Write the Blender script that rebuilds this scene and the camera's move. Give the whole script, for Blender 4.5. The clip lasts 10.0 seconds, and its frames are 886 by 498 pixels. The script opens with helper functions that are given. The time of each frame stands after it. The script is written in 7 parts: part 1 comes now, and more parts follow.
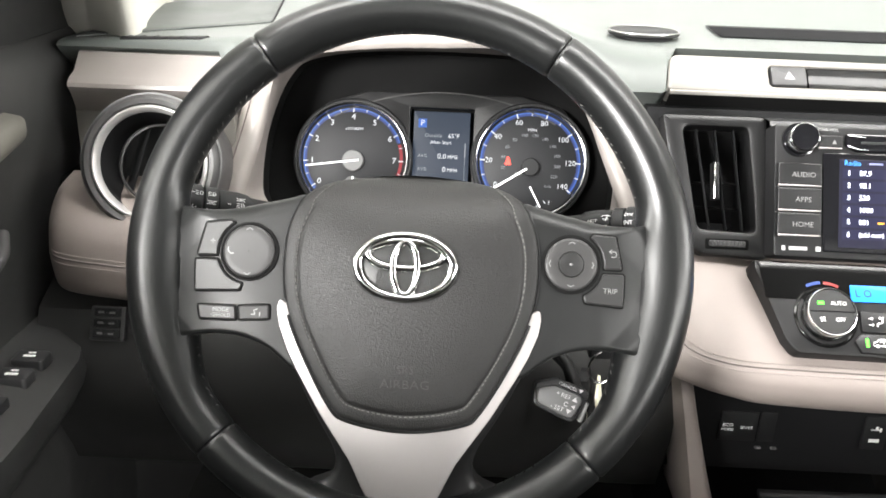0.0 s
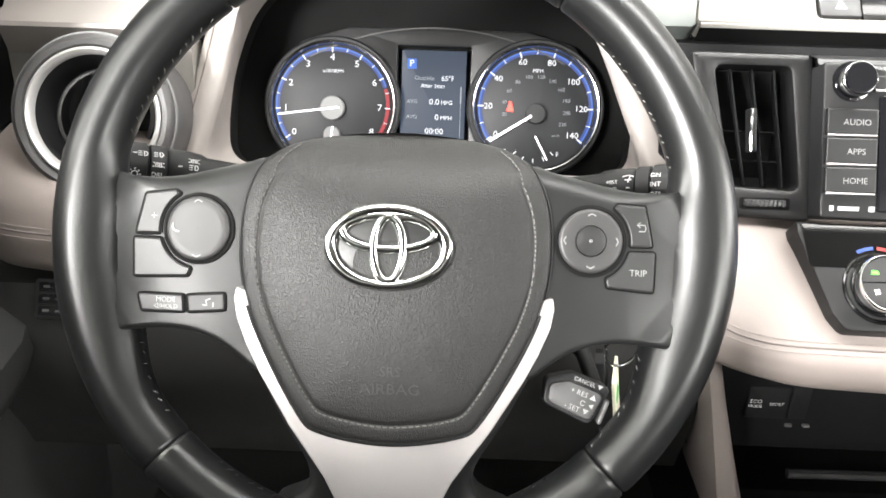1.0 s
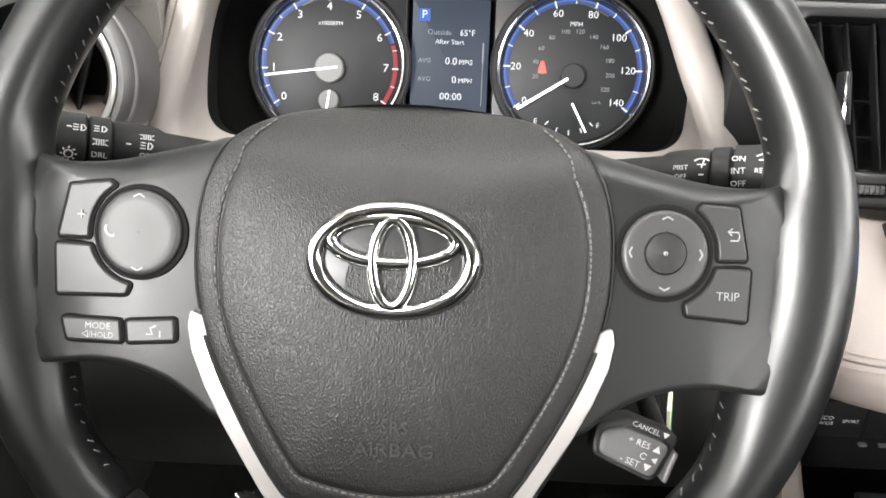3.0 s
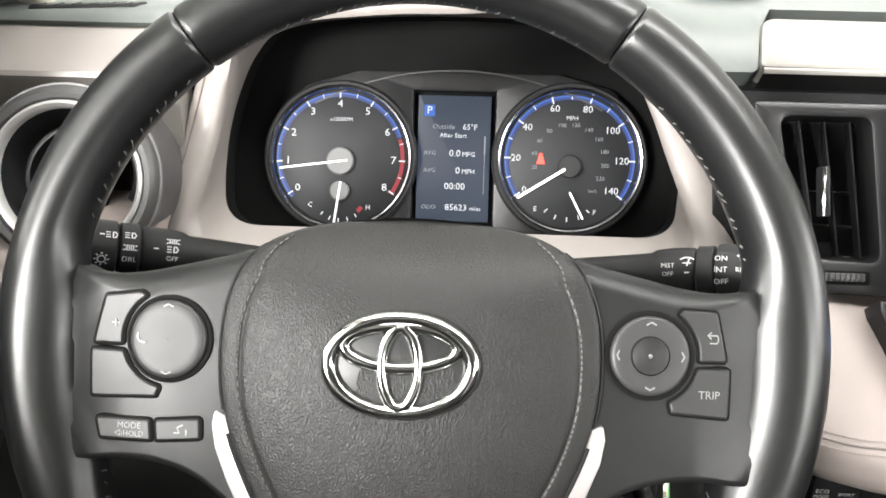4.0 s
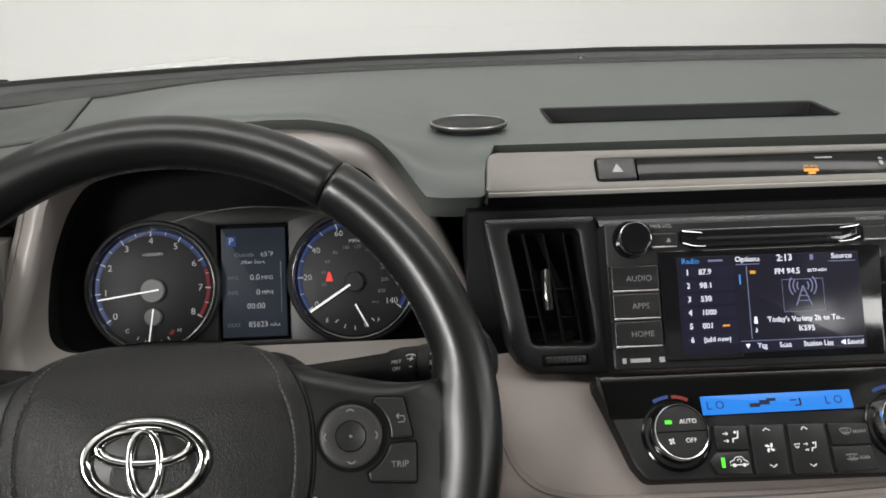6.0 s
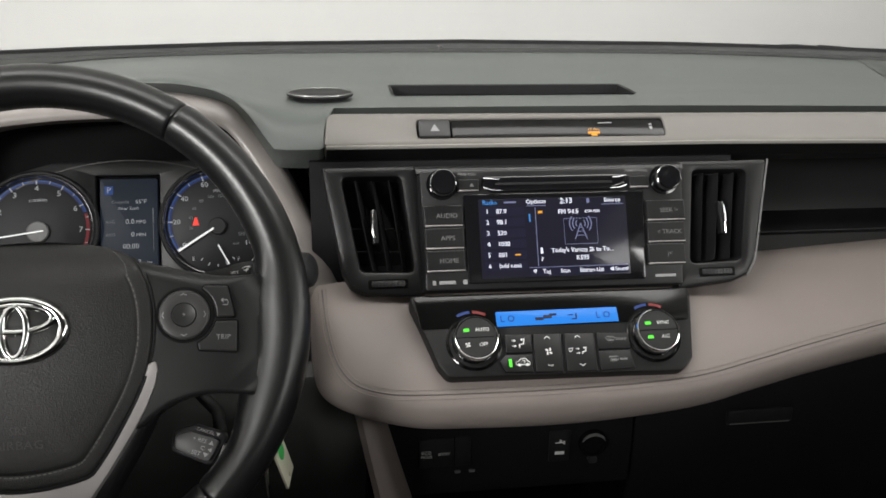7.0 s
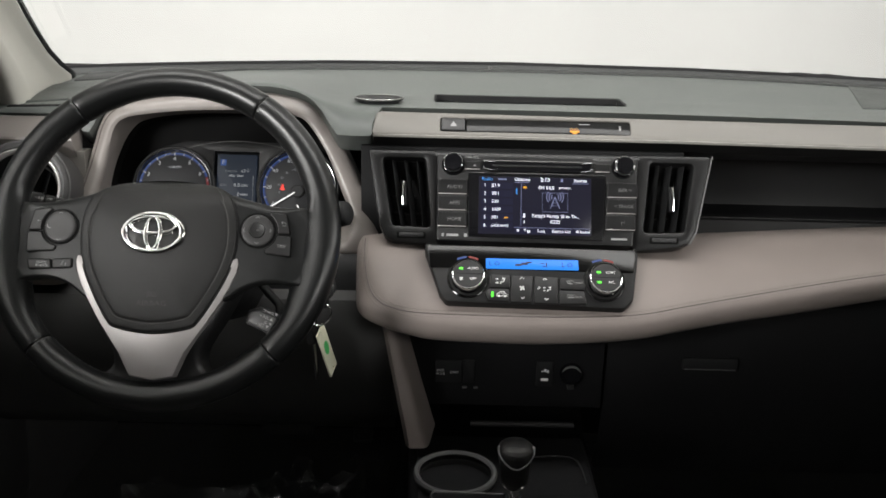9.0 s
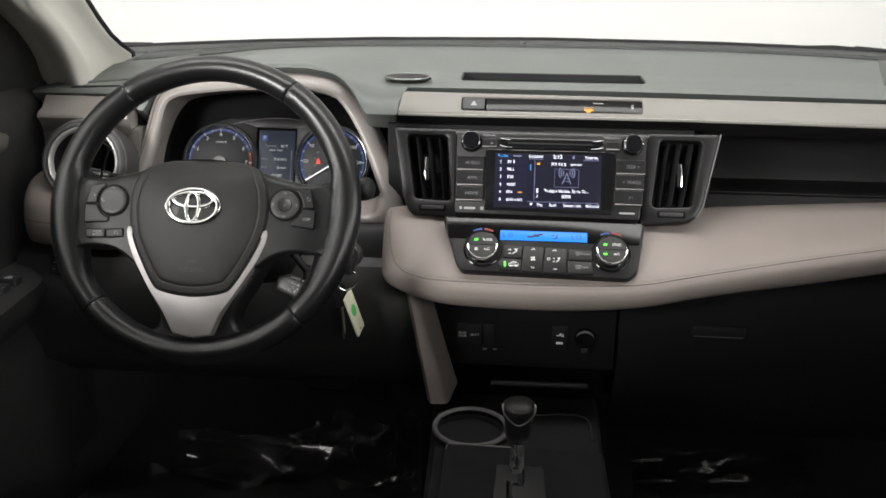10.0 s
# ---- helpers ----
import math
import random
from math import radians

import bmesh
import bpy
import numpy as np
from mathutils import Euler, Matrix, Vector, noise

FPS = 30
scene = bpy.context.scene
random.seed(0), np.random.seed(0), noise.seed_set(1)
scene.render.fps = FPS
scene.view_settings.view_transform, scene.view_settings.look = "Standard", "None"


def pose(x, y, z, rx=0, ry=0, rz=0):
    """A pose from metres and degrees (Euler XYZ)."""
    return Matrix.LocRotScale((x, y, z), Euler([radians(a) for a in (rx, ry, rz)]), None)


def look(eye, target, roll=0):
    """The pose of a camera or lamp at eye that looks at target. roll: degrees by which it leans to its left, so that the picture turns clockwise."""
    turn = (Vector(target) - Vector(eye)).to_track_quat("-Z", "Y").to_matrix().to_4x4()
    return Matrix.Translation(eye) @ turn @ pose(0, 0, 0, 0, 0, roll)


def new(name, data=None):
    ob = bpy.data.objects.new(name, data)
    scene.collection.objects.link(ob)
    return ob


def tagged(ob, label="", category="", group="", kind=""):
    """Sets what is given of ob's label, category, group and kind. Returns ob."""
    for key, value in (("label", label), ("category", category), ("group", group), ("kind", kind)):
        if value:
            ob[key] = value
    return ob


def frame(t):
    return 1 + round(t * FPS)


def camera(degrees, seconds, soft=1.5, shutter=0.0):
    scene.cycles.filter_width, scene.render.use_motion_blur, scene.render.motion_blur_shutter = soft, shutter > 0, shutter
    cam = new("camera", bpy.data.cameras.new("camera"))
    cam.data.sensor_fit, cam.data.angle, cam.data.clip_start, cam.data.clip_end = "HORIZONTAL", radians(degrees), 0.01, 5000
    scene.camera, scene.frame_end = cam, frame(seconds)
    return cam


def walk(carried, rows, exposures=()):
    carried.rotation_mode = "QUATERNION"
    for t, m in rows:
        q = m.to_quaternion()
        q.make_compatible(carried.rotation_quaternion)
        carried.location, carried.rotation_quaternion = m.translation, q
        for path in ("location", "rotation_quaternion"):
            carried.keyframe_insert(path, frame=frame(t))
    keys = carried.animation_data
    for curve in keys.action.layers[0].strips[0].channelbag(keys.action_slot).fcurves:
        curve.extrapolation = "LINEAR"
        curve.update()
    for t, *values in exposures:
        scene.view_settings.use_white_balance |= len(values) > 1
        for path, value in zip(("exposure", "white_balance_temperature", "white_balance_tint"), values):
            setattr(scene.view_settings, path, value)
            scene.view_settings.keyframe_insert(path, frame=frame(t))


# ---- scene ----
cam = camera(54.1, 10.0, soft=1.7)
PATH = [
    (0, (0.033, -0.002, 1.31), (-0.01, 1.855, 0.568), 2.0),
    (0.5, (0.032, 0.054, 1.301), (-0.003, 1.886, 0.5), 1.9),
    (1, (0.033, 0.099, 1.292), (0.002, 1.896, 0.414), 1.6),
    (1.5, (0.031, 0.14, 1.278), (0.003, 1.91, 0.348), 1.3),
    (2, (0.029, 0.172, 1.26), (-0.003, 1.93, 0.307), 1.3),
    (3.3, (0.025, 0.216, 1.26), (-0.032, 1.968, 0.296), 1.6),
    (3.5, (0.026, 0.213, 1.271), (-0.038, 1.966, 0.311), 1.3),
    (4, (0.028, 0.195, 1.295), (-0.048, 2.001, 0.439), 0.9),
    (4.5, (0.026, 0.182, 1.316), (-0.042, 2.037, 0.573), 1.0),
    (5, (0.048, 0.163, 1.332), (-0.019, 2.04, 0.644), 0.3),
    (5.5, (0.091, 0.14, 1.339), (0.046, 2.03, 0.687), -1.2),
    (6, (0.128, 0.1, 1.339), (0.25, 1.994, 0.707), -1.0),
    (6.2, (0.141, 0.077, 1.338), (0.337, 1.967, 0.712), -0.6),
    (7.3, (0.212, -0.115, 1.315), (0.505, 1.773, 0.725), 0.8),
    (7.5, (0.223, -0.153, 1.312), (0.501, 1.744, 0.743), 1.1),
    (8, (0.242, -0.242, 1.314), (0.493, 1.666, 0.77), 1.6),
    (8.5, (0.267, -0.318, 1.321), (0.395, 1.601, 0.772), 1.4),
    (9, (0.296, -0.37, 1.337), (0.303, 1.551, 0.782), 1.4),
    (9.5, (0.335, -0.412, 1.362), (0.222, 1.505, 0.804), 0.6),
    (10, (0.367, -0.443, 1.379), (0.213, 1.443, 0.73), 0.5),
]
EXPOSURES = [(0, 0.98), (1, 1.34), (2, 1.23), (3.5, 1.02), (4.5, 0.68), (5, -0.1), (5.5, -0.76), (6.2, -1.0), (7.5, -0.93), (8.5, -0.88), (9, -0.76), (10, -0.47)]
walk(cam, [(t, look(eye, target, roll)) for t, eye, target, roll in PATH], EXPOSURES)

# ---- light: added lamps in an assumed white booth, all out of view ----
world = bpy.data.worlds.new("world")
scene.world = world
world.use_nodes = True
world.node_tree.nodes["Background"].inputs[0].default_value = (1.0, 1.0, 0.98, 1)
world.node_tree.nodes["Background"].inputs[1].default_value = 0.05


def booth_lamp(at, size_x, size_y, watts, aim=None):
    d = bpy.data.lights.new("booth_lamp", "AREA")
    d.shape, d.size, d.size_y, d.energy = "RECTANGLE", size_x, size_y, watts
    d.color = (1.0, 0.985, 0.96)
    ob = new("booth_lamp", d)
    ob.matrix_world = look(at, aim or (at[0], at[1] + 0.001, 0))
    return ob


# two unseen washes, added to brighten the front wall from above and below
booth_lamp((0.4, 3.3, 3.4), 6.0, 0.8, 31, (0.4, 5.2, 1.2))
booth_lamp((0.4, 3.3, 0.25), 6.0, 0.4, 37, (0.4, 5.2, 1.1))
# overhead lamp, placed from the highlight along the rim's top
booth_lamp((0.4, 0.15, 3.5), 5.0, 0.6, 142)
# rear left key, placed from the rim's shadow on the pad
booth_lamp((-2.30, -2.90, 2.22), 1.0, 0.65, 305, (0.2, 0.6, 1.05))
# weaker rear right lamp, added to lift the left parts
booth_lamp((3.20, -2.90, 2.22), 1.3, 0.8, 90, (0.2, 0.6, 1.05))
# unseen side strips, added for fill and long highlights
booth_lamp((-3.85, -0.9, 1.95), 5.5, 1.1, 230, (0, -0.9, 1.7))
booth_lamp((4.65, -0.9, 1.95), 5.5, 1.1, 150, (0.8, -0.9, 1.7))


# ---- materials ----
def material(name, colour, rough=0.5, metal=0.0, grain=0.0, grain_size=900.0, cell=0.0, cell_size=700.0, vary=0.12, blotch=25.0,
             rough_vary=0.12, coat=0.0, spec=0.5, wrinkle=0.0, wrinkle_size=(650.0, 330.0, 400.0)):
    """Painted, moulded or sewn surface: colour varies at two scales, bump from fine noise and from cells."""
    m = bpy.data.materials.new(name)
    m.use_nodes = True
    nt = m.node_tree
    n, l = nt.nodes, nt.links
    b = n["Principled BSDF"]
    b.inputs["Metallic"].default_value = metal
    b.inputs["Specular IOR Level"].default_value = spec
    b.inputs["Coat Weight"].default_value = coat
    b.inputs["Coat Roughness"].default_value = 0.08
    co = n.new("ShaderNodeTexCoord")
    big = n.new("ShaderNodeTexNoise")
    big.inputs["Scale"].default_value, big.inputs["Detail"].default_value = blotch, 5
    fine = n.new("ShaderNodeTexNoise")
    fine.inputs["Scale"].default_value, fine.inputs["Detail"].default_value = grain_size, 2
    l.new(co.outputs["Object"], big.inputs["Vector"])
    l.new(co.outputs["Object"], fine.inputs["Vector"])
    add = n.new("ShaderNodeMath")
    add.operation = "MULTIPLY_ADD"
    l.new(fine.outputs["Fac"], add.inputs[0])
    add.inputs[1].default_value = 0.35
    l.new(big.outputs["Fac"], add.inputs[2])
    ramp = n.new("ShaderNodeMapRange")
    ramp.inputs["From Min"].default_value, ramp.inputs["From Max"].default_value = 0.35, 1.0
    ramp.inputs["To Min"].default_value, ramp.inputs["To Max"].default_value = 1 - vary, 1 + vary
    l.new(add.outputs[0], ramp.inputs["Value"])
    mul = n.new("ShaderNodeVectorMath")
    mul.operation = "SCALE"
    mul.inputs[0].default_value = colour
    l.new(ramp.outputs[0], mul.inputs["Scale"])
    l.new(mul.outputs[0], b.inputs["Base Color"])
    rr = n.new("ShaderNodeMapRange")
    rr.inputs["From Min"].default_value, rr.inputs["From Max"].default_value = 0.3, 0.7
    rr.inputs["To Min"].default_value, rr.inputs["To Max"].default_value = max(0.02, rough * (1 - rough_vary)), min(1, rough * (1 + rough_vary))
    l.new(big.outputs["Fac"], rr.inputs["Value"])
    l.new(rr.outputs[0], b.inputs["Roughness"])
    last = None
    if grain > 0:
        bump = n.new("ShaderNodeBump")
        bump.inputs["Strength"].default_value, bump.inputs["Distance"].default_value = grain, 0.0006
        l.new(fine.outputs["Fac"], bump.inputs["Height"])
        last = bump
    if cell > 0:
        vor = n.new("ShaderNodeTexVoronoi")
        vor.feature = "DISTANCE_TO_EDGE"
        vor.inputs["Scale"].default_value = cell_size
        warp = n.new("ShaderNodeVectorMath")
        warp.operation = "MULTIPLY_ADD"
        l.new(fine.outputs["Color"], warp.inputs[0])
        warp.inputs[1].default_value = (0.0012, 0.0012, 0.0012)
        l.new(co.outputs["Object"], warp.inputs[2])
        l.new(warp.outputs[0], vor.inputs["Vector"])
        cr = n.new("ShaderNodeMapRange")
        cr.inputs["From Max"].default_value = 0.22
        l.new(vor.outputs["Distance"], cr.inputs["Value"])
        bump2 = n.new("ShaderNodeBump")
        bump2.inputs["Strength"].default_value, bump2.inputs["Distance"].default_value = cell, 0.0006
        l.new(cr.outputs[0], bump2.inputs["Height"])
        if last:
            l.new(last.outputs["Normal"], bump2.inputs["Normal"])
        last = bump2
    if wrinkle > 0:
        mp = n.new("ShaderNodeMapping")
        mp.inputs["Scale"].default_value = wrinkle_size
        l.new(co.outputs["Object"], mp.inputs["Vector"])
        wn = n.new("ShaderNodeTexNoise")
        wn.inputs["Scale"].default_value, wn.inputs["Detail"].default_value, wn.inputs["Distortion"].default_value = 1.0, 1.0, 0.25
        l.new(mp.outputs[0], wn.inputs["Vector"])
        sb = n.new("ShaderNodeMath")
        sb.operation = "SUBTRACT"
        l.new(wn.outputs["Fac"], sb.inputs[0])
        sb.inputs[1].default_value = 0.5
        ab = n.new("ShaderNodeMath")
        ab.operation = "ABSOLUTE"
        l.new(sb.outputs[0], ab.inputs[0])
        wr = n.new("ShaderNodeMapRange")
        wr.interpolation_type = "SMOOTHSTEP"
        wr.inputs["From Max"].default_value = 0.2
        l.new(ab.outputs[0], wr.inputs["Value"])
        bump3 = n.new("ShaderNodeBump")
        bump3.inputs["Strength"].default_value, bump3.inputs["Distance"].default_value = wrinkle, 0.0006
        l.new(wr.outputs[0], bump3.inputs["Height"])
        if last:
            l.new(last.outputs["Normal"], bump3.inputs["Normal"])
        last = bump3
    if last:
        l.new(last.outputs["Normal"], b.inputs["Normal"])
    return m


def glow(name, colour, strength, base=(0.02, 0.02, 0.02), rough=0.3):
    """A backlit mark, diode or display."""
    m = bpy.data.materials.new(name)
    m.use_nodes = True
    b = m.node_tree.nodes["Principled BSDF"]
    b.inputs["Base Color"].default_value = (*base, 1)
    b.inputs["Roughness"].default_value = rough
    b.inputs["Specular IOR Level"].default_value = 0.2
    b.inputs["Emission Color"].default_value = (*colour, 1)
    b.inputs["Emission Strength"].default_value = strength
    return m


def clear(name, tint=(1, 1, 1), rough=0.02, gloss=0.05):
    """Thin clear sheet: see-through with a gloss that grows at grazing angles."""
    m = bpy.data.materials.new(name)
    m.use_nodes = True
    nt = m.node_tree
    n, l = nt.nodes, nt.links
    n.remove(n["Principled BSDF"])
    t = n.new("ShaderNodeBsdfTransparent")
    t.inputs[0].default_value = (*tint, 1)
    g = n.new("ShaderNodeBsdfGlossy")
    g.inputs["Roughness"].default_value = rough
    f = n.new("ShaderNodeLayerWeight")
    p = n.new("ShaderNodeMath")
    p.operation = "POWER"
    p.inputs[1].default_value = 5
    l.new(f.outputs["Facing"], p.inputs[0])
    k = n.new("ShaderNodeMath")
    k.operation = "MULTIPLY_ADD"
    k.inputs[1].default_value, k.inputs[2].default_value = 0.9, gloss
    l.new(p.outputs[0], k.inputs[0])
    mix = n.new("ShaderNodeMixShader")
    l.new(k.outputs[0], mix.inputs[0])
    l.new(t.outputs[0], mix.inputs[1])
    l.new(g.outputs[0], mix.inputs[2])
    l.new(mix.outputs[0], n["Material Output"].inputs[0])
    return m


LEATHER = material("black_leather", (0.0070, 0.0074, 0.0074), 0.31, grain=0.004, spec=0.45, wrinkle=0.04, wrinkle_size=(900.0, 900.0, 900.0), grain_size=1300, vary=0.10, rough_vary=0.05, blotch=300)
PEBBLE = material("pebbled_cover", (0.0082, 0.0081, 0.0079), 0.46, grain=0.01, grain_size=1500, spec=0.32, wrinkle=0.28, wrinkle_size=(900.0, 560.0, 660.0), vary=0.10, rough_vary=0.05)
SPOKE = material("satin_spoke_plastic", (0.0098, 0.0102, 0.0102), 0.38, grain=0.10, grain_size=2500, spec=0.30)
DASH = material("soft_dash_plastic", (0.092, 0.102, 0.096), 0.42, grain=0.2, grain_size=1600, cell=0.1, cell_size=900, vary=0.05, rough_vary=0.04, blotch=8)
BLACK = material("black_plastic", (0.0105, 0.0107, 0.0112), 0.56, grain=0.15, grain_size=2200, spec=0.25)
GREY = material("charcoal_plastic", (0.024, 0.024, 0.025), 0.42, grain=0.1, grain_size=2400)
GLOSS = material("gloss_black", (0.006, 0.006, 0.007), 0.10, rough_vary=0.4, blotch=60)
PAD_GREY = material("satin_pad", (0.031, 0.0305, 0.0305), 0.42, spec=0.3, grain=0.03, grain_size=2500, vary=0.05)
KEY_DARK = material("dark_key_plastic", (0.016, 0.016, 0.016), 0.40, spec=0.32, grain=0.05, grain_size=2500)
BUTTON = material("button_plastic", (0.045, 0.044, 0.044), 0.38, grain=0.06, grain_size=2500)
PADDLE = material("grey_paddle", (0.12, 0.12, 0.12), 0.45, grain=0.1)
SILVER = material("silver_paint", (0.36, 0.342, 0.336), 0.44, metal=0.65, grain=0.05, grain_size=4000, vary=0.04)
CHROME = material("chrome", (0.55, 0.55, 0.55), 0.10, metal=1.0, vary=0.02, rough_vary=0.5)
BEIGE = material("taupe_leatherette", (0.204, 0.174, 0.160), 0.52, grain=0.15, grain_size=1500, cell=0.22, cell_size=800, vary=0.06)
STRIP = material("stone_trim", (0.150, 0.142, 0.129), 0.46, grain=0.1, grain_size=1800, vary=0.05)
TAUPE = material("taupe_plastic", (0.215, 0.195, 0.183), 0.33, grain=0.1, grain_size=2200, vary=0.06)
DOOR = material("charcoal_door_plastic", (0.022, 0.022, 0.0215), 0.52, grain=0.25, grain_size=1500, vary=0.08)
DARKTRIM = material("door_trim", (0.10, 0.095, 0.082), 0.5, grain=0.1)
CONSOLE = material("console_plastic", (0.0095, 0.0096, 0.0102), 0.58, grain=0.15, spec=0.15)
DARK_THREAD = material("dark_thread", (0.022, 0.022, 0.021), 0.9, grain=0.3, grain_size=3000)
THREAD = material("grey_thread", (0.20, 0.19, 0.18), 0.8, grain=0.3, grain_size=3000)
COVER_THREAD = material("cover_thread", (0.075, 0.073, 0.069), 0.8, grain=0.3, grain_size=3000)
LIGHT_THREAD = material("pale_thread", (0.085, 0.083, 0.078), 0.8, grain=0.3, grain_size=3000)
SEAM = material("seam_shadow_fabric", (0.10, 0.086, 0.079), 0.8)
PAD_THREAD = material("taupe_thread", (0.185, 0.160, 0.147), 0.8, grain=0.3, grain_size=3000)
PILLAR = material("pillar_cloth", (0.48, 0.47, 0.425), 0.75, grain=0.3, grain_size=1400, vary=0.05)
PRINT = material("white_print", (0.75, 0.75, 0.74), 0.5, vary=0.05)
LEVER_PRINT = material("pale_grey_print", (0.5, 0.5, 0.5), 0.5, vary=0.05)
DIMPRINT = material("grey_print", (0.26, 0.26, 0.26), 0.5, vary=0.05)
FACE = material("gauge_face", (0.011, 0.0113, 0.0125), 0.5, grain=0.05, grain_size=3000, spec=0.25)
CARPET = material("black_carpet", (0.022, 0.022, 0.0216), 0.98, grain=0.9, grain_size=900, vary=0.4)
GREYWALL = material("grey_booth_wall", (0.30, 0.30, 0.295), 0.75, vary=0.04, blotch=1.2)
NORTHWALL = material("pale_grey_booth_wall", (0.52, 0.52, 0.51), 0.7, vary=0.06, blotch=0.7)
WHITEWALL = material("white_booth_wall", (0.80, 0.80, 0.785), 0.7, vary=0.07, blotch=0.7)
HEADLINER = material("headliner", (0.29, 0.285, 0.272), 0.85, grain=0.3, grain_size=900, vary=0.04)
TAG = material("ivory_key_tag", (0.66, 0.65, 0.50), 0.4, vary=0.05)
TAGGREEN = material("green_sticker", (0.05, 0.42, 0.10), 0.5)
SEATCLOTH = material("dark_seat_leather", (0.030, 0.027, 0.026), 0.5, grain=0.1, cell=0.2, cell_size=500)
HUB = material("grey_hub", (0.075, 0.075, 0.075), 0.45)
KNOB = material("knob_black", (0.006, 0.006, 0.006), 0.42, spec=0.4)
REARSTRIP = material("rear_strip_plastic", (0.027, 0.029, 0.028), 0.55, grain=0.2, grain_size=1600, vary=0.05)
CARPAINT = material("car_paint", (0.70, 0.70, 0.69), 0.25, coat=0.5)
WHITE_LIT = glow("white_lit", (0.95, 0.97, 1.0), 0.62)
BLUE_LIT = glow("blue_lit", (0.045, 0.16, 0.62), 0.55)
BLUE_DIM = glow("blue_dim", (0.025, 0.07, 0.34), 0.42)
RED_LIT = glow("red_lit", (0.62, 0.03, 0.05), 0.36)
RED_LAMP = glow("red_lamp", (1.0, 0.06, 0.04), 2.2)
DIM_LIT = glow("dim_lit", (0.5, 0.52, 0.55), 0.42)
NEEDLE = glow("needle_lit", (1, 1, 1), 0.55, base=(0.6, 0.6, 0.6))
MFD = glow("cluster_display", (0.10, 0.15, 0.24), 0.16, base=(0.012, 0.013, 0.016), rough=0.45)
SCREEN = glow("radio_display", (0.045, 0.042, 0.13), 0.20, base=(0.01, 0.01, 0.012), rough=0.15)
SCREEN_ROW = glow("radio_display_row", (0.045, 0.045, 0.16), 0.27, base=(0.01, 0.01, 0.012), rough=0.15)
SCREEN_BLUE = glow("radio_display_blue", (0.05, 0.35, 1.0), 1.71)
SCREEN_WHITE = glow("radio_display_white", (0.85, 0.87, 1.0), 3.4)
SCREEN_GREY = glow("radio_display_grey", (0.30, 0.33, 0.60), 1.14)
AMBER = glow("amber_lit", (1.0, 0.42, 0.02), 2.0)
LCD = glow("lcd_blue", (0.03, 0.29, 1.0), 1.7, base=(0.004, 0.01, 0.02))
LCD_INK = glow("lcd_ink", (0.005, 0.03, 0.20), 0.4)
GREEN_LED = glow("green_diode", (0.10, 1.0, 0.04), 2.72)
TEMP_BLUE = glow("temp_blue", (0.03, 0.15, 0.8), 0.5)
TEMP_RED = glow("temp_red", (0.8, 0.04, 0.03), 0.5)
SATIN = material("satin_steel", (0.30, 0.30, 0.30), 0.25, metal=1.0, vary=0.05)
LIP = material("pale_lip", (0.30, 0.288, 0.265), 0.34, grain=0.05, vary=0.04)
WINDOW_BLACK = material("indicator_window", (0.004, 0.004, 0.004), 0.12, spec=0.25, vary=0.05)
SPEAKER = material("speaker_panel_plastic", (0.060, 0.066, 0.062), 0.5, grain=0.3, grain_size=2600, vary=0.05)
GLASS = clear("window_glass")
FILM = clear("plastic_film", rough=0.04, gloss=0.15)
BRIGHT = material("bright_chrome", (0.85, 0.85, 0.85), 0.12, metal=1.0, vary=0.02)
RADIOTEXT = material("radio_key_print", (0.14, 0.14, 0.14), 0.5, vary=0.05)
KEYTEXT = material("dim_key_print", (0.17, 0.17, 0.17), 0.5, vary=0.05)
CONTROL = material("black_control_plastic", (0.0095, 0.0095, 0.0098), 0.42, spec=0.3, grain=0.06, grain_size=2500)
STEM = material("satin_chrome_stem", (0.62, 0.62, 0.62), 0.28, metal=1.0, vary=0.04)
VENTSILVER = material("bright_silver_ring", (0.58, 0.57, 0.56), 0.36, metal=0.6, vary=0.04)
# near-black that paints in the shade of gaps, recesses and undersides
GAP = material("gap_shade_black", (0.0045, 0.0045, 0.0045), 0.8, spec=0.1)
VENTFRAME = material("vent_frame_plastic", (0.0095, 0.0095, 0.0098), 0.38, spec=0.32, grain=0.06, grain_size=2500)
FACEPLATE = material("radio_face_plastic", (0.0110, 0.0110, 0.0114), 0.38, spec=0.36, grain=0.06, grain_size=2500)
HUBSHELL = material("hub_shell_plastic", (0.012, 0.0122, 0.0125), 0.4, grain=0.06, grain_size=2500)
EMBLEM = material("emblem_chrome", (0.62, 0.62, 0.61), 0.08, metal=1.0, vary=0.02)
DIALCHROME = material("dial_chrome", (0.33, 0.33, 0.335), 0.16, metal=1.0, vary=0.03)


# ---- building helpers ----
def finish(bm, angle=38):
    bmesh.ops.recalc_face_normals(bm, faces=bm.faces)
    lim = radians(angle)
    for f in bm.faces:
        f.smooth = True
    for e in bm.edges:
        e.smooth = len(e.link_faces) == 2 and e.calc_face_angle(0) < lim
    return bm


def part(name, bm, mat, parent=None, label="", angle=38, kind=""):
    finish(bm, angle)
    me = bpy.data.meshes.new(name)
    bm.to_mesh(me)
    bm.free()
    me.materials.append(mat)
    ob = new(name, me)
    if parent is not None:
        ob.parent = parent
    return tagged(ob, label=label, kind=kind)


def thing(name, m, label, category, group="", kind=""):
    ob = new(name)
    ob.empty_display_size = 0.02
    ob.matrix_world = m
    return tagged(ob, label, category, group, kind)


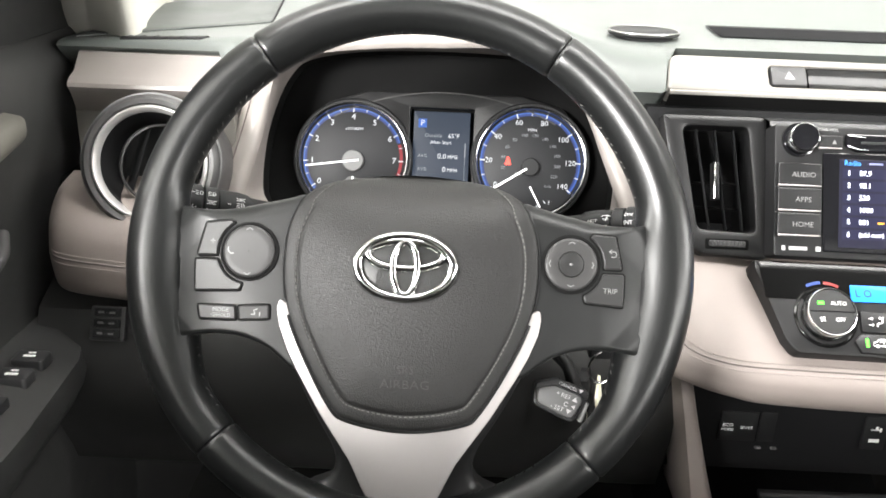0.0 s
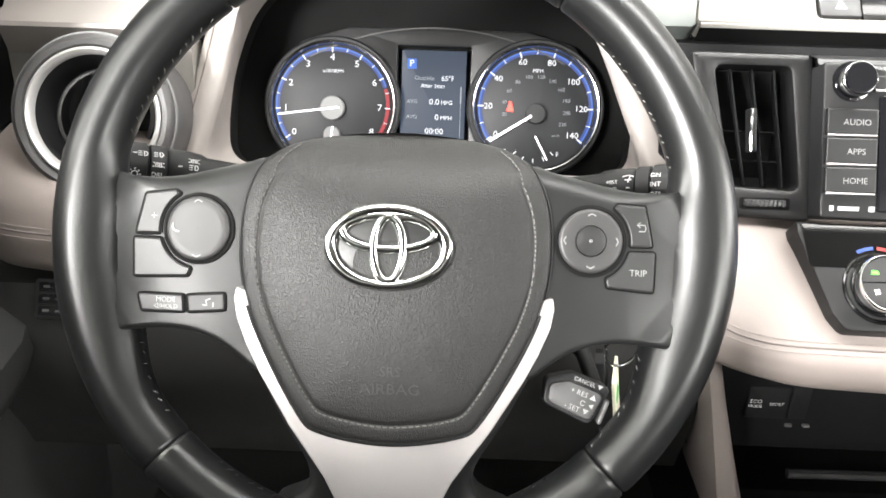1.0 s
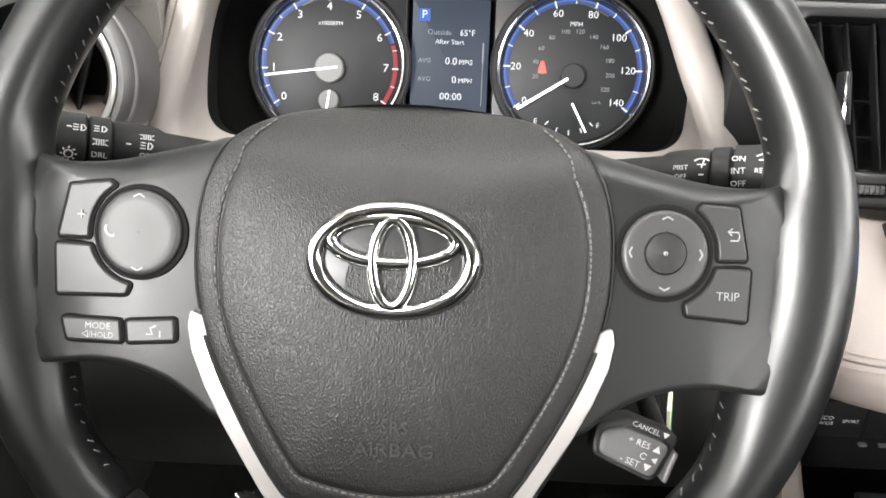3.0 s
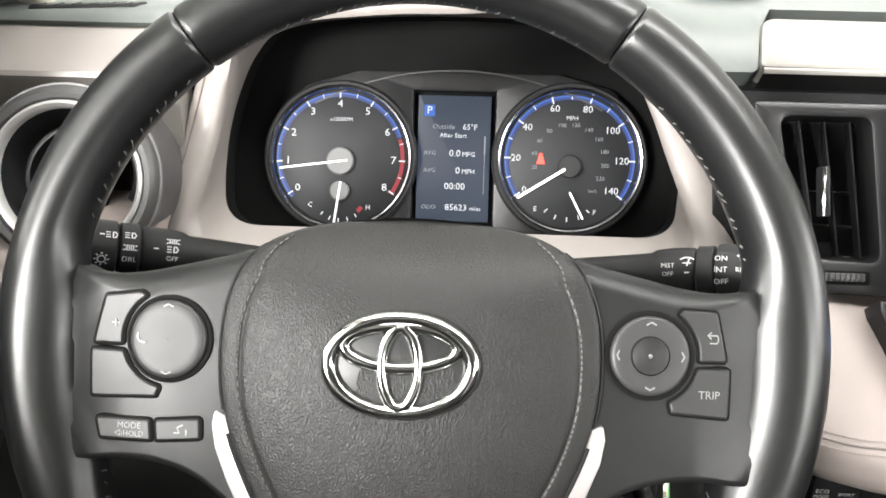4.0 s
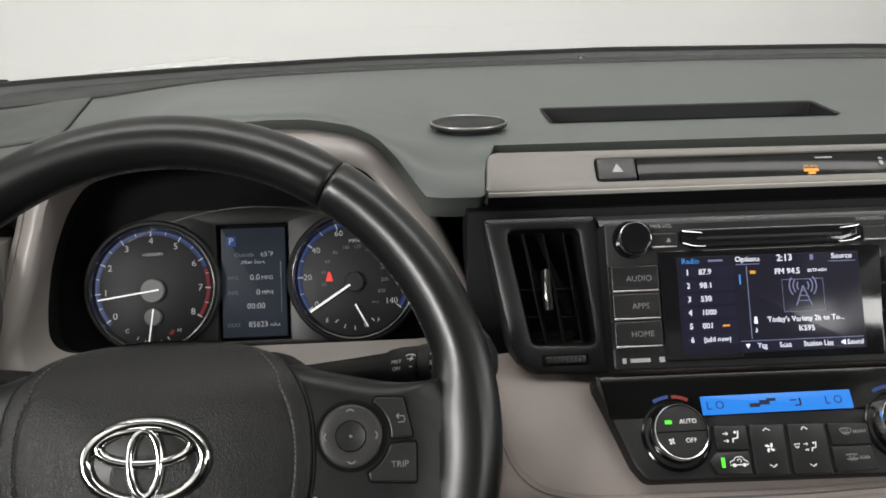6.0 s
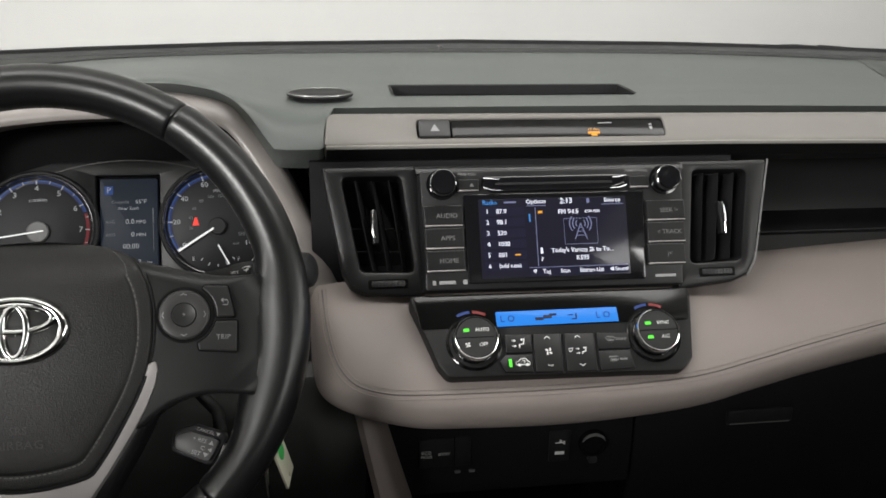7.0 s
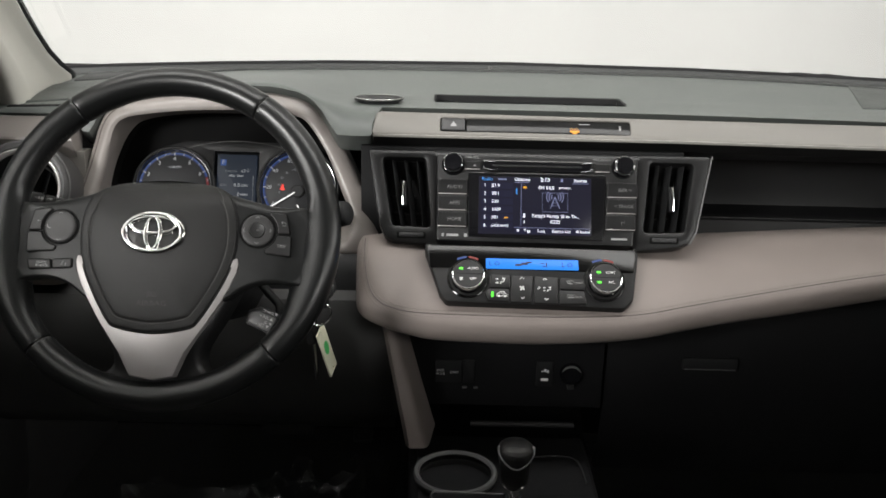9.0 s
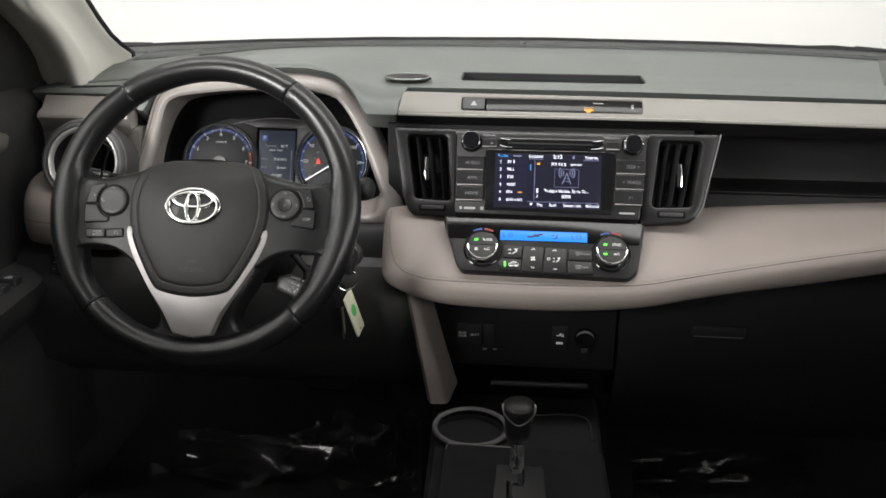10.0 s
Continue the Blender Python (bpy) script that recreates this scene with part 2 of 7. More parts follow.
def loft(rings, closed=True, ends=False, bm=None):
    """Quads between rings of as many points; closed: each ring is a loop."""
    bm = bm or bmesh.new()
    rows = [[bm.verts.new(p) for p in r] for r in rings]
    for a, b in zip(rows, rows[1:]):
        n = len(a)
        for i in range(n if closed else n - 1):
            j = (i + 1) % n
            bm.faces.new((a[i], a[j], b[j], b[i]))
    if ends:
        bm.faces.new(rows[0])
        bm.faces.new(rows[-1])
    return bm


def area(poly):
    return 0.5 * sum(a[0] * b[1] - b[0] * a[1] for a, b in zip(poly, poly[1:] + poly[:1]))


def fillet(points, r, n=5):
    """A polygon with rounded corners; r: one radius or one a corner. Counterclockwise."""
    pts = [Vector(p) for p in points]
    rs = list(r) if isinstance(r, (list, tuple)) else [r] * len(pts)
    if area(points) < 0:
        pts.reverse()
        rs.reverse()
    out = []
    for i, p in enumerate(pts):
        a, b = pts[i - 1] - p, pts[(i + 1) % len(pts)] - p
        la, lb = a.length, b.length
        a, b = a / la, b / lb
        half = math.acos(max(-1, min(1, a.dot(b)))) / 2
        t = min(rs[i] / max(math.tan(half), 1e-4), la * 0.48, lb * 0.48)
        if rs[i] <= 0 or t < 1e-5:
            out.append((p.x, p.y))
            continue
        s, e = p + a * t, p + b * t
        for k in range(n + 1):
            u = k / n
            q = s * (1 - u) ** 2 + p * 2 * u * (1 - u) + e * u ** 2
            out.append((q.x, q.y))
    return out


def inset(poly, d):
    n, out = len(poly), []
    for i in range(n):
        p, a, b = Vector(poly[i]), Vector(poly[i - 1]), Vector(poly[(i + 1) % n])
        e1, e2 = (p - a), (b - p)
        n1 = Vector((-e1.y, e1.x)).normalized() if e1.length > 1e-9 else Vector((0, 0))
        n2 = Vector((-e2.y, e2.x)).normalized() if e2.length > 1e-9 else Vector((0, 0))
        m = n1 + n2
        m = m / max(m.length_squared / 2, 0.3) if m.length > 1e-6 else n1
        out.append((p.x + m.x * d, p.y + m.y * d))
    return out


def ellipse(cx, cy, a, b=None, n=40, start=0.0):
    b = a if b is None else b
    return [(cx + a * math.cos(start + 2 * math.pi * i / n), cy + b * math.sin(start + 2 * math.pi * i / n)) for i in range(n)]


def box2(x0, y0, x1, y1, r=0.0, n=4):
    return fillet([(x0, y0), (x1, y0), (x1, y1), (x0, y1)], r, n) if r else [(x0, y0), (x1, y0), (x1, y1), (x0, y1)]


def prism(poly, z0, z1, bevel=0.0008, holes=(), bm=None):
    """A plate with a rounded upper edge, its outline counterclockwise; holes go through it."""
    bm = bm or bmesh.new()
    poly = list(poly)
    if area(poly) < 0:
        poly.reverse()
    levels = [(0, z0), (0, z1 - bevel), (bevel * 0.3, z1 - bevel * 0.3), (bevel, z1)] if bevel else [(0, z0), (0, z1)]
    rows = [[bm.verts.new((*q, z)) for q in inset(poly, d)] for d, z in levels]
    walls = [rows]
    tops = [rows[-1]]
    for h in holes:
        h = list(h)
        if area(h) > 0:
            h.reverse()
        hr = [[bm.verts.new((*q, z)) for q in inset(h, d)] for d, z in levels]
        walls.append(hr)
        tops.append(hr[-1])
    for w in walls:
        for a, b in zip(w, w[1:]):
            for i in range(len(a)):
                j = (i + 1) % len(a)
                bm.faces.new((a[i], a[j], b[j], b[i]))
    if len(tops) == 1:
        bm.faces.new(tops[0])
    else:
        edges = []
        for ring in tops:
            for i in range(len(ring)):
                e = bm.edges.get((ring[i], ring[(i + 1) % len(ring)])) or bm.edges.new((ring[i], ring[(i + 1) % len(ring)]))
                edges.append(e)
        bmesh.ops.triangle_fill(bm, edges=edges, use_beauty=True, use_dissolve=False)
    return bm


def soft_prism(poly, z0, z1, r, weight, n=6):
    """A plate whose upper edge is rounded by r times weight(inward normal) at each point."""
    bm = bmesh.new()
    poly = list(poly)
    if area(poly) < 0:
        poly.reverse()
    m = len(poly)
    one = inset(poly, 1e-4)
    nrm = [Vector((b[0] - a[0], b[1] - a[1])) * 1e4 for a, b in zip(poly, one)]
    wt = [weight(v, p) for v, p in zip(nrm, poly)]
    wt = [sum(wt[(i + k) % m] for k in range(-4, 5)) / 9 for i in range(m)]
    rows = [[bm.verts.new((*p, z0)) for p in poly]]
    for k in range(n + 1):
        a = math.pi / 2 * k / n
        rows.append([bm.verts.new((p[0] + v.x * r * w * (1 - math.cos(a)), p[1] + v.y * r * w * (1 - math.cos(a)), z1 - r * w * (1 - math.sin(a)))) for p, v, w in zip(poly, nrm, wt)])
    for a, b in zip(rows, rows[1:]):
        for i in range(m):
            j = (i + 1) % m
            bm.faces.new((a[i], a[j], b[j], b[i]))
    bmesh.ops.triangle_fill(bm, edges=[bm.edges.get((rows[-1][i], rows[-1][(i + 1) % m])) for i in range(m)], use_beauty=True)
    return bm


def lathe(profile, n=40, bm=None, at=(0, 0)):
    return loft([[(at[0] + r * math.cos(2 * math.pi * i / n), at[1] + r * math.sin(2 * math.pi * i / n), z) for i in range(n)] for r, z in profile], bm=bm)


def tube(path, r, n=10, closed=False, bm=None, flat=1.0, caps=True):
    """A round bar along a path; r: one radius or one a point."""
    bm = bm or bmesh.new()
    pts = [Vector(p) for p in path]
    rr = list(r) if isinstance(r, (list, tuple)) else [r] * len(pts)
    m = len(pts)
    rings, prev = [], None
    for i in range(m):
        a = pts[i - 1] if (i > 0 or closed) else pts[i]
        b = pts[(i + 1) % m] if (i < m - 1 or closed) else pts[i]
        t = (b - a).normalized()
        if prev is None:
            prev = t.orthogonal().normalized() if abs(t.z) > 0.9 else Vector((0, 0, 1)).cross(t).cross(t).normalized()
        s = (prev - t * prev.dot(t)).normalized()
        prev = s
        q = t.cross(s)
        rings.append([pts[i] + s * (rr[i] * flat * math.cos(2 * math.pi * k / n)) + q * (rr[i] * math.sin(2 * math.pi * k / n)) for k in range(n)])
    if closed:
        rings.append(rings[0])
        bm = loft(rings, bm=bm)
        bmesh.ops.remove_doubles(bm, verts=bm.verts, dist=1e-7)
    else:
        bm = loft(rings, bm=bm, ends=caps)
    return bm


def smooth_path(points, per=6, closed=False):
    """Catmull-Rom through the points (2D or 3D)."""
    pts = [Vector(p) for p in points]
    n, out = len(pts), []
    for i in range(n if closed else n - 1):
        p1, p2 = pts[i], pts[(i + 1) % n]
        p0 = pts[i - 1] if (i > 0 or closed) else p1 * 2 - p2
        p3 = pts[(i + 2) % n] if (i + 2 < n or closed) else p2 * 2 - p1
        for k in range(per):
            t = k / per
            out.append(0.5 * (2 * p1 + (p2 - p0) * t + (2 * p0 - 5 * p1 + 4 * p2 - p3) * t * t + (3 * p1 - p0 - 3 * p2 + p3) * t ** 3))
    if not closed:
        out.append(pts[-1])
    return [tuple(p) for p in out]


def words(text, size, at=(0, 0, 0), turn=0.0, align="CENTER", thick=0.0, squeeze=1.0, bm=None):
    """Letters in Blender's built-in font, flat in the local plane."""
    cu = bpy.data.curves.new("letters", "FONT")
    cu.body, cu.size, cu.align_x, cu.align_y, cu.resolution_u = text, size, align, "CENTER", 2
    cu.extrude = thick
    ob = bpy.data.objects.new("letters", cu)
    me = ob.to_mesh()
    bm = bm or bmesh.new()
    fresh = bmesh.new()
    fresh.from_mesh(me)
    fresh.transform(Matrix.Translation(at) @ Matrix.Rotation(turn, 4, "Z") @ Matrix.Diagonal((squeeze, 1, 1, 1)))
    tmp = bpy.data.meshes.new("tmp")
    fresh.to_mesh(tmp)
    fresh.free()
    bm.from_mesh(tmp)
    bpy.data.meshes.remove(tmp)
    ob.to_mesh_clear()
    bpy.data.objects.remove(ob)
    bpy.data.curves.remove(cu)
    return bm


def bars(boxes, z, bm=None, thick=0.0003):
    """Flat marks: a list of (x0, y0, x1, y1)."""
    bm = bm or bmesh.new()
    for x0, y0, x1, y1 in boxes:
        prism([(x0, y0), (x1, y0), (x1, y1), (x0, y1)], z - thick, z + thick, 0, bm=bm)
    return bm


def stroke(points, width, z, bm=None, closed=False):
    """A flat line of even width through 2D points."""
    bm = bm or bmesh.new()
    pts = [Vector(p) for p in points]
    n = len(pts)
    left, right = [], []
    for i, p in enumerate(pts):
        a = pts[i - 1] if (i > 0 or closed) else p
        b = pts[(i + 1) % n] if (i < n - 1 or closed) else p
        t = (b - a).normalized()
        k = Vector((-t.y, t.x)) * width / 2
        left.append(bm.verts.new((*(p + k), z)))
        right.append(bm.verts.new((*(p - k), z)))
    for i in range(n if closed else n - 1):
        j = (i + 1) % n
        bm.faces.new((left[i], right[i], right[j], left[j]))
    return bm


def arc(cx, cy, r, a0, a1, n=24):
    return [(cx + r * math.cos(radians(a0 + (a1 - a0) * i / n)), cy + r * math.sin(radians(a0 + (a1 - a0) * i / n))) for i in range(n + 1)]


def mix(a, b, t):
    return a + (b - a) * t


def block(x0, y0, z0, x1, y1, z1, r=0.0, bm=None):
    return prism(box2(x0, y0, x1, y1, r), z0, z1, min(r * 0.6, 0.01), bm=bm) if r else slab(x0, y0, z0, x1, y1, z1, bm)


def slab(x0, y0, z0, x1, y1, z1, bm=None):
    bm = bm or bmesh.new()
    v = [bm.verts.new((x, y, z)) for z in (z0, z1) for x, y in ((x0, y0), (x1, y0), (x1, y1), (x0, y1))]
    for f in ((3, 2, 1, 0), (4, 5, 6, 7), (0, 1, 5, 4), (1, 2, 6, 5), (2, 3, 7, 6), (3, 0, 4, 7)):
        bm.faces.new([v[i] for i in f])
    return bm


# ---- the booth and the car's shell ----
def structure(name, bm, mat, label, category, angle=38):
    ob = part(name, bm, mat, None, label, angle)
    return tagged(ob, category=category, kind="structure")


structure("ground", slab(-6, -6, -0.1, 7, 7, 0.0), WHITEWALL, "pale smooth floor of a white photo booth", "floor")
structure("wall_north", slab(-6, 5.0, 0, 7, 5.2, 3.6), NORTHWALL, "plain pale grey booth wall seen through the windshield", "wall")
# south, west, east walls and ceiling are unseen, added to bounce or limit light
structure("wall_south", slab(-6, -6.0, 0, 7, -5.8, 3.6), GREYWALL, "unseen grey wall behind the car, limiting bounced light", "wall")
structure("wall_west", slab(-4.2, -5.8, 0, -4.0, 5.0, 3.6), WHITEWALL, "unseen white wall beside the car, bouncing light", "wall")
structure("wall_east", slab(4.8, -5.8, 0, 5.0, 5.0, 3.6), GREYWALL, "unseen grey wall beside the car, limiting bounced light", "wall")
structure("ceiling", slab(-6, -6, 3.6, 7, 7, 3.7), WHITEWALL, "unseen white ceiling, bouncing light", "ceiling")

structure("floor", slab(-0.44, -2.3, 0.44, 1.28, 1.35, 0.49), CARPET, "black carpeted cabin floor in deep shade", "floor")
structure("firewall", slab(-0.44, 1.23, 0.49, 1.28, 1.27, 1.185), CARPET, "black panel closing the footwell", "panel")
structure("kick_panel_west", slab(-0.43, 0.78, 0.44, -0.352, 1.23, 1.165), CARPET, "black side of the driver's footwell", "panel")
# roof, rear and side panels, added out of view to shape light and reflections
structure("roof", prism(box2(-0.26, -2.25, 1.09, 0.42), 1.60, 1.66, 0), HEADLINER, "unseen pale grey cloth headliner", "roof")
structure("rear_panel", slab(-0.44, -2.34, 0.44, 1.28, -2.3, 1.12), BLACK, "unseen dark rear of the cabin", "panel")
# belt raised towards the rear to keep lamp light off the lower dash
structure("side_panel_east", loft([[(1.17, y, 0.44), (1.17, y, belt), (1.26, y, belt), (1.26, y, 0.44)] for y, belt in ((-2.3, 1.255), (-0.6, 1.253), (-0.25, 1.243), (-0.12, 1.215), (0.0, 1.192), (0.35, 1.17), (1.23, 1.17))], ends=True), BLACK, "dark passenger side door panel", "door panel")
structure("side_panel_west", slab(-0.43, -2.3, 0.44, -0.36, -0.95, 1.25), BLACK, "dark rear door panel", "door panel")
# unseen pillars, added to thin the rear lamps' light on the passenger side
for name, side in (("door_pillar_west", -1), ("door_pillar_east", 1)):
    rows = []
    for z, x, y in ((1.16, 0.80, -0.52), (1.25, 0.79, -0.525), (1.45, 0.735, -0.545), (1.61, 0.69, -0.56)):
        x = 0.415 + side * x
        rows.append([(x, y + 0.065, z), (x - side * 0.045, y + 0.055, z), (x - side * 0.05, y, z), (x - side * 0.045, y - 0.055, z), (x, y - 0.065, z)])
    structure(name, loft(rows, ends=True), PILLAR, "unseen pale grey door pillar behind the front seats", "pillar")
# bonnet outside, below the windshield
hood = bmesh.new()
loft([[(x, y, 1.196 - 0.02 * ((x - 0.415) / 0.8) ** 2 - max(0, y - 1.3) * 0.08 + 0.022 * math.exp(-((x + 0.27) / 0.13) ** 2) * min(1, max(0, y - 1.29) * 6)) for y in (1.29, 1.5, 1.9, 2.2)] for x in [-0.48 + 0.035 * i for i in range(52)]], closed=False, bm=hood)
bonnet = thing("bonnet", pose(0, 0, 0), "white painted bonnet beyond the windshield", "bonnet")
part("panel", hood, CARPAINT, bonnet)

# windshield: black band, glass
GX = [-0.36, -0.25, -0.1, 0.1, 0.415, 0.73, 0.93, 1.08, 1.19]


def base_y(x):
    return 1.225 - 0.10 * abs((x - 0.415) / 0.78) ** 2.6


def base_z(x):
    d = (x - 0.415) / 0.78
    return 1.222 - (0.012 if d > 0 else 0.017) * abs(d) ** (2 if d > 0 else 1.8)


windshield = tagged(new("windshield"), "clear windshield with a black printed lower band", "windshield", kind="structure")
g = loft([[(mix(x, 0.415 + (x - 0.415) * 0.80, t), mix(base_y(x) + 0.02, 0.42, t), mix(base_z(x) - 0.012, 1.60, t) + 0.03 * math.sin(math.pi * t)) for x in GX] for t in [i / 8 for i in range(9)]], closed=False)
pane = part("pane", g, GLASS, windshield)
pane.visible_shadow = False
foot = loft([[(x, base_y(x) + dy, base_z(x) + dz) for x in GX] for dy, dz in ((-0.026, -0.018), (-0.024, -0.006), (-0.021, -0.0005), (-0.0165, 0.0030))], closed=False)
part("foot_trim", foot, REARSTRIP, windshield, "charcoal plastic foot of the windshield")
band = loft([[(x, base_y(x) + dy, base_z(x) + dz) for x in GX] for dy, dz in ((-0.0165, 0.0030), (-0.014, 0.0056), (-0.006, 0.0080), (0.004, 0.005), (0.010, -0.012))], closed=False)
part("lower_band", band, CONSOLE, windshield, "black printed edge")



def wiper(points, label):
    ob = thing("wiper", pose(0, 0, 0), label, "wiper")
    part("blade", tube(points, 0.0035, 6), BLACK, ob, "black rubber blade")
    part("arm", tube([Vector(p) + Vector((0, 0.008, 0.002)) for p in points[len(points) // 2:]], 0.003, 8), BLACK, ob)
    return ob


wiper([(x, base_y(x) + 0.035, base_z(x) + 0.006 * max(0, -0.26 - x) / 0.1 - 0.003) for x in (-0.26, -0.29, -0.32, -0.35, -0.38)], "black windshield wiper parked at the glass foot")
wiper([(x, base_y(x) + 0.040, base_z(x) - 0.001 + 0.005 * max(0, 1 - abs(x - 0.95) / 0.07)) for x in (0.86, 0.90, 0.94, 0.98, 1.05, 1.12)], "black windshield wiper parked at the glass foot")


def ease(t):
    t = min(max(t, 0), 1)
    return t * t * (3 - 2 * t)


# pillars: wide padded cloth covers beside the windshield
def pillar(sign, label):
    """Sections by height: back edge, front edge; a ridge towards the driver, hollow before the glass."""
    table = [(1.14, 0.870, 1.110), (1.17, 0.855, 1.095), (1.186, 0.846, 1.080), (1.203, 0.836, 1.072), (1.22, 0.824, 1.025), (1.244, 0.798, 0.973), (1.27, 0.762, 0.930), (1.30, 0.708, 0.885), (1.40, 0.570, 0.745), (1.50, 0.430, 0.590), (1.60, 0.295, 0.430)]
    rings, edge = [], []
    ahead = 0.03 if sign > 0 else 0.0
    for z, yb, yf in table:
        x = -0.333 + 0.22 * max(0, z - 1.19)
        k = mix(0.78, 0.72, ease((z - 1.18) / 0.06))
        rows = [(x - 0.042, yb + 0.016), (x - 0.016, yb + 0.003), (x, yb - 0.003), (x + 0.028 * k, yb - 0.026 * k), (x + 0.054 * k, yb - 0.042 * k), (x + 0.064 * k, yb - 0.030 * k), (x + 0.058 * k, mix(yb, yf, 0.08)), (x + 0.046 * k, mix(yb, yf, 0.2)), (x + 0.028 * k, mix(yb, yf, 0.45)), (x + 0.015, mix(yb, yf, 0.70)), (x + 0.017, mix(yb, yf, 0.86)), (x + 0.016, yf), (x - 0.02, yf + 0.008)]
        rings.append([((px if sign < 0 else 0.80 - px), py + ahead, z) for px, py in rows])
        edge.append([((px if sign < 0 else 0.80 - px), py + ahead, pz) for px, py, pz in ((x + 0.0150, yf - 0.002, z), (x + 0.0170, yf + 0.004, z + 0.001), (x + 0.0165, yf + 0.016, z + 0.002), (x + 0.010, yf + 0.026, z + 0.002))])
    ob = thing("pillar_trim", pose(0, 0, 0), label, "pillar trim")
    cover = part("cover", loft([smooth_path(r, 3) for r in rings], closed=False), PILLAR, ob, angle=60)
    part("glass_edge", loft(edge[2:], closed=False), GLOSS, cover, "black edge along the glass")
    return ob


pillar(-1, "pale grey cloth covered windshield pillar above the dash")
pillar(1, "pale grey cloth covered windshield pillar, passenger side")


# ---- dashboard ----
CX = 0.008                      # middle of the instruments
ARCH_L = [(0, 1.212), (0.04, 1.211), (0.074, 1.2085), (0.098, 1.206), (0.13, 1.2015), (0.149, 1.196), (0.165, 1.1855), (0.176, 1.167), (0.182, 1.143), (0.192, 1.106), (0.205, 1.064), (0.218, 1.02)]
ARCH_R = [(0, 1.212), (0.03, 1.2135), (0.057, 1.213), (0.071, 1.211), (0.092, 1.207), (0.113, 1.199), (0.127, 1.187), (0.141, 1.1695), (0.156, 1.146), (0.17, 1.12), (0.191, 1.073), (0.208, 1.027), (0.214, 1.0)]


def flat_top(y):
    return lerp_lin([(0.78, 1.1925), (0.85, 1.192), (0.90, 1.1925), (0.96, 1.1955), (1.02, 1.2015), (1.10, 1.2095), (1.20, 1.216)], y)


def lerp_lin(table, x):
    if x <= table[0][0]:
        return table[0][1]
    for (a, va), (b, vb) in zip(table, table[1:]):
        if x <= b:
            return mix(va, vb, (x - a) / (b - a))
    return table[-1][1]


def arch_z(x):
    return lerp_lin(ARCH_R if x > CX else ARCH_L, abs(x - CX))


def surround_y(z):
    return 0.765 + (z - 1.10) * 0.364


def pad_edge(x):
    """The front edge of the upper pad: over the cowl, then over the trim on either side."""
    za = arch_z(x)
    low = 1.158 if x > CX else 1.150
    z = max(za, low) + 0.005
    right = 1.1965 - 0.006 * ease((x - 0.45) / 0.7)
    y = surround_y(max(za, low)) + 0.002
    if x > CX:
        y = mix(y, 0.752, ease((x - 0.10) / 0.08))
        k = ease((x - 0.203) / 0.008)
        return mix(y, 0.7865, k), mix(z, right, k)
    k = ease((-0.187 - x) / 0.008)
    return mix(y, 0.790, k), mix(z, 1.1773, k)


def pad_start(x):
    """Where the pad's top begins behind its front edge."""
    ye = pad_edge(x)[0]
    if x > CX:
        return mix(ye + 0.014, 0.802, ease((x - 0.10) / 0.06) * (1 - ease((x - 0.203) / 0.008)))
    return mix(ye + 0.014, 0.812, ease((-0.155 - x) / 0.03) * (1 - ease((-0.187 - x) / 0.008)))


def pad_top(x, y):
    d = x - CX
    h = 0.031 * (1 - ease((abs(d) - 0.045) / (0.130 if d > 0 else 0.130)))
    k = ease((y - 0.87) / 0.30)
    side = (x - 0.415) / 0.75
    return flat_top(y) + h * (1 - k) - 0.010 * abs(side) ** 3 - (0.004 * side ** 2 * ease((y - 0.95) / 0.25) if side < 0 else 0)


dashboard = thing("dashboard", pose(0, 0, 0), "charcoal soft plastic dashboard with taupe leatherette pads", "dashboard")
xs = sorted(set([round(-0.345 + 0.0065 * i, 4) for i in range(75)] + [0.142, 0.15, 0.158, 0.166, 0.174, 0.182, 0.19, 0.196, 0.2, 0.204, 0.208, 0.215, 0.23, 0.25, 0.27, 0.285, 0.30, 0.33, 0.37, 0.415, 0.46, 0.5, 0.54, 0.56, 0.58, 0.62, 0.68, 0.75, 0.82, 0.9, 0.98, 1.05, 1.1, 1.16]))
YROWS = [0.862, 0.875, 0.888, 0.90, 0.915, 0.93, 0.945, 0.957, 0.97, 0.985, 1.02, 1.06, 1.1, 1.14, 1.18, 1.215]
SLOT = (0.285, 0.56, 0.90, 0.957)
bm = bmesh.new()
cols = []
for x in xs:
    ye, ze = pad_edge(x)
    ys = pad_start(x)
    zt = pad_top(x, ys)
    col = [(ye + 0.030, ze - 0.024), (ye + 0.006, ze - 0.006), (ye, ze), (mix(ye, ys, 0.14), mix(ze, zt, 0.45)), (mix(ye, ys, 0.45), mix(ze, zt, 0.84)), (ys, zt)]
    col += [(mix(ys, 0.862, t), pad_top(x, mix(ys, 0.862, t))) for t in (0.35, 0.7)]
    col += [(y, pad_top(x, y)) for y in YROWS]
    cols.append([bm.verts.new((x, min(y, base_y(x) - 0.02) if y > 1.1 else y, z)) for y, z in col])
for a, b in zip(cols, cols[1:]):
    for i in range(len(a) - 1):
        mid = (a[i].co + b[i].co + a[i + 1].co + b[i + 1].co) / 4
        if SLOT[0] < mid.x < SLOT[1] and SLOT[2] < mid.y < SLOT[3]:
            continue
        bm.faces.new((a[i], a[i + 1], b[i + 1], b[i]))
part("upper_pad", bm, DASH, dashboard, "charcoal soft plastic top", angle=50)

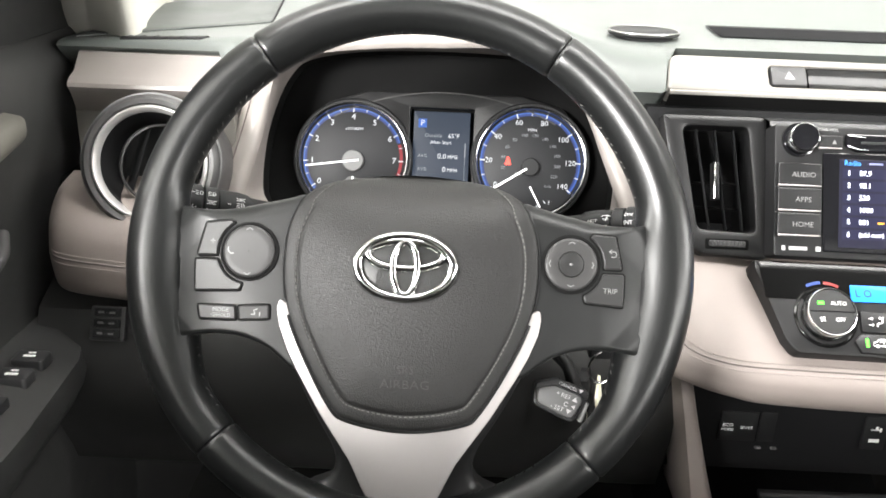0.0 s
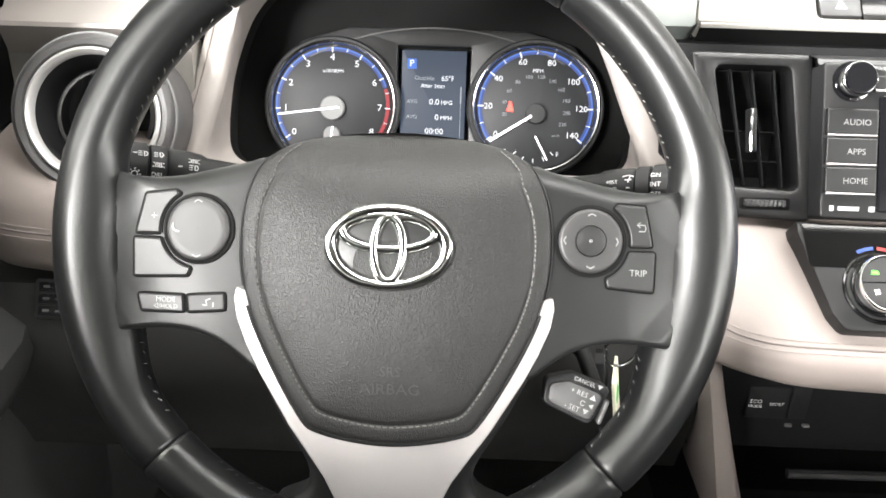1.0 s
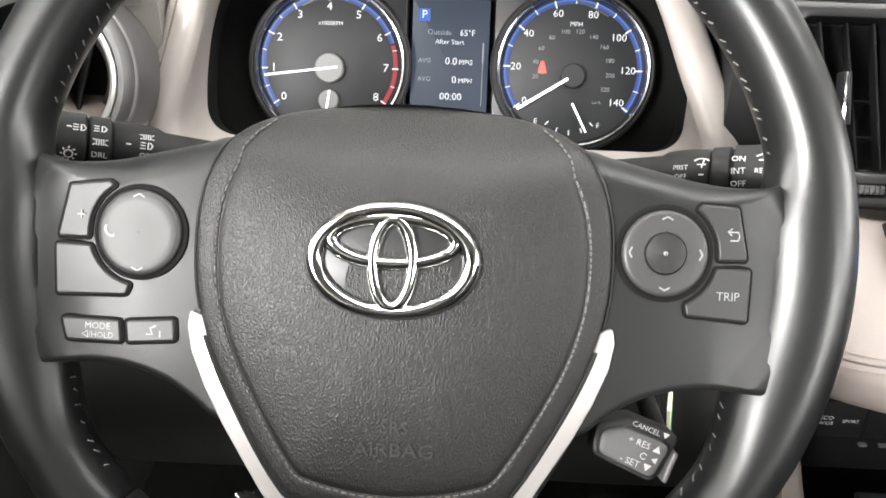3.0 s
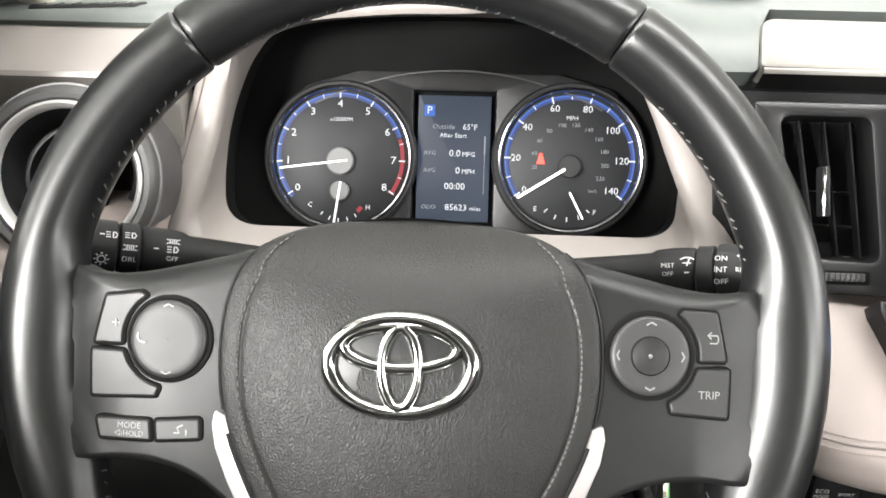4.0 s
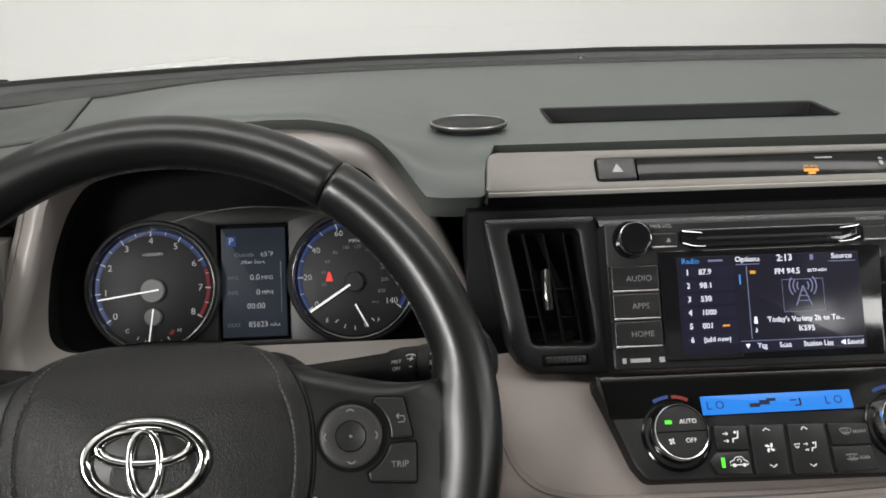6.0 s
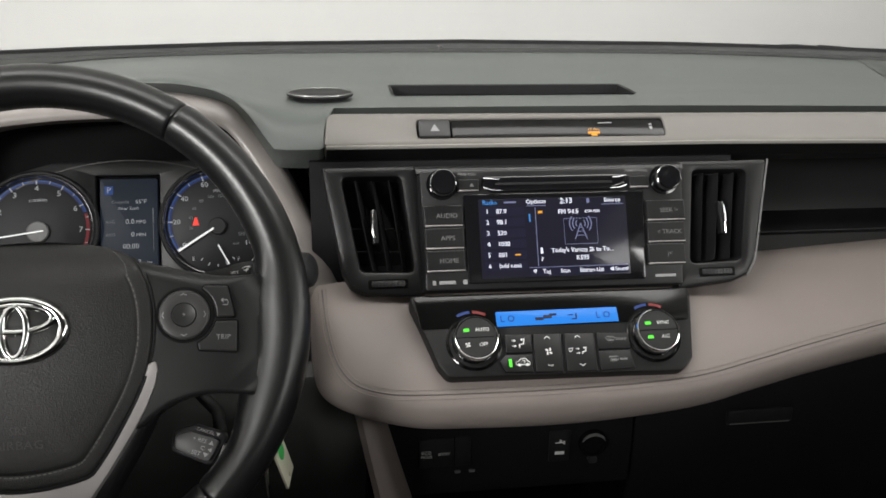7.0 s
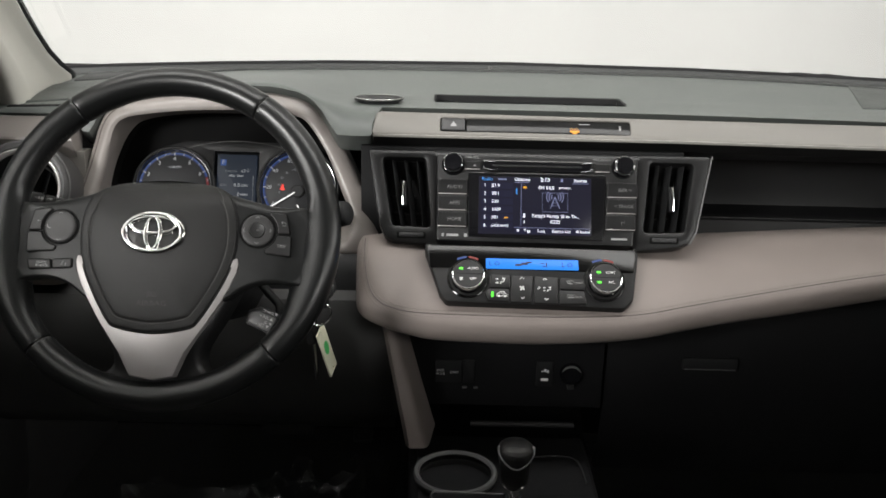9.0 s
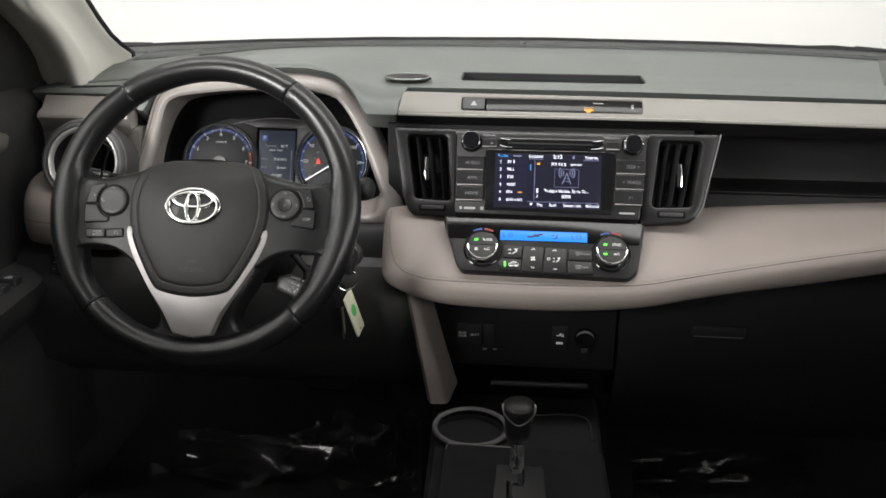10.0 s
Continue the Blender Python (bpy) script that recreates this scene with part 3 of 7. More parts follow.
# windshield outlet: a deep slot with a thin rounded lip
x0, x1, y0, y1 = SLOT
well = bmesh.new()
top = fillet([(x0 - 0.003, y0 - 0.004), (x1 + 0.003, y0 - 0.004), (x1 + 0.003, y1 + 0.003), (x0 - 0.003, y1 + 0.003)], 0.006)
low = inset(top, 0.006)
loft([[(px, py, pad_top(px, py) + 0.0015) for px, py in top], [(px, py, pad_top(px, py) + 0.0005) for px, py in inset(top, 0.003)], [(px, py, 1.15) for px, py in low]], bm=well)
well.faces.new([well.verts.new((px, py, 1.151)) for px, py in low])
outlet = part("windshield_outlet", well, BLACK, dashboard, "black slot in the pad top")


def drape(poly, lift, bevel=0.0015):
    """A thin panel lying on the pad's top."""
    b = bmesh.new()
    if area(poly) < 0:
        poly = poly[::-1]
    levels = [(0, -0.004), (0, lift - bevel), (bevel, lift)]
    rows = [[b.verts.new((px, py, pad_top(px, py) + h)) for px, py in inset(poly, d)] for d, h in levels]
    for r, s in zip(rows, rows[1:]):
        for i in range(len(r)):
            j = (i + 1) % len(r)
            b.faces.new((r[i], r[j], s[j], s[i]))
    edges = [b.edges.get((rows[-1][i], rows[-1][(i + 1) % len(poly)])) for i in range(len(poly))]
    bmesh.ops.triangle_fill(b, edges=edges, use_beauty=True)
    return b


def speaker_panel(a, b, c, d, rise=0.0022, n=14):
    """A finely textured panel over four corners, lying on the pad's top."""
    def at(u, v, lift):
        x, y = mix(mix(a[0], b[0], u), mix(d[0], c[0], u), v), mix(mix(a[1], b[1], u), mix(d[1], c[1], u), v)
        return (x, y, pad_top(x, y) + lift)
    steps = [(0.0, -0.004), (0.0, rise * 0.55), (0.012, rise)] + [(0.012 + 0.976 * i / n, rise) for i in range(1, n)] + [(0.988, rise), (1.0, rise * 0.55), (1.0, -0.004)]
    p = part("speaker_panel", loft([[at(u, v, min(lu, lv)) for u, lu in steps] for v, lv in steps], closed=False), SPEAKER, dashboard, "finely textured charcoal panel")
    if rise > 0.002:
        part("groove", tube([at(1.0, v / 10, 0.0006) for v in range(11)], 0.0014, 8), BLACK, p, "dark joint")
    return p


speaker_panel((-0.335, 0.812), (-0.174, 0.9125), (-0.193, 1.09), (-0.335, 1.003))
speaker_panel((1.14, 0.975), (0.928, 0.945), (0.995, 1.160), (1.125, 1.110), 0.0016)
# darker strip along the windshield's foot
def strip_edge(x):
    return base_y(x) - 0.048 - 0.05 * ease((-0.02 - x) / 0.2)


sx_ = [-0.30 + 0.04 * i for i in range(36)]
rows = [[(x, y, pad_top(x, y) + dz) for y, dz in [(strip_edge(x), -0.002), (strip_edge(x) + 0.001, 0.0022), (strip_edge(x) + 0.004, 0.003)] + [(mix(strip_edge(x) + 0.004, base_y(x) - 0.021, t), 0.003) for t in (0.35, 0.7, 1.0)]] for x in sx_]
part("rear_strip", loft(rows, closed=False), REARSTRIP, dashboard, "darker charcoal strip along the windshield")
# side window outlet: slats in a small frame
grille = part("side_window_outlet", drape(fillet([(-0.290, 0.7985), (-0.214, 0.801), (-0.208, 0.813), (-0.290, 0.807)], 0.002), 0.0016), BLACK, dashboard)
for i in range(6):
    gx = -0.284 + 0.0125 * i
    part("slat", drape([(gx, 0.8005), (gx + 0.002, 0.8005), (gx + 0.004, 0.808), (gx + 0.002, 0.808)], 0.0022, 0.0003), GREY, grille)

# cowl round the instruments
def arch_path():
    return [(CX - d, z) for d, z in smooth_path(ARCH_L, 4)[::-1]] + [(CX + d, z) for d, z in smooth_path(ARCH_R, 4)[1:]]


def even(pts, n):
    """n + 1 points at even steps along a line."""
    pts = [Vector(p) for p in pts]
    acc = [0.0]
    for p, q in zip(pts, pts[1:]):
        acc.append(acc[-1] + (q - p).length)
    out, k = [], 0
    for i in range(n + 1):
        d = acc[-1] * i / n
        while k < len(acc) - 2 and acc[k + 1] < d:
            k += 1
        out.append(pts[k].lerp(pts[k + 1], (d - acc[k]) / max(acc[k + 1] - acc[k], 1e-9)))
    return out


def close_below(upper, zb, rc):
    """An arch from left to right, closed by a level bottom with round corners."""
    a, b = upper[0], upper[-1]

    def corner(p, c, q):
        return [p * (1 - t) ** 2 + c * 2 * t * (1 - t) + q * t * t for t in [k / 9 for k in range(1, 9)]]

    br, bl = Vector((b.x - rc, zb)), Vector((a.x + rc, zb))
    return even(upper, 110) + corner(b, Vector((b.x, zb)), br) + even([br, bl], 24) + corner(bl, Vector((a.x, zb)), a)


def cowl_loop(off, w, zb, rc, crown=1.0):
    pts = arch_path()
    up = []
    for i, (x, z) in enumerate(pts):
        a, b = Vector(pts[max(i - 1, 0)]), Vector(pts[min(i + 1, len(pts) - 1)])
        t = (b - a).normalized()
        o = off * mix(1.0, crown, ease((z - 1.10) / 0.09))
        p = Vector((x + t.y * o, z - t.x * o))
        if p.y > zb + rc:
            up.append(p)
    return [Vector((p.x, max(surround_y(p.y), 0.740) - w * 0.94, p.y + w * 0.34)) for p in close_below(up, zb, rc)]


OPENING = smooth_path([(-0.1735, -0.026), (-0.1735, -0.008), (-0.1705, 0.023), (-0.1620, 0.056), (-0.1510, 0.080), (-0.1330, 0.0965), (-0.08, 0.1065), (0.0, 0.1095), (0.08, 0.1065), (0.1280, 0.0965), (0.1440, 0.081), (0.1530, 0.060), (0.1600, 0.026), (0.1650, -0.006), (0.1640, -0.028)], 5)


def opening_loop(w, grow=0.0):
    """The round-cornered opening before the dials."""
    co, si = math.cos(radians(24)), math.sin(radians(24))
    pts = close_below([Vector(p) for p in OPENING], -0.0505, 0.028)
    return [Vector((0.011 + u * (1 + grow), 0.8135 + v * si - w * co, 1.0725 + v * co + w * si)) for u, v in pts]


def between(a, b, t, sag=0.0):
    """Between two loops, hollowed a little."""
    return [p.lerp(q, t) + Vector((0, sag, 0)) for p, q in zip(a, b)]


crease, hole = cowl_loop(0.0275, -0.0075, 1.0185, 0.030, 0.8), opening_loop(0.006)
cowl = part("cowl", loft([cowl_loop(-0.003, -0.045, 1.000, 0.004), cowl_loop(0.0, -0.015, 1.000, 0.005), cowl_loop(0.0020, -0.0100, 1.001, 0.006), cowl_loop(0.006, -0.0065, 1.002, 0.009), cowl_loop(0.012, -0.0030, 1.005, 0.016), cowl_loop(0.018, -0.0008, 1.008, 0.022), cowl_loop(0.0215, -0.0012, 1.013, 0.025), cowl_loop(0.0245, -0.0032, 1.0165, 0.028), crease]
                          + [between(crease, hole, t) for t in (0.12, 0.35, 0.65, 0.9)] + [hole]), TAUPE, dashboard, "taupe plastic cowl round the instruments", angle=60)
# coloured darker than the other black plastic for the deep shade here
part("visor", loft([hole, opening_loop(0.002, -0.006), opening_loop(-0.012, -0.012)]), GAP, cowl, "black inner visor, darkened for the shade inside")
gap_line = [p + Vector((0, -0.0002, 0)) for p in cowl_loop(0.0085, -0.0046, 1.003, 0.012)][2:34]
part("gap_line", tube(gap_line, 0.0006, 5), SEAM, cowl, "thin joint line")
# lower face of the cowl
rows = []
for k in range(25):
    x = CX - 0.205 + 0.41 * k / 24
    rows.append([(x, 0.750, 1.008), (x, 0.737, 1.0055), (x, 0.729, 0.997), (x, 0.722, 0.985), (x, 0.715, 0.95)])
part("cowl_lower", loft(rows, closed=False), BLACK, cowl, "black panel under the cowl")


# stone coloured strip above the middle panel
def plane_pose(o, lean):
    return pose(*o, 90 - lean, 0, 0)


STRIP_M = plane_pose((0.398, 0.7635, 1.181), 45)
trim_strip = part("trim_strip", prism(fillet([(-0.194, -0.0195), (0.76, -0.0195), (0.76, 0.0175), (-0.190, 0.0175)], [0.004, 0.002, 0.002, 0.010]), -0.02, 0.0, 0.0025, holes=[box2(-0.105, -0.0125, 0.143, 0.0085, 0.004)]), STRIP, dashboard, "stone grey padded strip")
trim_strip.matrix_world = STRIP_M
for v in trim_strip.data.vertices:
    v.co.y -= 0.007 * ease((v.co.x - 0.2) / 0.56)
LIP_X = [-0.192, 0.0, 0.2] + [0.2 + 0.08 * i for i in range(1, 8)]
lip = part("lip", loft([[(x, -0.0195 - 0.007 * (x - 0.2) / 0.56 * (x > 0.2) + a, b) for a, b in ((0, -0.006), (-0.0006, -0.001), (-0.0010, 0.0006), (-0.0020, 0.0010), (-0.0032, -0.0002), (-0.0036, -0.0022))] for x in LIP_X], closed=False), LIP, trim_strip, "pale lower lip")
# shade under the lip, put in as a black strip
part("lip_back", loft([[(x, -0.0195 - 0.007 * (x - 0.2) / 0.56 * (x > 0.2) + a, b) for a, b in ((-0.0034, -0.0018), (-0.0037, -0.0050), (-0.0040, -0.02))] for x in LIP_X], closed=False), GAP, trim_strip, "underside coloured black for the shade below the lip")
window = part("warning_window", prism(box2(-0.071, -0.0135, 0.145, 0.0095), -0.012, -0.0022, 0.001), WINDOW_BLACK, trim_strip, "gloss black indicator window")
part("amber_sign", words("AIR BAG", 0.0032, (0.070, -0.004, -0.0018)), AMBER, window)
part("amber_mark", bars([(0.064, -0.009, 0.076, -0.0065), (0.067, -0.0115, 0.073, -0.0095)], -0.0018), AMBER, window)
for sign_box in ((0.076, 0.003, 0.090, 0.0042), (0.128, -0.005, 0.131, -0.001), (0.128, 0.0005, 0.131, 0.002)):
    part("sign", bars([sign_box], -0.0018), DIMPRINT, window)
hazard = part("hazard_button", prism(box2(-0.1035, -0.0115, -0.073, 0.0075, 0.002), -0.012, 0.0008, 0.0012), GREY, trim_strip, "hazard light button")
part("hazard_triangle", prism([(-0.0925, -0.0055), (-0.0835, -0.0055), (-0.088, 0.0025)], 0.0007, 0.0011, 0), DIMPRINT, hazard)

# dark band under the strip, across the dash
rows = [[(x, 0.80, 1.168), (x, 0.766, 1.157), (x, 0.764, 1.153), (x, 0.772, 1.146), (x, 0.80, 1.135)] for x in (0.205, 0.5, 0.8, 1.16)]
part("under_strip", loft(rows, closed=False), BLACK, dashboard)
part("middle_backing", slab(0.19, 0.755, 0.93, 0.612, 0.80, 1.150), BLACK, dashboard)
# open shelf before the passenger
rows = [[(x, 0.80, 1.150), (x, 0.872, 1.140), (x, 0.885, 1.10), (x, 0.880, 1.055), (x, 0.86, 1.046), (x, 0.805, 1.050), (x, 0.797, 1.054), (x, 0.792, 1.052), (x, 0.789, 1.030)] for x in (0.618, 0.8, 1.0, 1.16)]
part("shelf", loft(rows, closed=False), CONTROL, dashboard, "black open shelf")
# highlight along the shelf's front edge, built as a thin paler tube
part("shelf_highlight", tube([(0.622, 0.7965, 1.0548), (0.75, 0.7965, 1.0548), (0.98, 0.7965, 1.0548)], [0.0012, 0.0010, 0.0004], 6), GREY, dashboard, "thin paler line painting the highlight on the shelf's edge")
part("shelf_end", slab(0.6125, 0.775, 1.03, 0.6175, 0.89, 1.152), BLACK, dashboard)

# taupe lower pad, sewn, wrapping round the middle
PAD = [
    (0.186, [(0.765, 1.02), (0.745, 1.016), (0.73, 0.999), (0.722, 0.979), (0.72, 0.967), (0.722, 0.955), (0.745, 0.947)]),
    (0.192, [(0.745, 1.03), (0.715, 1.021), (0.69, 0.999), (0.676, 0.977), (0.673, 0.962), (0.68, 0.95), (0.725, 0.942)]),
    (0.205, [(0.735, 1.035), (0.697, 1.025), (0.668, 1.002), (0.65, 0.977), (0.647, 0.96), (0.657, 0.946), (0.715, 0.937)]),
    (0.23, [(0.73, 1.04), (0.688, 1.026), (0.655, 1.002), (0.634, 0.977), (0.63, 0.959), (0.641, 0.941), (0.71, 0.932)]),
    (0.262, [(0.732, 1.043), (0.688, 1.025), (0.655, 1.0), (0.63, 0.974), (0.622, 0.956), (0.633, 0.935), (0.71, 0.926)]),
    (0.3, [(0.735, 1.045), (0.69, 1.023), (0.658, 0.998), (0.63, 0.972), (0.619, 0.954), (0.631, 0.93), (0.71, 0.921)]),
    (0.42, [(0.735, 1.045), (0.69, 1.023), (0.658, 0.998), (0.628, 0.972), (0.616, 0.953), (0.629, 0.928), (0.71, 0.919)]),
    (0.53, [(0.735, 1.045), (0.69, 1.023), (0.658, 0.999), (0.63, 0.975), (0.619, 0.958), (0.632, 0.935), (0.71, 0.925)]),
    (0.6, [(0.76, 1.032), (0.706, 1.023), (0.667, 1.004), (0.638, 0.985), (0.627, 0.969), (0.64, 0.946), (0.71, 0.935)]),
    (0.66, [(0.789, 1.034), (0.728, 1.0239), (0.682, 1.0067), (0.65, 0.9923), (0.638, 0.978), (0.65, 0.9544), (0.715, 0.9432)]),
    (0.76, [(0.79, 1.04), (0.738, 1.0307), (0.694, 1.0179), (0.664, 1.0065), (0.652, 0.9926), (0.664, 0.9664), (0.72, 0.9548)]),
    (0.86, [(0.79, 1.046), (0.746, 1.0375), (0.706, 1.0282), (0.679, 1.0179), (0.668, 1.0056), (0.68, 0.979), (0.73, 0.9671)]),
    (1.0, [(0.795, 1.052), (0.753, 1.0455), (0.718, 1.0402), (0.694, 1.0319), (0.684, 1.0216), (0.696, 0.996), (0.74, 0.9841)]),
    (1.16, [(0.8, 1.058), (0.76, 1.0535), (0.73, 1.0492), (0.71, 1.045), (0.7, 1.0366), (0.712, 1.011), (0.75, 1.0001)])]


def resample(table, per):
    rows = []
    for k in range(len(table[0][1])):
        rows.append(smooth_path([(x, *sec[k]) for x, sec in table], per))
    return [list(c) for c in zip(*rows)]


def sewn_pad(name, table, parent, label, per=4):
    secs = [smooth_path(c, 4) for c in resample(table, per)]
    ob = part(name, loft(secs, closed=False), BEIGE, parent, label, angle=60)
    return ob, secs


lower_pad, secs = sewn_pad("lower_pad", PAD, dashboard, "taupe leatherette pad with a double sewn seam")


def pad_normal(secs, i, k):
    a = Vector(secs[min(i + 1, len(secs) - 1)][k]) - Vector(secs[max(i - 1, 0)][k])
    b = Vector(secs[i][min(k + 1, len(secs[i]) - 1)]) - Vector(secs[i][max(k - 1, 0)])
    nrm = a.cross(b).normalized()
    return nrm if nrm.y < 0 else -nrm


def pad_at(secs, u, v):
    """A point and the normal of a pad's skin at fractional rows."""
    i, k = min(int(u), len(secs) - 2), min(int(v), len(secs[0]) - 2)
    a = Vector(secs[i][k]).lerp(Vector(secs[i + 1][k]), u - i)
    b = Vector(secs[i][k + 1]).lerp(Vector(secs[i + 1][k + 1]), u - i)
    return a.lerp(b, v - k), pad_normal(secs, i, k)


def pad_seam(secs, way, parent):
    """A recessed seam with a row of stitches on either side, along (u, v) points of the skin."""
    way = smooth_path(way, 8)
    line = [p + n * -0.0002 for p, n in (pad_at(secs, u, v) for u, v in way)]
    part("seam", tube(line, 0.0009, 6), SEAM, parent, "recessed seam")
    for side in (-1, 1):
        b = bmesh.new()
        run = []
        for i, (u, v) in enumerate(way):
            p, n = pad_at(secs, u, v)
            t = (line[min(i + 1, len(line) - 1)] - line[max(i - 1, 0)]).normalized()
            run.append(p + t.cross(n) * side * 0.0042 + n * 0.0004)
        for p, q in zip(run, run[1:]):
            m = max(1, int((q - p).length / 0.0052))
            for j in range(m):
                s, e = p.lerp(q, (j + 0.12) / m), p.lerp(q, (j + 0.78) / m)
                tube([s, s.lerp(e, 0.5) + Vector((0, -0.0002, 0)), e], 0.00036, 5, bm=b)
        part("stitching", b, PAD_THREAD, parent, kind="stuff")


top_turn = [(6.2, 1.0), (6.6, 4.0), (7.4, 7.0), (9.0, 10.2), (11.5, 12.3), (15.0, 13.0)]
pad_seam(secs, top_turn + [(u, 13.0) for u in range(18, len(secs) - 1, 3)], lower_pad)

# dash end before the driver: taupe trim, plain panel, sewn pad
rows = [[(x, 0.802, 1.1732), (x, 0.794, 1.1735), (x, 0.790, 1.1727), (x, 0.776, 1.158), (x, 0.765, 1.1545), (x, 0.759, 1.1500), (x, 0.758, 1.1465), (x, 0.763, 1.1410), (x, 0.774, 1.118), (x, 0.79, 1.112)] for x in (-0.325, -0.322, -0.30, -0.26, -0.190)]
end_trim = part("end_trim", loft(rows, closed=False), TAUPE, dashboard, "taupe plastic trim with a bright crease", angle=30)
cap = bmesh.new()
cap.faces.new([cap.verts.new((-0.1905, y, z)) for _, y, z in rows[-1]])
part("end_trim_cap", cap, TAUPE, end_trim)
part("end_panel", slab(-0.326, 0.772, 0.97, -0.18, 0.80, 1.13), STRIP, dashboard, "stone grey panel behind the vent")
END = [(-0.334, [(0.770, 1.065), (0.735, 1.058), (0.712, 1.040), (0.704, 1.018), (0.703, 1.002), (0.712, 0.978), (0.75, 0.965)]),
       (-0.316, [(0.760, 1.068), (0.715, 1.060), (0.690, 1.040), (0.682, 1.018), (0.680, 1.002), (0.690, 0.978), (0.74, 0.965)]),
       (-0.27, [(0.755, 1.068), (0.705, 1.060), (0.680, 1.040), (0.672, 1.017), (0.670, 1.001), (0.680, 0.977), (0.74, 0.963)]),
       (-0.196, [(0.755, 1.066), (0.705, 1.058), (0.680, 1.038), (0.672, 1.014), (0.670, 0.998), (0.680, 0.974), (0.74, 0.960)]), (-0.186, [(0.765, 1.060), (0.740, 1.052), (0.725, 1.034), (0.718, 1.012), (0.718, 0.998), (0.724, 0.978), (0.75, 0.966)])]
end_pad, esecs = sewn_pad("end_pad", END, dashboard, "taupe leatherette pad beside the door")
pad_seam(esecs, [(u, 13.0) for u in range(1, len(esecs) - 1, 2)], end_pad)

# black lower parts: knee panel, middle lower face, glovebox
rows = [[(x, 0.745, 0.975), (x, 0.700, 0.955), (x, 0.682, 0.92), (x, 0.690, 0.85), (x, 0.72, 0.78), (x, 0.80, 0.72), (x, 1.0, 0.70)] for x in (-0.35, -0.2, 0.0, 0.15, 0.235)]
knee = part("knee_panel", loft(rows, closed=False), DOOR, dashboard, "black knee panel under the column")
rows = [[(x, 0.735, 0.93), (x, 0.728, 0.905), (x, 0.735, 0.885), (x, 0.737, 0.80), (x, 0.740, 0.79), (x, 0.80, 0.780), (x, 0.88, 0.77), (x, 0.90, 0.72), (x, 0.84, 0.690), (x, 0.74, 0.690), (x, 0.735, 0.66), (x, 0.73, 0.49)] for x in (0.24, 0.3, 0.45, 0.525)]
lower_face = part("lower_face", loft(rows, closed=False), CONSOLE, dashboard, "black panel with switches above a small tray")
part("tray_lip", tube([(0.345, 0.737, 0.7625), (0.49, 0.737, 0.7635)], 0.0045, 8), GREY, lower_face, "charcoal lip of the tray")
glovebox = part("glovebox_lid", loft([[(x, 0.76, 0.955 + 0.04 * (x - 0.53)), (x, 0.742, 0.93 + 0.04 * (x - 0.53)), (x, 0.742, 0.87), (x, 0.746, 0.80), (x, 0.765, 0.72), (x, 0.80, 0.66), (x, 0.95, 0.62)] for x in (0.53, 0.6, 0.8, 1.0, 1.165)], closed=False), CONSOLE, dashboard, "black glovebox lid")
part("latch", prism(fillet([(0.634, 0.851), (0.712, 0.851), (0.712, 0.869), (0.634, 0.869)], 0.004), 0, 0.004, 0.002), BLACK, glovebox, "black latch").matrix_world = Matrix.Translation((0, 0.741, 0)) @ Matrix.Rotation(math.pi / 2, 4, "X")

part("latch_edge", tube([(0.638, 0.7375, 0.8525), (0.708, 0.7375, 0.8525)], 0.0009, 6), PADDLE, glovebox, "bright lower edge of the latch")

# switches low in the middle
LOW_M = pose(0, 0.7365, 0, 90, 0, 0)


def low_switch(name, x0, z0, x1, z1, label, marks):
    s = part(name, prism(box2(x0, z0, x1, z1, 0.002), -0.002, 0.003, 0.001), BLACK, lower_face, label)
    s.matrix_world = LOW_M
    if marks:
        part("marking", marks, PRINT, s)
    return s


low_switch("drive_mode_switch", 0.2935, 0.826, 0.3300, 0.859, "drive mode switch", words("SPORT", 0.0042, (0.3195, 0.8415, 0.0033), bm=words("MODE", 0.0042, (0.3010, 0.8390, 0.0033), bm=words("ECO", 0.0052, (0.3010, 0.8440, 0.0033)))))
low_switch("blank_cover", 0.3315, 0.826, 0.3480, 0.860, "blank cover", None)
# two glints on the panel, put in as small pale blocks
for cx in (0.3345, 0.3500):
    part("glint_block", block(cx - 0.0030, 0.7335, 0.8175, cx + 0.0030, 0.7372, 0.8195, 0.0008), PADDLE, lower_face, "small pale block standing in for a glint")
low_switch("usb_port", 0.433, 0.823, 0.456, 0.860, "socket with a flap", bars([(0.4395, 0.832, 0.4495, 0.8355), (0.4395, 0.8455, 0.4495, 0.8465), (0.4480, 0.844, 0.4500, 0.848), (0.444, 0.8465, 0.4465, 0.8495)], 0.0033))
sock = part("power_socket", lathe([(0.0155, -0.002), (0.0155, 0.005), (0.0145, 0.0065), (0.0125, 0.0065), (0.0115, 0.004), (0.0, 0.004)], 32, at=(0.4810, 0.843)), GLOSS, lower_face, "round power socket cover")
sock.matrix_world = LOW_M
part("rim_arc", tube([(0.4810 + 0.0132 * math.cos(a), 0.843 + 0.0122 * math.sin(a), 0.0072) for a in [0.35 + 2.45 * i / 16 for i in range(17)]], [0.0003 + 0.0015 * math.sin(math.pi * i / 16) for i in range(17)], 8), PADDLE, sock, "satin arc on the cover")
part("tab", prism(box2(0.4765, 0.821, 0.4855, 0.828, 0.002), 0, 0.008, 0.001), GREY, sock)


# ---- steering wheel ----
WHEEL_M = plane_pose((0.001, 0.518, 1.0942), 27.0) @ Matrix.Scale(1.0085, 4)
RR, RIM_X, RIM_Z = 0.1727, -0.003, -0.021     # ring, set deeper than the hub
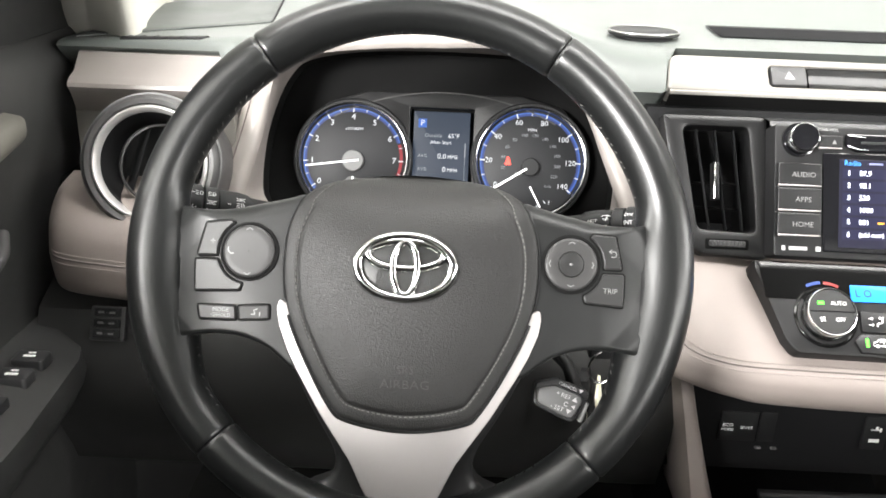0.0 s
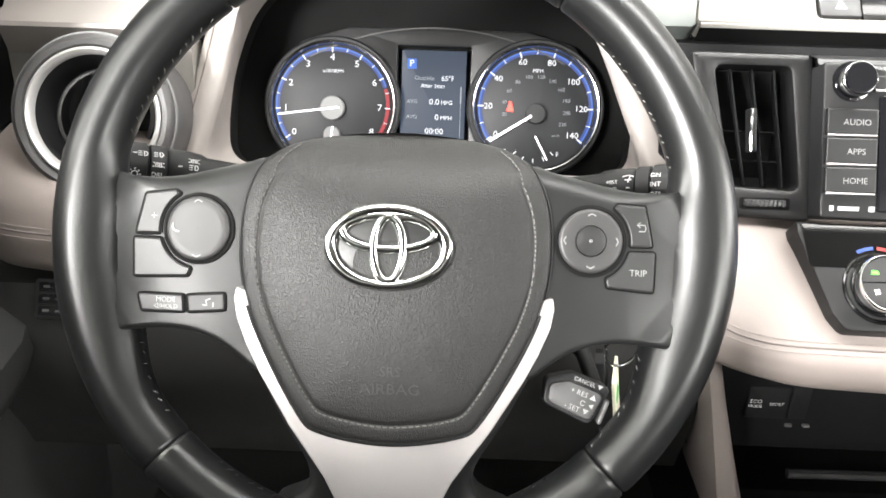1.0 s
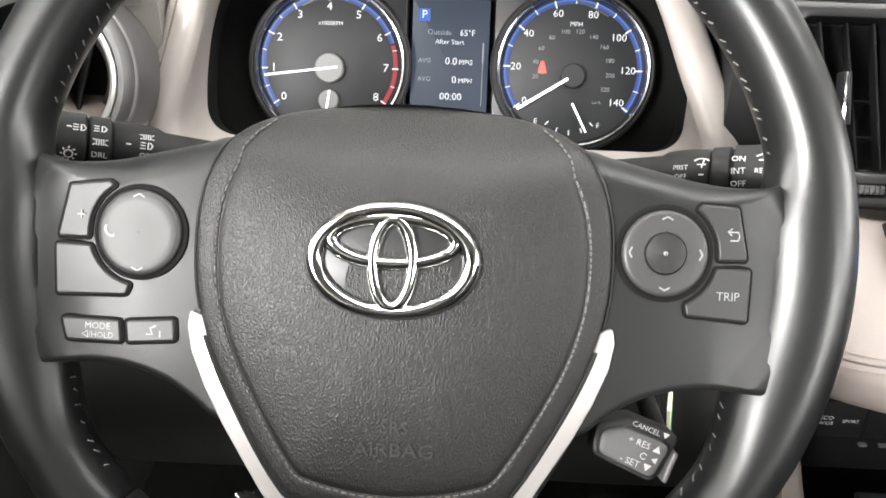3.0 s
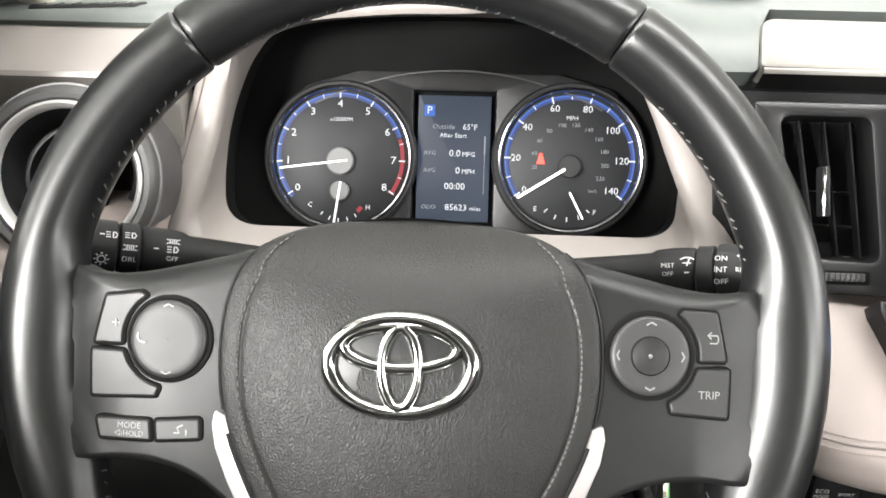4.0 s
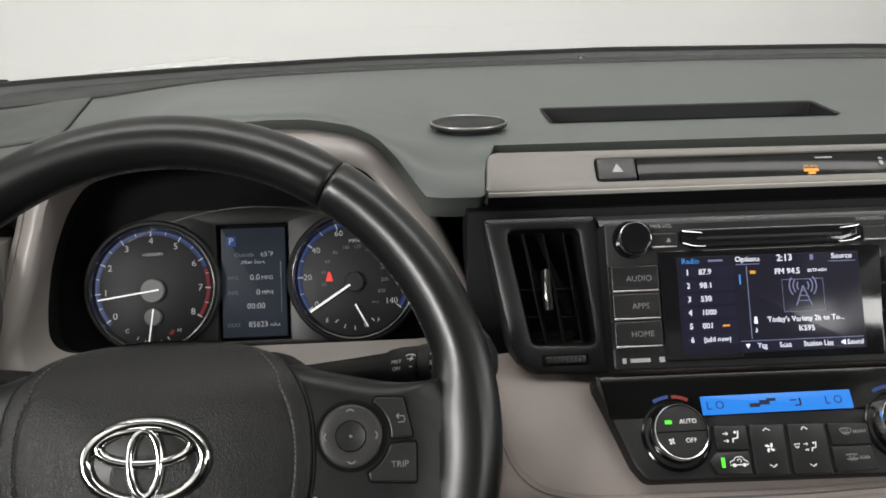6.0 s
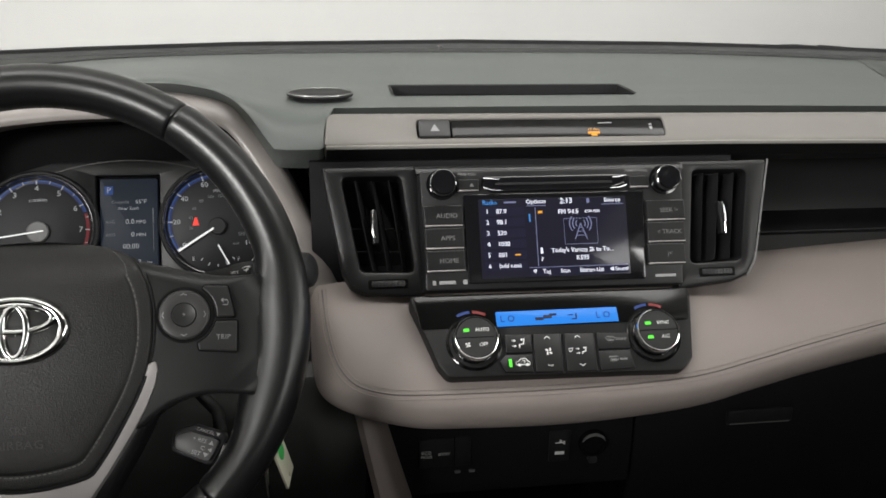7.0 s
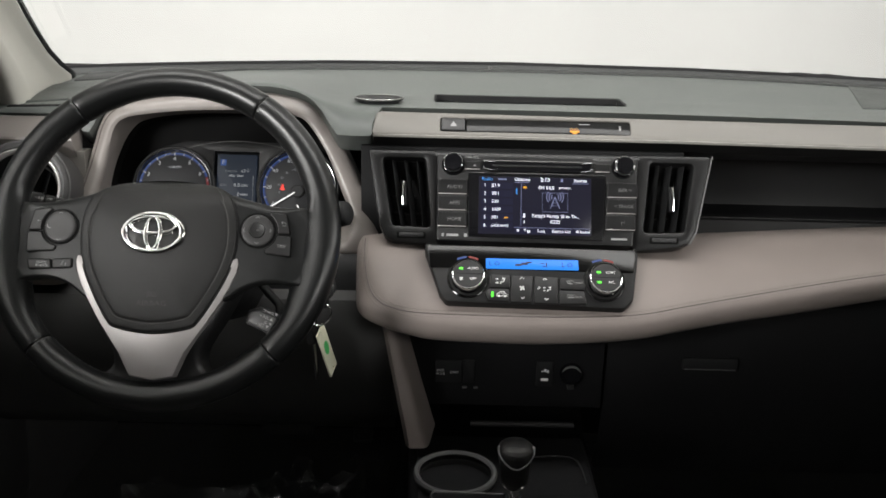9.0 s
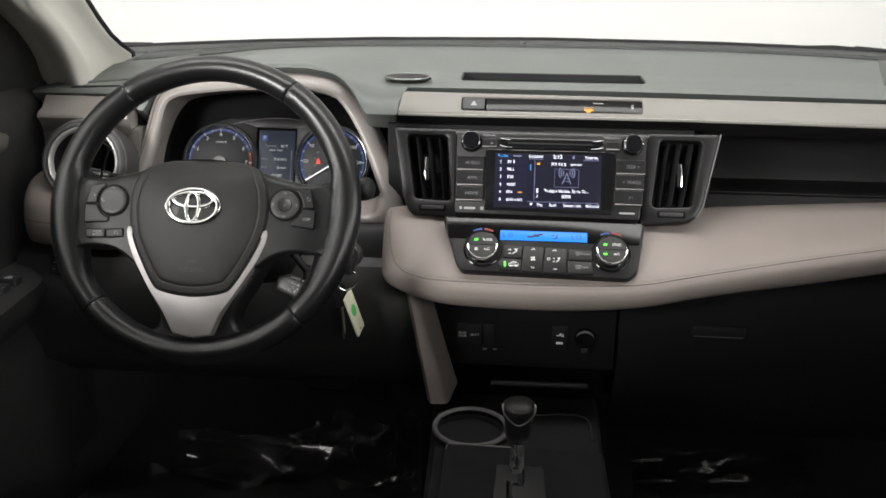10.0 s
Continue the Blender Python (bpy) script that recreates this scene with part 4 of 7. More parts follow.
wheel = thing("steering_wheel", WHEEL_M, "black leather three spoke steering wheel with silver lower spoke", "steering wheel")


def thumb_rest(a):
    """How far the leather swells towards the side spokes at an angle."""
    a = a % 360
    below = a - 180 if 90 < a < 270 else -(a if a <= 90 else a - 360)
    return 0.0098 * ease((below + 17) / 14) * ease((37 - below) / 19)


def rim_point(a, phi, shrink=1.0):
    """a: degrees round the wheel; phi: round the section, 0 outwards, 90 to the driver."""
    side = max(0.0, abs(math.cos(radians(a))) - 0.25)
    w, d = (0.0158 + 0.0006 * side) * shrink, (0.0172 + 0.0015 * side) * shrink
    if math.cos(radians(phi)) < 0:
        w += thumb_rest(a) * shrink
    r = RR + w * math.cos(radians(phi))
    return (RIM_X + r * math.cos(radians(a)), r * math.sin(radians(a)), RIM_Z + d * math.sin(radians(phi)))


def rim_section(a0, a1):
    n = max(8, int(abs(a1 - a0) / 2.5))
    rings = []
    steps = [(a0 - 0.1, 0.80), (a0, 0.93), (a0 + 0.35, 0.985), (a0 + 0.9, 1.0)] + [(a0 + 0.9 + (a1 - a0 - 1.8) * i / n, 1.0) for i in range(1, n)] + [(a1 - 0.9, 1.0), (a1 - 0.35, 0.985), (a1, 0.93), (a1 + 0.1, 0.80)]
    for a, s in steps:
        rings.append([rim_point(a, 360 * k / 28, s) for k in range(28)])
    return loft(rings, ends=True)


SEAMS = (56.3, 127.3, 225.2, 314.0, 416.3)
RIM = []
for a0, a1 in zip(SEAMS, SEAMS[1:]):
    RIM.append(part("rim_cover", rim_section(a0 + 0.12, a1 - 0.12), LEATHER, wheel, "smooth black leather, worn shiny" if a0 < 200 else "smooth black leather"))
part("rim_core", tube([rim_point(a, 0, 0.0) for a in range(0, 360, 6)], 0.0138, 12, closed=True), BLACK, wheel)


def rim_stitches(a0, a1, owner, at=172, mat=THREAD):
    b = bmesh.new()
    n = int(abs(a1 - a0) / 2.3)
    r = random.Random(int(a0 * 7) + 900)
    for i in range(n):
        a = a0 + (a1 - a0) * (i + r.uniform(-0.25, 0.25)) / n
        k, tilt = r.uniform(3.0, 5.5), r.uniform(0.2, 0.9)
        p = [Vector(rim_point(a + da * tilt, at + dp + r.uniform(-1, 1), 1.006)) for da, dp in ((0.0, -k), (0.5, 0), (1.0, k))]
        tube(p, r.uniform(0.0003, 0.00046), 5, bm=b)
    part("stitching", b, mat, owner, "cross stitching", kind="stuff")


rim_stitches(16, 46, RIM[3], 172, LIGHT_THREAD)
rim_stitches(-44, -22, RIM[3], 168, LIGHT_THREAD)
rim_stitches(132, 162, RIM[1], 170, LIGHT_THREAD)
rim_stitches(202, 222, RIM[1], 168, LIGHT_THREAD)
rim_stitches(62, 122, RIM[0], 178, DARK_THREAD)
rim_stitches(234, 252, RIM[2], 174, DARK_THREAD)
rim_stitches(288, 306, RIM[2], 174, DARK_THREAD)


def mirrored(points):
    """Left half, top to bottom, to a whole outline."""
    return list(points) + [(-x, y) for x, y in reversed(points) if abs(x) > 1e-6]


# spokes
SPOKE_L = [(-0.045, 0.028), (-0.058, 0.0345), (-0.071, 0.0400), (-0.081, 0.0375), (-0.102, 0.0325), (-0.118, 0.0290), (-0.131, 0.0275), (-0.144, 0.0280), (-0.160, 0.0310), (-0.166, 0.020), (-0.166, -0.046), (-0.159, -0.0570), (-0.142, -0.0550), (-0.125, -0.0530), (-0.108, -0.0540), (-0.0925, -0.0590), (-0.0805, -0.0670), (-0.0745, -0.0720), (-0.066, -0.0740), (-0.055, -0.070), (-0.045, -0.02)]


def dish(b, x_rim=0.14):
    """Bow a plate: lower where it meets the rim."""
    for v in b.verts:
        k = min(max((abs(v.co.x) - 0.09) / 0.075, 0), 1)
        v.co.z -= 0.010 * k * k + 0.012 * ease((abs(v.co.x) - 0.138) / 0.022)
    return b


for s in (1, -1):
    shape = smooth_path([(s * x, y) for x, y in SPOKE_L], 4, closed=True)
    b = soft_prism(shape, -0.014, 0.0050, 0.0125, lambda v, p: 1.0 if v.y < -0.3 and abs(p[0]) < 0.130 else 0.28)
    side_spoke = part("side_spoke", dish(b), SPOKE, wheel, "satin charcoal spoke with buttons", angle=50)
    if s > 0:
        LEFT_SPOKE = side_spoke
    else:
        RIGHT_SPOKE = side_spoke

back = smooth_path(mirrored([(0.0, 0.03), (-0.06, 0.03), (-0.080, -0.01), (-0.084, -0.040), (-0.0790, -0.061), (-0.0640, -0.092), (-0.0460, -0.124), (-0.049, -0.143), (-0.068, -0.153), (-0.062, -0.160), (-0.03, -0.166), (0, -0.168)]), 4, closed=True)
b = soft_prism(back, -0.045, -0.0030, 0.008, lambda v, p: 1.0 if p[1] < -0.03 else 0.5)
for v in b.verts:
    v.co.z -= 0.020 * ease((-v.co.y - 0.105) / 0.05)
part("hub_back", b, HUBSHELL, wheel, "black hub shell")
vee = mirrored([(0, -0.045), (-0.060, -0.040), (-0.0780, -0.0315), (-0.0830, -0.0290), (-0.0840, -0.036), (-0.0822, -0.046), (-0.0765, -0.0600), (-0.0690, -0.0745), (-0.0530, -0.1005), (-0.0335, -0.1285), (-0.0225, -0.1520), (0, -0.1560)])
b = prism(fillet(vee, 0.003, 3), -0.008, 0.0066, 0.0012)
for v in b.verts:
    v.co.z -= 0.011 * min(max((-v.co.y - 0.10) / 0.055, 0), 1) ** 2
part("lower_spoke", b, SILVER, wheel, "silver painted forked lower spoke")

# airbag cover
cover_line = smooth_path(mirrored([(0, 0.0565), (-0.034, 0.0538), (-0.056, 0.0480), (-0.0705, 0.037), (-0.0790, 0.016), (-0.0808, -0.010), (-0.0772, -0.034), (-0.0670, -0.060), (-0.0475, -0.094), (-0.035, -0.1035), (0, -0.1085)]), 5, closed=True)


def cover_z(s, y):
    z = 0.0085 + 0.0090 * (1 - s ** 2.6)
    z -= 0.0009 * math.exp(-((s - 0.885) / 0.013) ** 2) * (1 - ease((y - 0.030) / 0.006))
    z -= 4.0 * max(0, y - 0.012) ** 2 + 22.0 * max(0, y - 0.030) ** 2
    return z


def cover_ring(s):
    return [(x * s, -0.022 + (y + 0.022) * s, cover_z(s, y * s)) for x, y in cover_line]


rings = [[(x, y, -0.012) for x, y in cover_line], [(x, y, cover_z(1, y) - 0.0020) for x, y in cover_line], [(x * 0.998, y * 0.998, cover_z(1, y) - 0.0006) for x, y in cover_line]]
rings += [cover_ring(s) for s in (0.985, 0.96, 0.93, 0.91, 0.9, 0.89, 0.885, 0.88, 0.87, 0.85, 0.8, 0.7, 0.58, 0.45, 0.32, 0.2, 0.1, 0.03)]
cover = part("airbag_cover", loft(rings), PEBBLE, wheel, "pebbled black airbag cover with a sewn outline", angle=60)
def cover_at(x, y):
    """A point on the cover's skin."""
    a = math.atan2(y + 0.022, x)
    far = min(cover_line, key=lambda p: abs(math.remainder(math.atan2(p[1] + 0.022, p[0]) - a, 2 * math.pi)))
    s = min(0.995, math.hypot(x, y + 0.022) / math.hypot(far[0], far[1] + 0.022))
    return Vector((x, y, cover_z(s, y)))


b = bmesh.new()
ring = sorted([Vector(p) for p in cover_ring(0.897) if p[1] < 0.030], key=lambda p: math.remainder(math.atan2(p.y + 0.022, p.x) - math.pi / 2, 2 * math.pi) % (2 * math.pi))
seam = [cover_at(-0.0530, 0.0475), cover_at(-0.0590, 0.0420), cover_at(-0.0635, 0.0355)] + ring + [cover_at(0.0635, 0.0355), cover_at(0.0590, 0.0420), cover_at(0.0530, 0.0475)]
for p, q in zip(seam, seam[1:]):
    m = max(1, round((q - p).length / 0.0030))
    for j in range(m):
        s, e = p.lerp(q, (j + 0.12) / m), p.lerp(q, (j + 0.70) / m)
        up = Vector((0, 0, 0.0005))
        tube([s + up * 0.4, s.lerp(e, 0.5) + up, e + up * 0.4], 0.00036, 5, bm=b)
part("stitching", b, COVER_THREAD, cover, "grey sewn outline", kind="stuff")
for s in (1, -1):
    line = []
    for x, y in cover_line:
        if x * s < -0.05 and -0.034 < y < 0.0425:
            d = min(max((0.0405 - y) / 0.0125, 0.0), 1.0)
            line.append((x - s * 0.0005, y, 0.0056 - 0.0125 * (1 - math.sqrt(max(0.0, 1 - (1 - d) ** 2)))))
    line.sort(key=lambda p: p[1])
    part("cover_gap", tube(line, 0.0010, 6), BLACK, cover, "dark gap beside the cover")
fork_gap = sorted([p for p in cover_line if p[1] < -0.036], key=lambda p: math.atan2(p[0], 0.02 - p[1]))
part("cover_gap", tube([(x * 1.006, y * 1.004, 0.0060) for x, y in fork_gap], 0.0015, 6), BLACK, cover, "dark gap above the fork")
b = words("SRS", 0.0072, (0, -0.0705, 0), thick=0.0001)
b = words("AIRBAG", 0.0078, (0, -0.0795, 0), thick=0.0001, bm=b, squeeze=1.15)
for v in b.verts:
    s = abs(v.co.y + 0.022) / 0.087
    v.co.z += cover_z(s, v.co.y) + 0.0004
# paler grey than the cover stands in for light catching the raised letters
part("embossed_words", b, PAD_GREY, cover)

# oval emblem
emblem = part("emblem", prism(ellipse(-0.003, -0.0065, 0.031, 0.0208, 64), 0.010, 0.0172, 0.001), KEY_DARK, wheel, "chrome oval emblem on black")


def oval(cx, cy, a, b_, w, h, z, n=64, taper=0.0):
    """A flat chrome band along an oval, thicker at the sides by taper."""
    rings = []
    for k in range(n):
        t = 2 * math.pi * k / n
        ww = w * (1 + taper * abs(math.cos(t)))
        c, s = math.cos(t), math.sin(t)
        d = Vector((b_ * c, a * s)).normalized()
        p = Vector((cx + a * c, cy + b_ * s))
        rings.append([(p.x + d.x * ww * u, p.y + d.y * ww * u, z + h * v) for u, v in ((0.5, -0.6), (0.5, 0.25), (0.28, 0.85), (0, 1), (-0.28, 0.85), (-0.5, 0.25), (-0.5, -0.6))])
    rings.append(rings[0])
    return loft(rings)


part("outer_oval", oval(-0.003, -0.0065, 0.0298, 0.0197, 0.0054, 0.0036, 0.0172, taper=0.35), EMBLEM, emblem, angle=60)
part("upright_oval", oval(-0.003, -0.0075, 0.0076, 0.0165, 0.0053, 0.0034, 0.0173, 48), EMBLEM, emblem, angle=60)
part("level_oval", oval(-0.003, 0.0010, 0.0235, 0.0087, 0.0054, 0.0032, 0.0172, 48), EMBLEM, emblem, angle=60)


# buttons on the side spokes
def key(name, poly, owner, mat=KEY_DARK, z=0.0062, label="", r=0.0015, base=True):
    poly = fillet(poly, r, 3)
    if base:
        well = part("button_gap", dish(prism(inset(poly if area(poly) > 0 else poly[::-1], -0.0010), 0.001, 0.0058, 0.0003)), GAP, owner)
    k = part(name, dish(prism(poly, 0.001, z + 0.0005, 0.0009)), mat, owner, label, angle=18)
    return k


def mark(b, owner, mat=KEYTEXT, name="marking"):
    for v in b.verts:
        k = min(max((abs(v.co.x) - 0.09) / 0.075, 0), 1)
        v.co.z -= 0.010 * k * k
    return part(name, b, mat, owner)


def curve_cut(points, cx, cy, r, a0, a1, n=8):
    return list(points) + arc(cx, cy, r, a0, a1, n)


LC, RC = (-0.104, 0.0), (0.1015, 0.0005)
k = key("volume_up_key", curve_cut([(-0.1385, -0.003), (-0.1335, 0.018), (-0.1170, 0.02)], *LC, 0.0208, 119, 188), LEFT_SPOKE, KEY_DARK, label="button with a plus sign")
mark(bars([(-0.1297, 0.00595, -0.1263, 0.00645), (-0.12825, 0.0045, -0.12775, 0.0079)], 0.0069), k, KEYTEXT)
k = key("volume_down_key", curve_cut([(-0.1090, -0.025), (-0.1385, -0.026), (-0.1395, -0.0055)], *LC, 0.0208, 196, 261)[::-1], LEFT_SPOKE, KEY_DARK)
k = key("mode_key", [(-0.1335, -0.044), (-0.1100, -0.044), (-0.1110, -0.035), (-0.1360, -0.035)], LEFT_SPOKE, label="mode button")
mark(words("\u25c1/HOLD", 0.0034, (-0.1200, -0.0414, 0.0069), bm=words("MODE", 0.0038, (-0.1200, -0.0379, 0.0069))), k, DIMPRINT)
k = key("voice_key", [(-0.1080, -0.044), (-0.0885, -0.0425), (-0.0890, -0.0335), (-0.1088, -0.035)], LEFT_SPOKE, label="voice button")
mark(stroke([(-0.1000, -0.04), (-0.0975, -0.04), (-0.0985, -0.0377), (-0.0960, -0.0365)], 0.0006, 0.0069, bm=stroke([(-0.0945, -0.041), (-0.0945, -0.0385)], 0.0006, 0.0069)), k, DIMPRINT)


def round_pad(owner, c, r, mat, inner=None):
    gap = part("pad_gap", dish(lathe([(r + 0.0022, 0.001), (r + 0.0022, 0.0059), (r + 0.0014, 0.0061), (r - 0.0004, 0.0056), (r - 0.001, 0.003)], 48, at=c)), GAP, owner)
    prof = [(r, 0.002), (r, 0.0068), (r - 0.0006, 0.0076), (r - 0.0020, 0.0080)]
    prof += [(r * 0.6, 0.0078), (r * 0.5, 0.0076), (r * 0.48, 0.0066)] if inner else [(r * 0.7, 0.0079), (r * 0.4, 0.0078), (0.0004, 0.0078)]
    return part("round_pad", dish(lathe(prof, 48, at=c)), mat, owner, "round four-way pad")


def chevron(c, d, a, size, z):
    """A small V pointing outwards at angle a."""
    co, si = math.cos(radians(a)), math.sin(radians(a))
    pts = [(d - size * 0.55, -size), (d, 0), (d - size * 0.55, size)]
    return [(c[0] + x * co - y * si, c[1] + x * si + y * co) for x, y in pts]


k = round_pad(LEFT_SPOKE, LC, 0.0168, PAD_GREY)
for a in (90, 270):
    mark(stroke(chevron(LC, 0.0150, a, 0.0022, 0), 0.0006, 0.00825), k)
mark(stroke(arc(LC[0] - 0.0105, LC[1] + 0.001, 0.0028, 150, 290, 6), 0.0010, 0.0083), k)
k = round_pad(RIGHT_SPOKE, RC, 0.0168, PAD_GREY, True)
for a in (0, 90, 180, 270):
    mark(stroke(chevron(RC, 0.0142, a, 0.0021, 0), 0.0007, 0.0083), k)
b = dish(lathe([(0.0082, 0.002), (0.0082, 0.0075), (0.0076, 0.0084), (0.0050, 0.0078), (0.0003, 0.0075)], 32, at=RC))
nub = part("centre_button", b, KEY_DARK, k, "dished centre button")
part("nub", dish(lathe([(0.0011, 0.0070), (0.0009, 0.0080), (0.0002, 0.0083)], 12, at=RC)), PADDLE, nub)
k = key("back_key", curve_cut([(0.1345, -0.0015), (0.1300, 0.0195), (0.1155, 0.0202)], *RC, 0.0212, 56, -6)[::-1], RIGHT_SPOKE, label="return button")
mark(stroke([(0.1268, 0.0065), (0.1300, 0.0065), (0.1305, 0.0082), (0.1300, 0.0098), (0.1262, 0.0098)], 0.0006, 0.0069, bm=stroke([(0.1275, 0.0112), (0.1258, 0.0098), (0.1275, 0.0084)], 0.0006, 0.0069)), k)
k = key("trip_key", curve_cut([(0.1110, -0.0235), (0.1355, -0.0255), (0.1360, -0.0045)], *RC, 0.0212, -14, -66), RIGHT_SPOKE, label="trip button")
mark(words("TRIP", 0.0048, (0.1270, -0.0155, 0.0069)), k)


# ---- levers on the column ----
column = thing("steering_column", pose(0, 0, 0), "black plastic steering column shroud behind the wheel", "steering column")
sec = []
AX = Vector((0, 0.901, -0.434))
for t, w, h in ((0.02, 0.040, 0.040), (0.035, 0.052, 0.045), (0.09, 0.060, 0.052), (0.16, 0.066, 0.060), (0.26, 0.070, 0.066)):
    c = Vector((0, 0.518, 1.092)) + AX * t + Vector((0, 0, -0.012))
    sec.append([(c.x + w * math.copysign(abs(math.cos(a)) ** 0.6, math.cos(a)), c.y + 0.434 * h * math.sin(a), c.z + 0.901 * h * math.copysign(abs(math.sin(a)) ** 0.7, math.sin(a))) for a in [2 * math.pi * k / 28 for k in range(28)]])
part("shroud", loft(sec, ends=True), BLACK, column)


def lever(root, tip, label, glyphs, s1, s2, twist=0):
    """A column lever with a ribbed turning collar and a tapered stem; its own z runs from root to tip."""
    d = Vector(tip) - Vector(root)
    m = Matrix.Translation(root) @ d.to_track_quat("Z", "Y").to_matrix().to_4x4() @ Matrix.Rotation(radians(twist), 4, "Z")
    n = d.length
    inv = m.to_3x3().inverted()
    f, u = inv @ Vector((0.0, -0.88, 0.47)), inv @ Vector((0, 0.47, 0.88))
    face = math.atan2(f.y, f.x)
    turn = 1 if f.x * u.y - f.y * u.x > 0 else -1
    ob = thing("column_lever", m, label, "lever")
    part("stem", lathe([(0.006, -0.01), (0.0065, n * 0.2), (0.0085, n * 0.42), (0.0100, n * (s2 - 0.15)), (0.0118, n * (s2 - 0.13)), (0.0128, n * (s2 - 0.08)), (0.0128, n * (s2 - 0.012)), (0.0118, n * (s2 - 0.004))], 28), BLACK, ob)
    part("collar", lathe([(0.0118, n * (s2 - 0.003)), (0.0136, n * (s2 + 0.004)), (0.0138, n * (s1 - 0.008)), (0.0124, n * (s1 - 0.002))], 28), BLACK, ob)
    part("grip", lathe([(0.0124, n * s1), (0.0144, n * (s1 + 0.007)), (0.0146, n * 0.955), (0.0135, n * 0.985), (0.0105, n), (0.0003, n * 1.002)], 28), BLACK, ob)
    for text, size, along, round_ in glyphs:
        r = 0.0148 if along > s1 else (0.0140 if along > s2 else 0.0130)
        b = words(text, size) if isinstance(text, str) else text()
        # wrap: letters run across, along the lever
        for v in b.verts:
            a = face + turn * (radians(round_) + v.co.y / r)
            v.co = Vector((r * math.cos(a), r * math.sin(a), n * along - v.co.x * SIGN[0]))
        part("marking", b, LEVER_PRINT, ob)
    return ob


SIGN = [1]


def sun_symbol():
    b = stroke(arc(0, 0, 0.0019, 0, 360, 14), 0.0007, 0)
    for a in range(0, 360, 45):
        c, d = math.cos(radians(a)), math.sin(radians(a))
        stroke([(0.0026 * c, 0.0026 * d), (0.0038 * c, 0.0038 * d)], 0.0008, 0, bm=b)
    return b


def beam_symbol():
    b = stroke([(0.0006, -0.0016), (0.0018, -0.0014), (0.0027, 0), (0.0018, 0.0014), (0.0006, 0.0016)], 0.0007, 0, closed=True)
    for y in (-0.0014, 0.0, 0.0014):
        stroke([(-0.0030, y), (-0.0006, y)], 0.0005, 0, bm=b)
    return b


def side_lamps():
    b = bmesh.new()
    for s in (-1, 1):
        stroke([(s * 0.0005, -0.0013), (s * 0.0016, -0.0013), (s * 0.0016, 0.0013), (s * 0.0005, 0.0013)], 0.0006, 0, bm=b, closed=True)
        stroke([(s * 0.0022, 0.0008), (s * 0.0034, 0.0014)], 0.0005, 0, bm=b)
        stroke([(s * 0.0022, -0.0008), (s * 0.0034, -0.0014)], 0.0005, 0, bm=b)
    return b


def dash_mark():
    return stroke([(-0.0012, 0), (0.0012, 0)], 0.0007, 0)


def wiper_symbol():
    b = stroke(arc(0, -0.003, 0.0055, 50, 130, 8), 0.0007, 0)
    stroke([(0.0, -0.0025), (0.0012, 0.002)], 0.0007, 0, bm=b)
    return stroke([(-0.0022, -0.0008), (0.0022, -0.0008)], 0.0006, 0, bm=b)


lever((-0.040, 0.655, 1.062), (-0.190, 0.590, 1.104), "black light switch lever with white symbols", [(sun_symbol, 1, 0.862, -26), (dash_mark, 1, 0.865, 26), (beam_symbol, 1, 0.837, 26), (beam_symbol, 1, 0.782, 30), (side_lamps, 1, 0.782, 2), ("DRL", 0.0040, 0.782, -24), (dash_mark, 1, 0.705, 6), (side_lamps, 1, 0.655, 26), (beam_symbol, 1, 0.655, 6), ("OFF", 0.0036, 0.655, -16)], 0.815, 0.75)
SIGN = [-1]
lever((0.040, 0.655, 1.064), (0.191, 0.5985, 1.0975), "black wiper lever with white markings", [("ON", 0.0042, 0.79, 26), ("INT", 0.0042, 0.79, 2), ("OFF", 0.0042, 0.79, -22), (wiper_symbol, 1, 0.685, 22), (dash_mark, 1, 0.685, -4), (wiper_symbol, 1, 0.86, 26), ("REAR", 0.0036, 0.86, 2), ("MIST", 0.0034, 0.625, 12), ("OFF", 0.0034, 0.625, -8)], 0.77, 0.71)

cruise = thing("cruise_lever", WHEEL_M @ pose(0.1045, -0.0890, -0.046, 0, 0, -20) @ Matrix.Diagonal((0.82, 0.80, 0.9, 1)), "dark grey cruise control lever with white lettering", "lever")
part("body", prism(fillet([(-0.022, -0.012), (0.015, -0.0145), (0.020, 0.0165), (-0.010, 0.0165), (-0.026, 0.006)], 0.006), -0.012, 0.0035, 0.002), GREY, cruise)
part("paddle", prism(fillet([(-0.020, -0.0095), (0.013, -0.0115), (0.016, 0.0105), (-0.011, 0.0105), (-0.023, 0.003)], 0.0055), -0.004, 0.0075, 0.003), PADDLE, cruise, "satin grey push face")
part("end_cap", prism(box2(0.0185, -0.011, 0.0215, 0.007, 0.0012), -0.008, 0.0055, 0.001), PADDLE, cruise)
part("stem", tube([(0.02, 0, -0.006), (0.0, 0.03, -0.04), (-0.06, 0.06, -0.06)], 0.006, 10), BLACK, cruise)
for text, size, u, v, w in (("+ RES \u25b2", 0.0052, 0.002, 0.0050, 0.0077), ("- SET \u25bc", 0.0052, 0.001, -0.0066, 0.0077), ("CANCEL \u25bc", 0.0042, 0.003, 0.0132, 0.0037), ("\u25c0", 0.0042, 0.0095, -0.0012, 0.0077)):
    part("marking", words(text, size, (u, v, w)), LEVER_PRINT, cruise)
part("marking", stroke(arc(0.0035, -0.0010, 0.0017, 30, 330, 10), 0.0006, 0.0077), LEVER_PRINT, cruise)

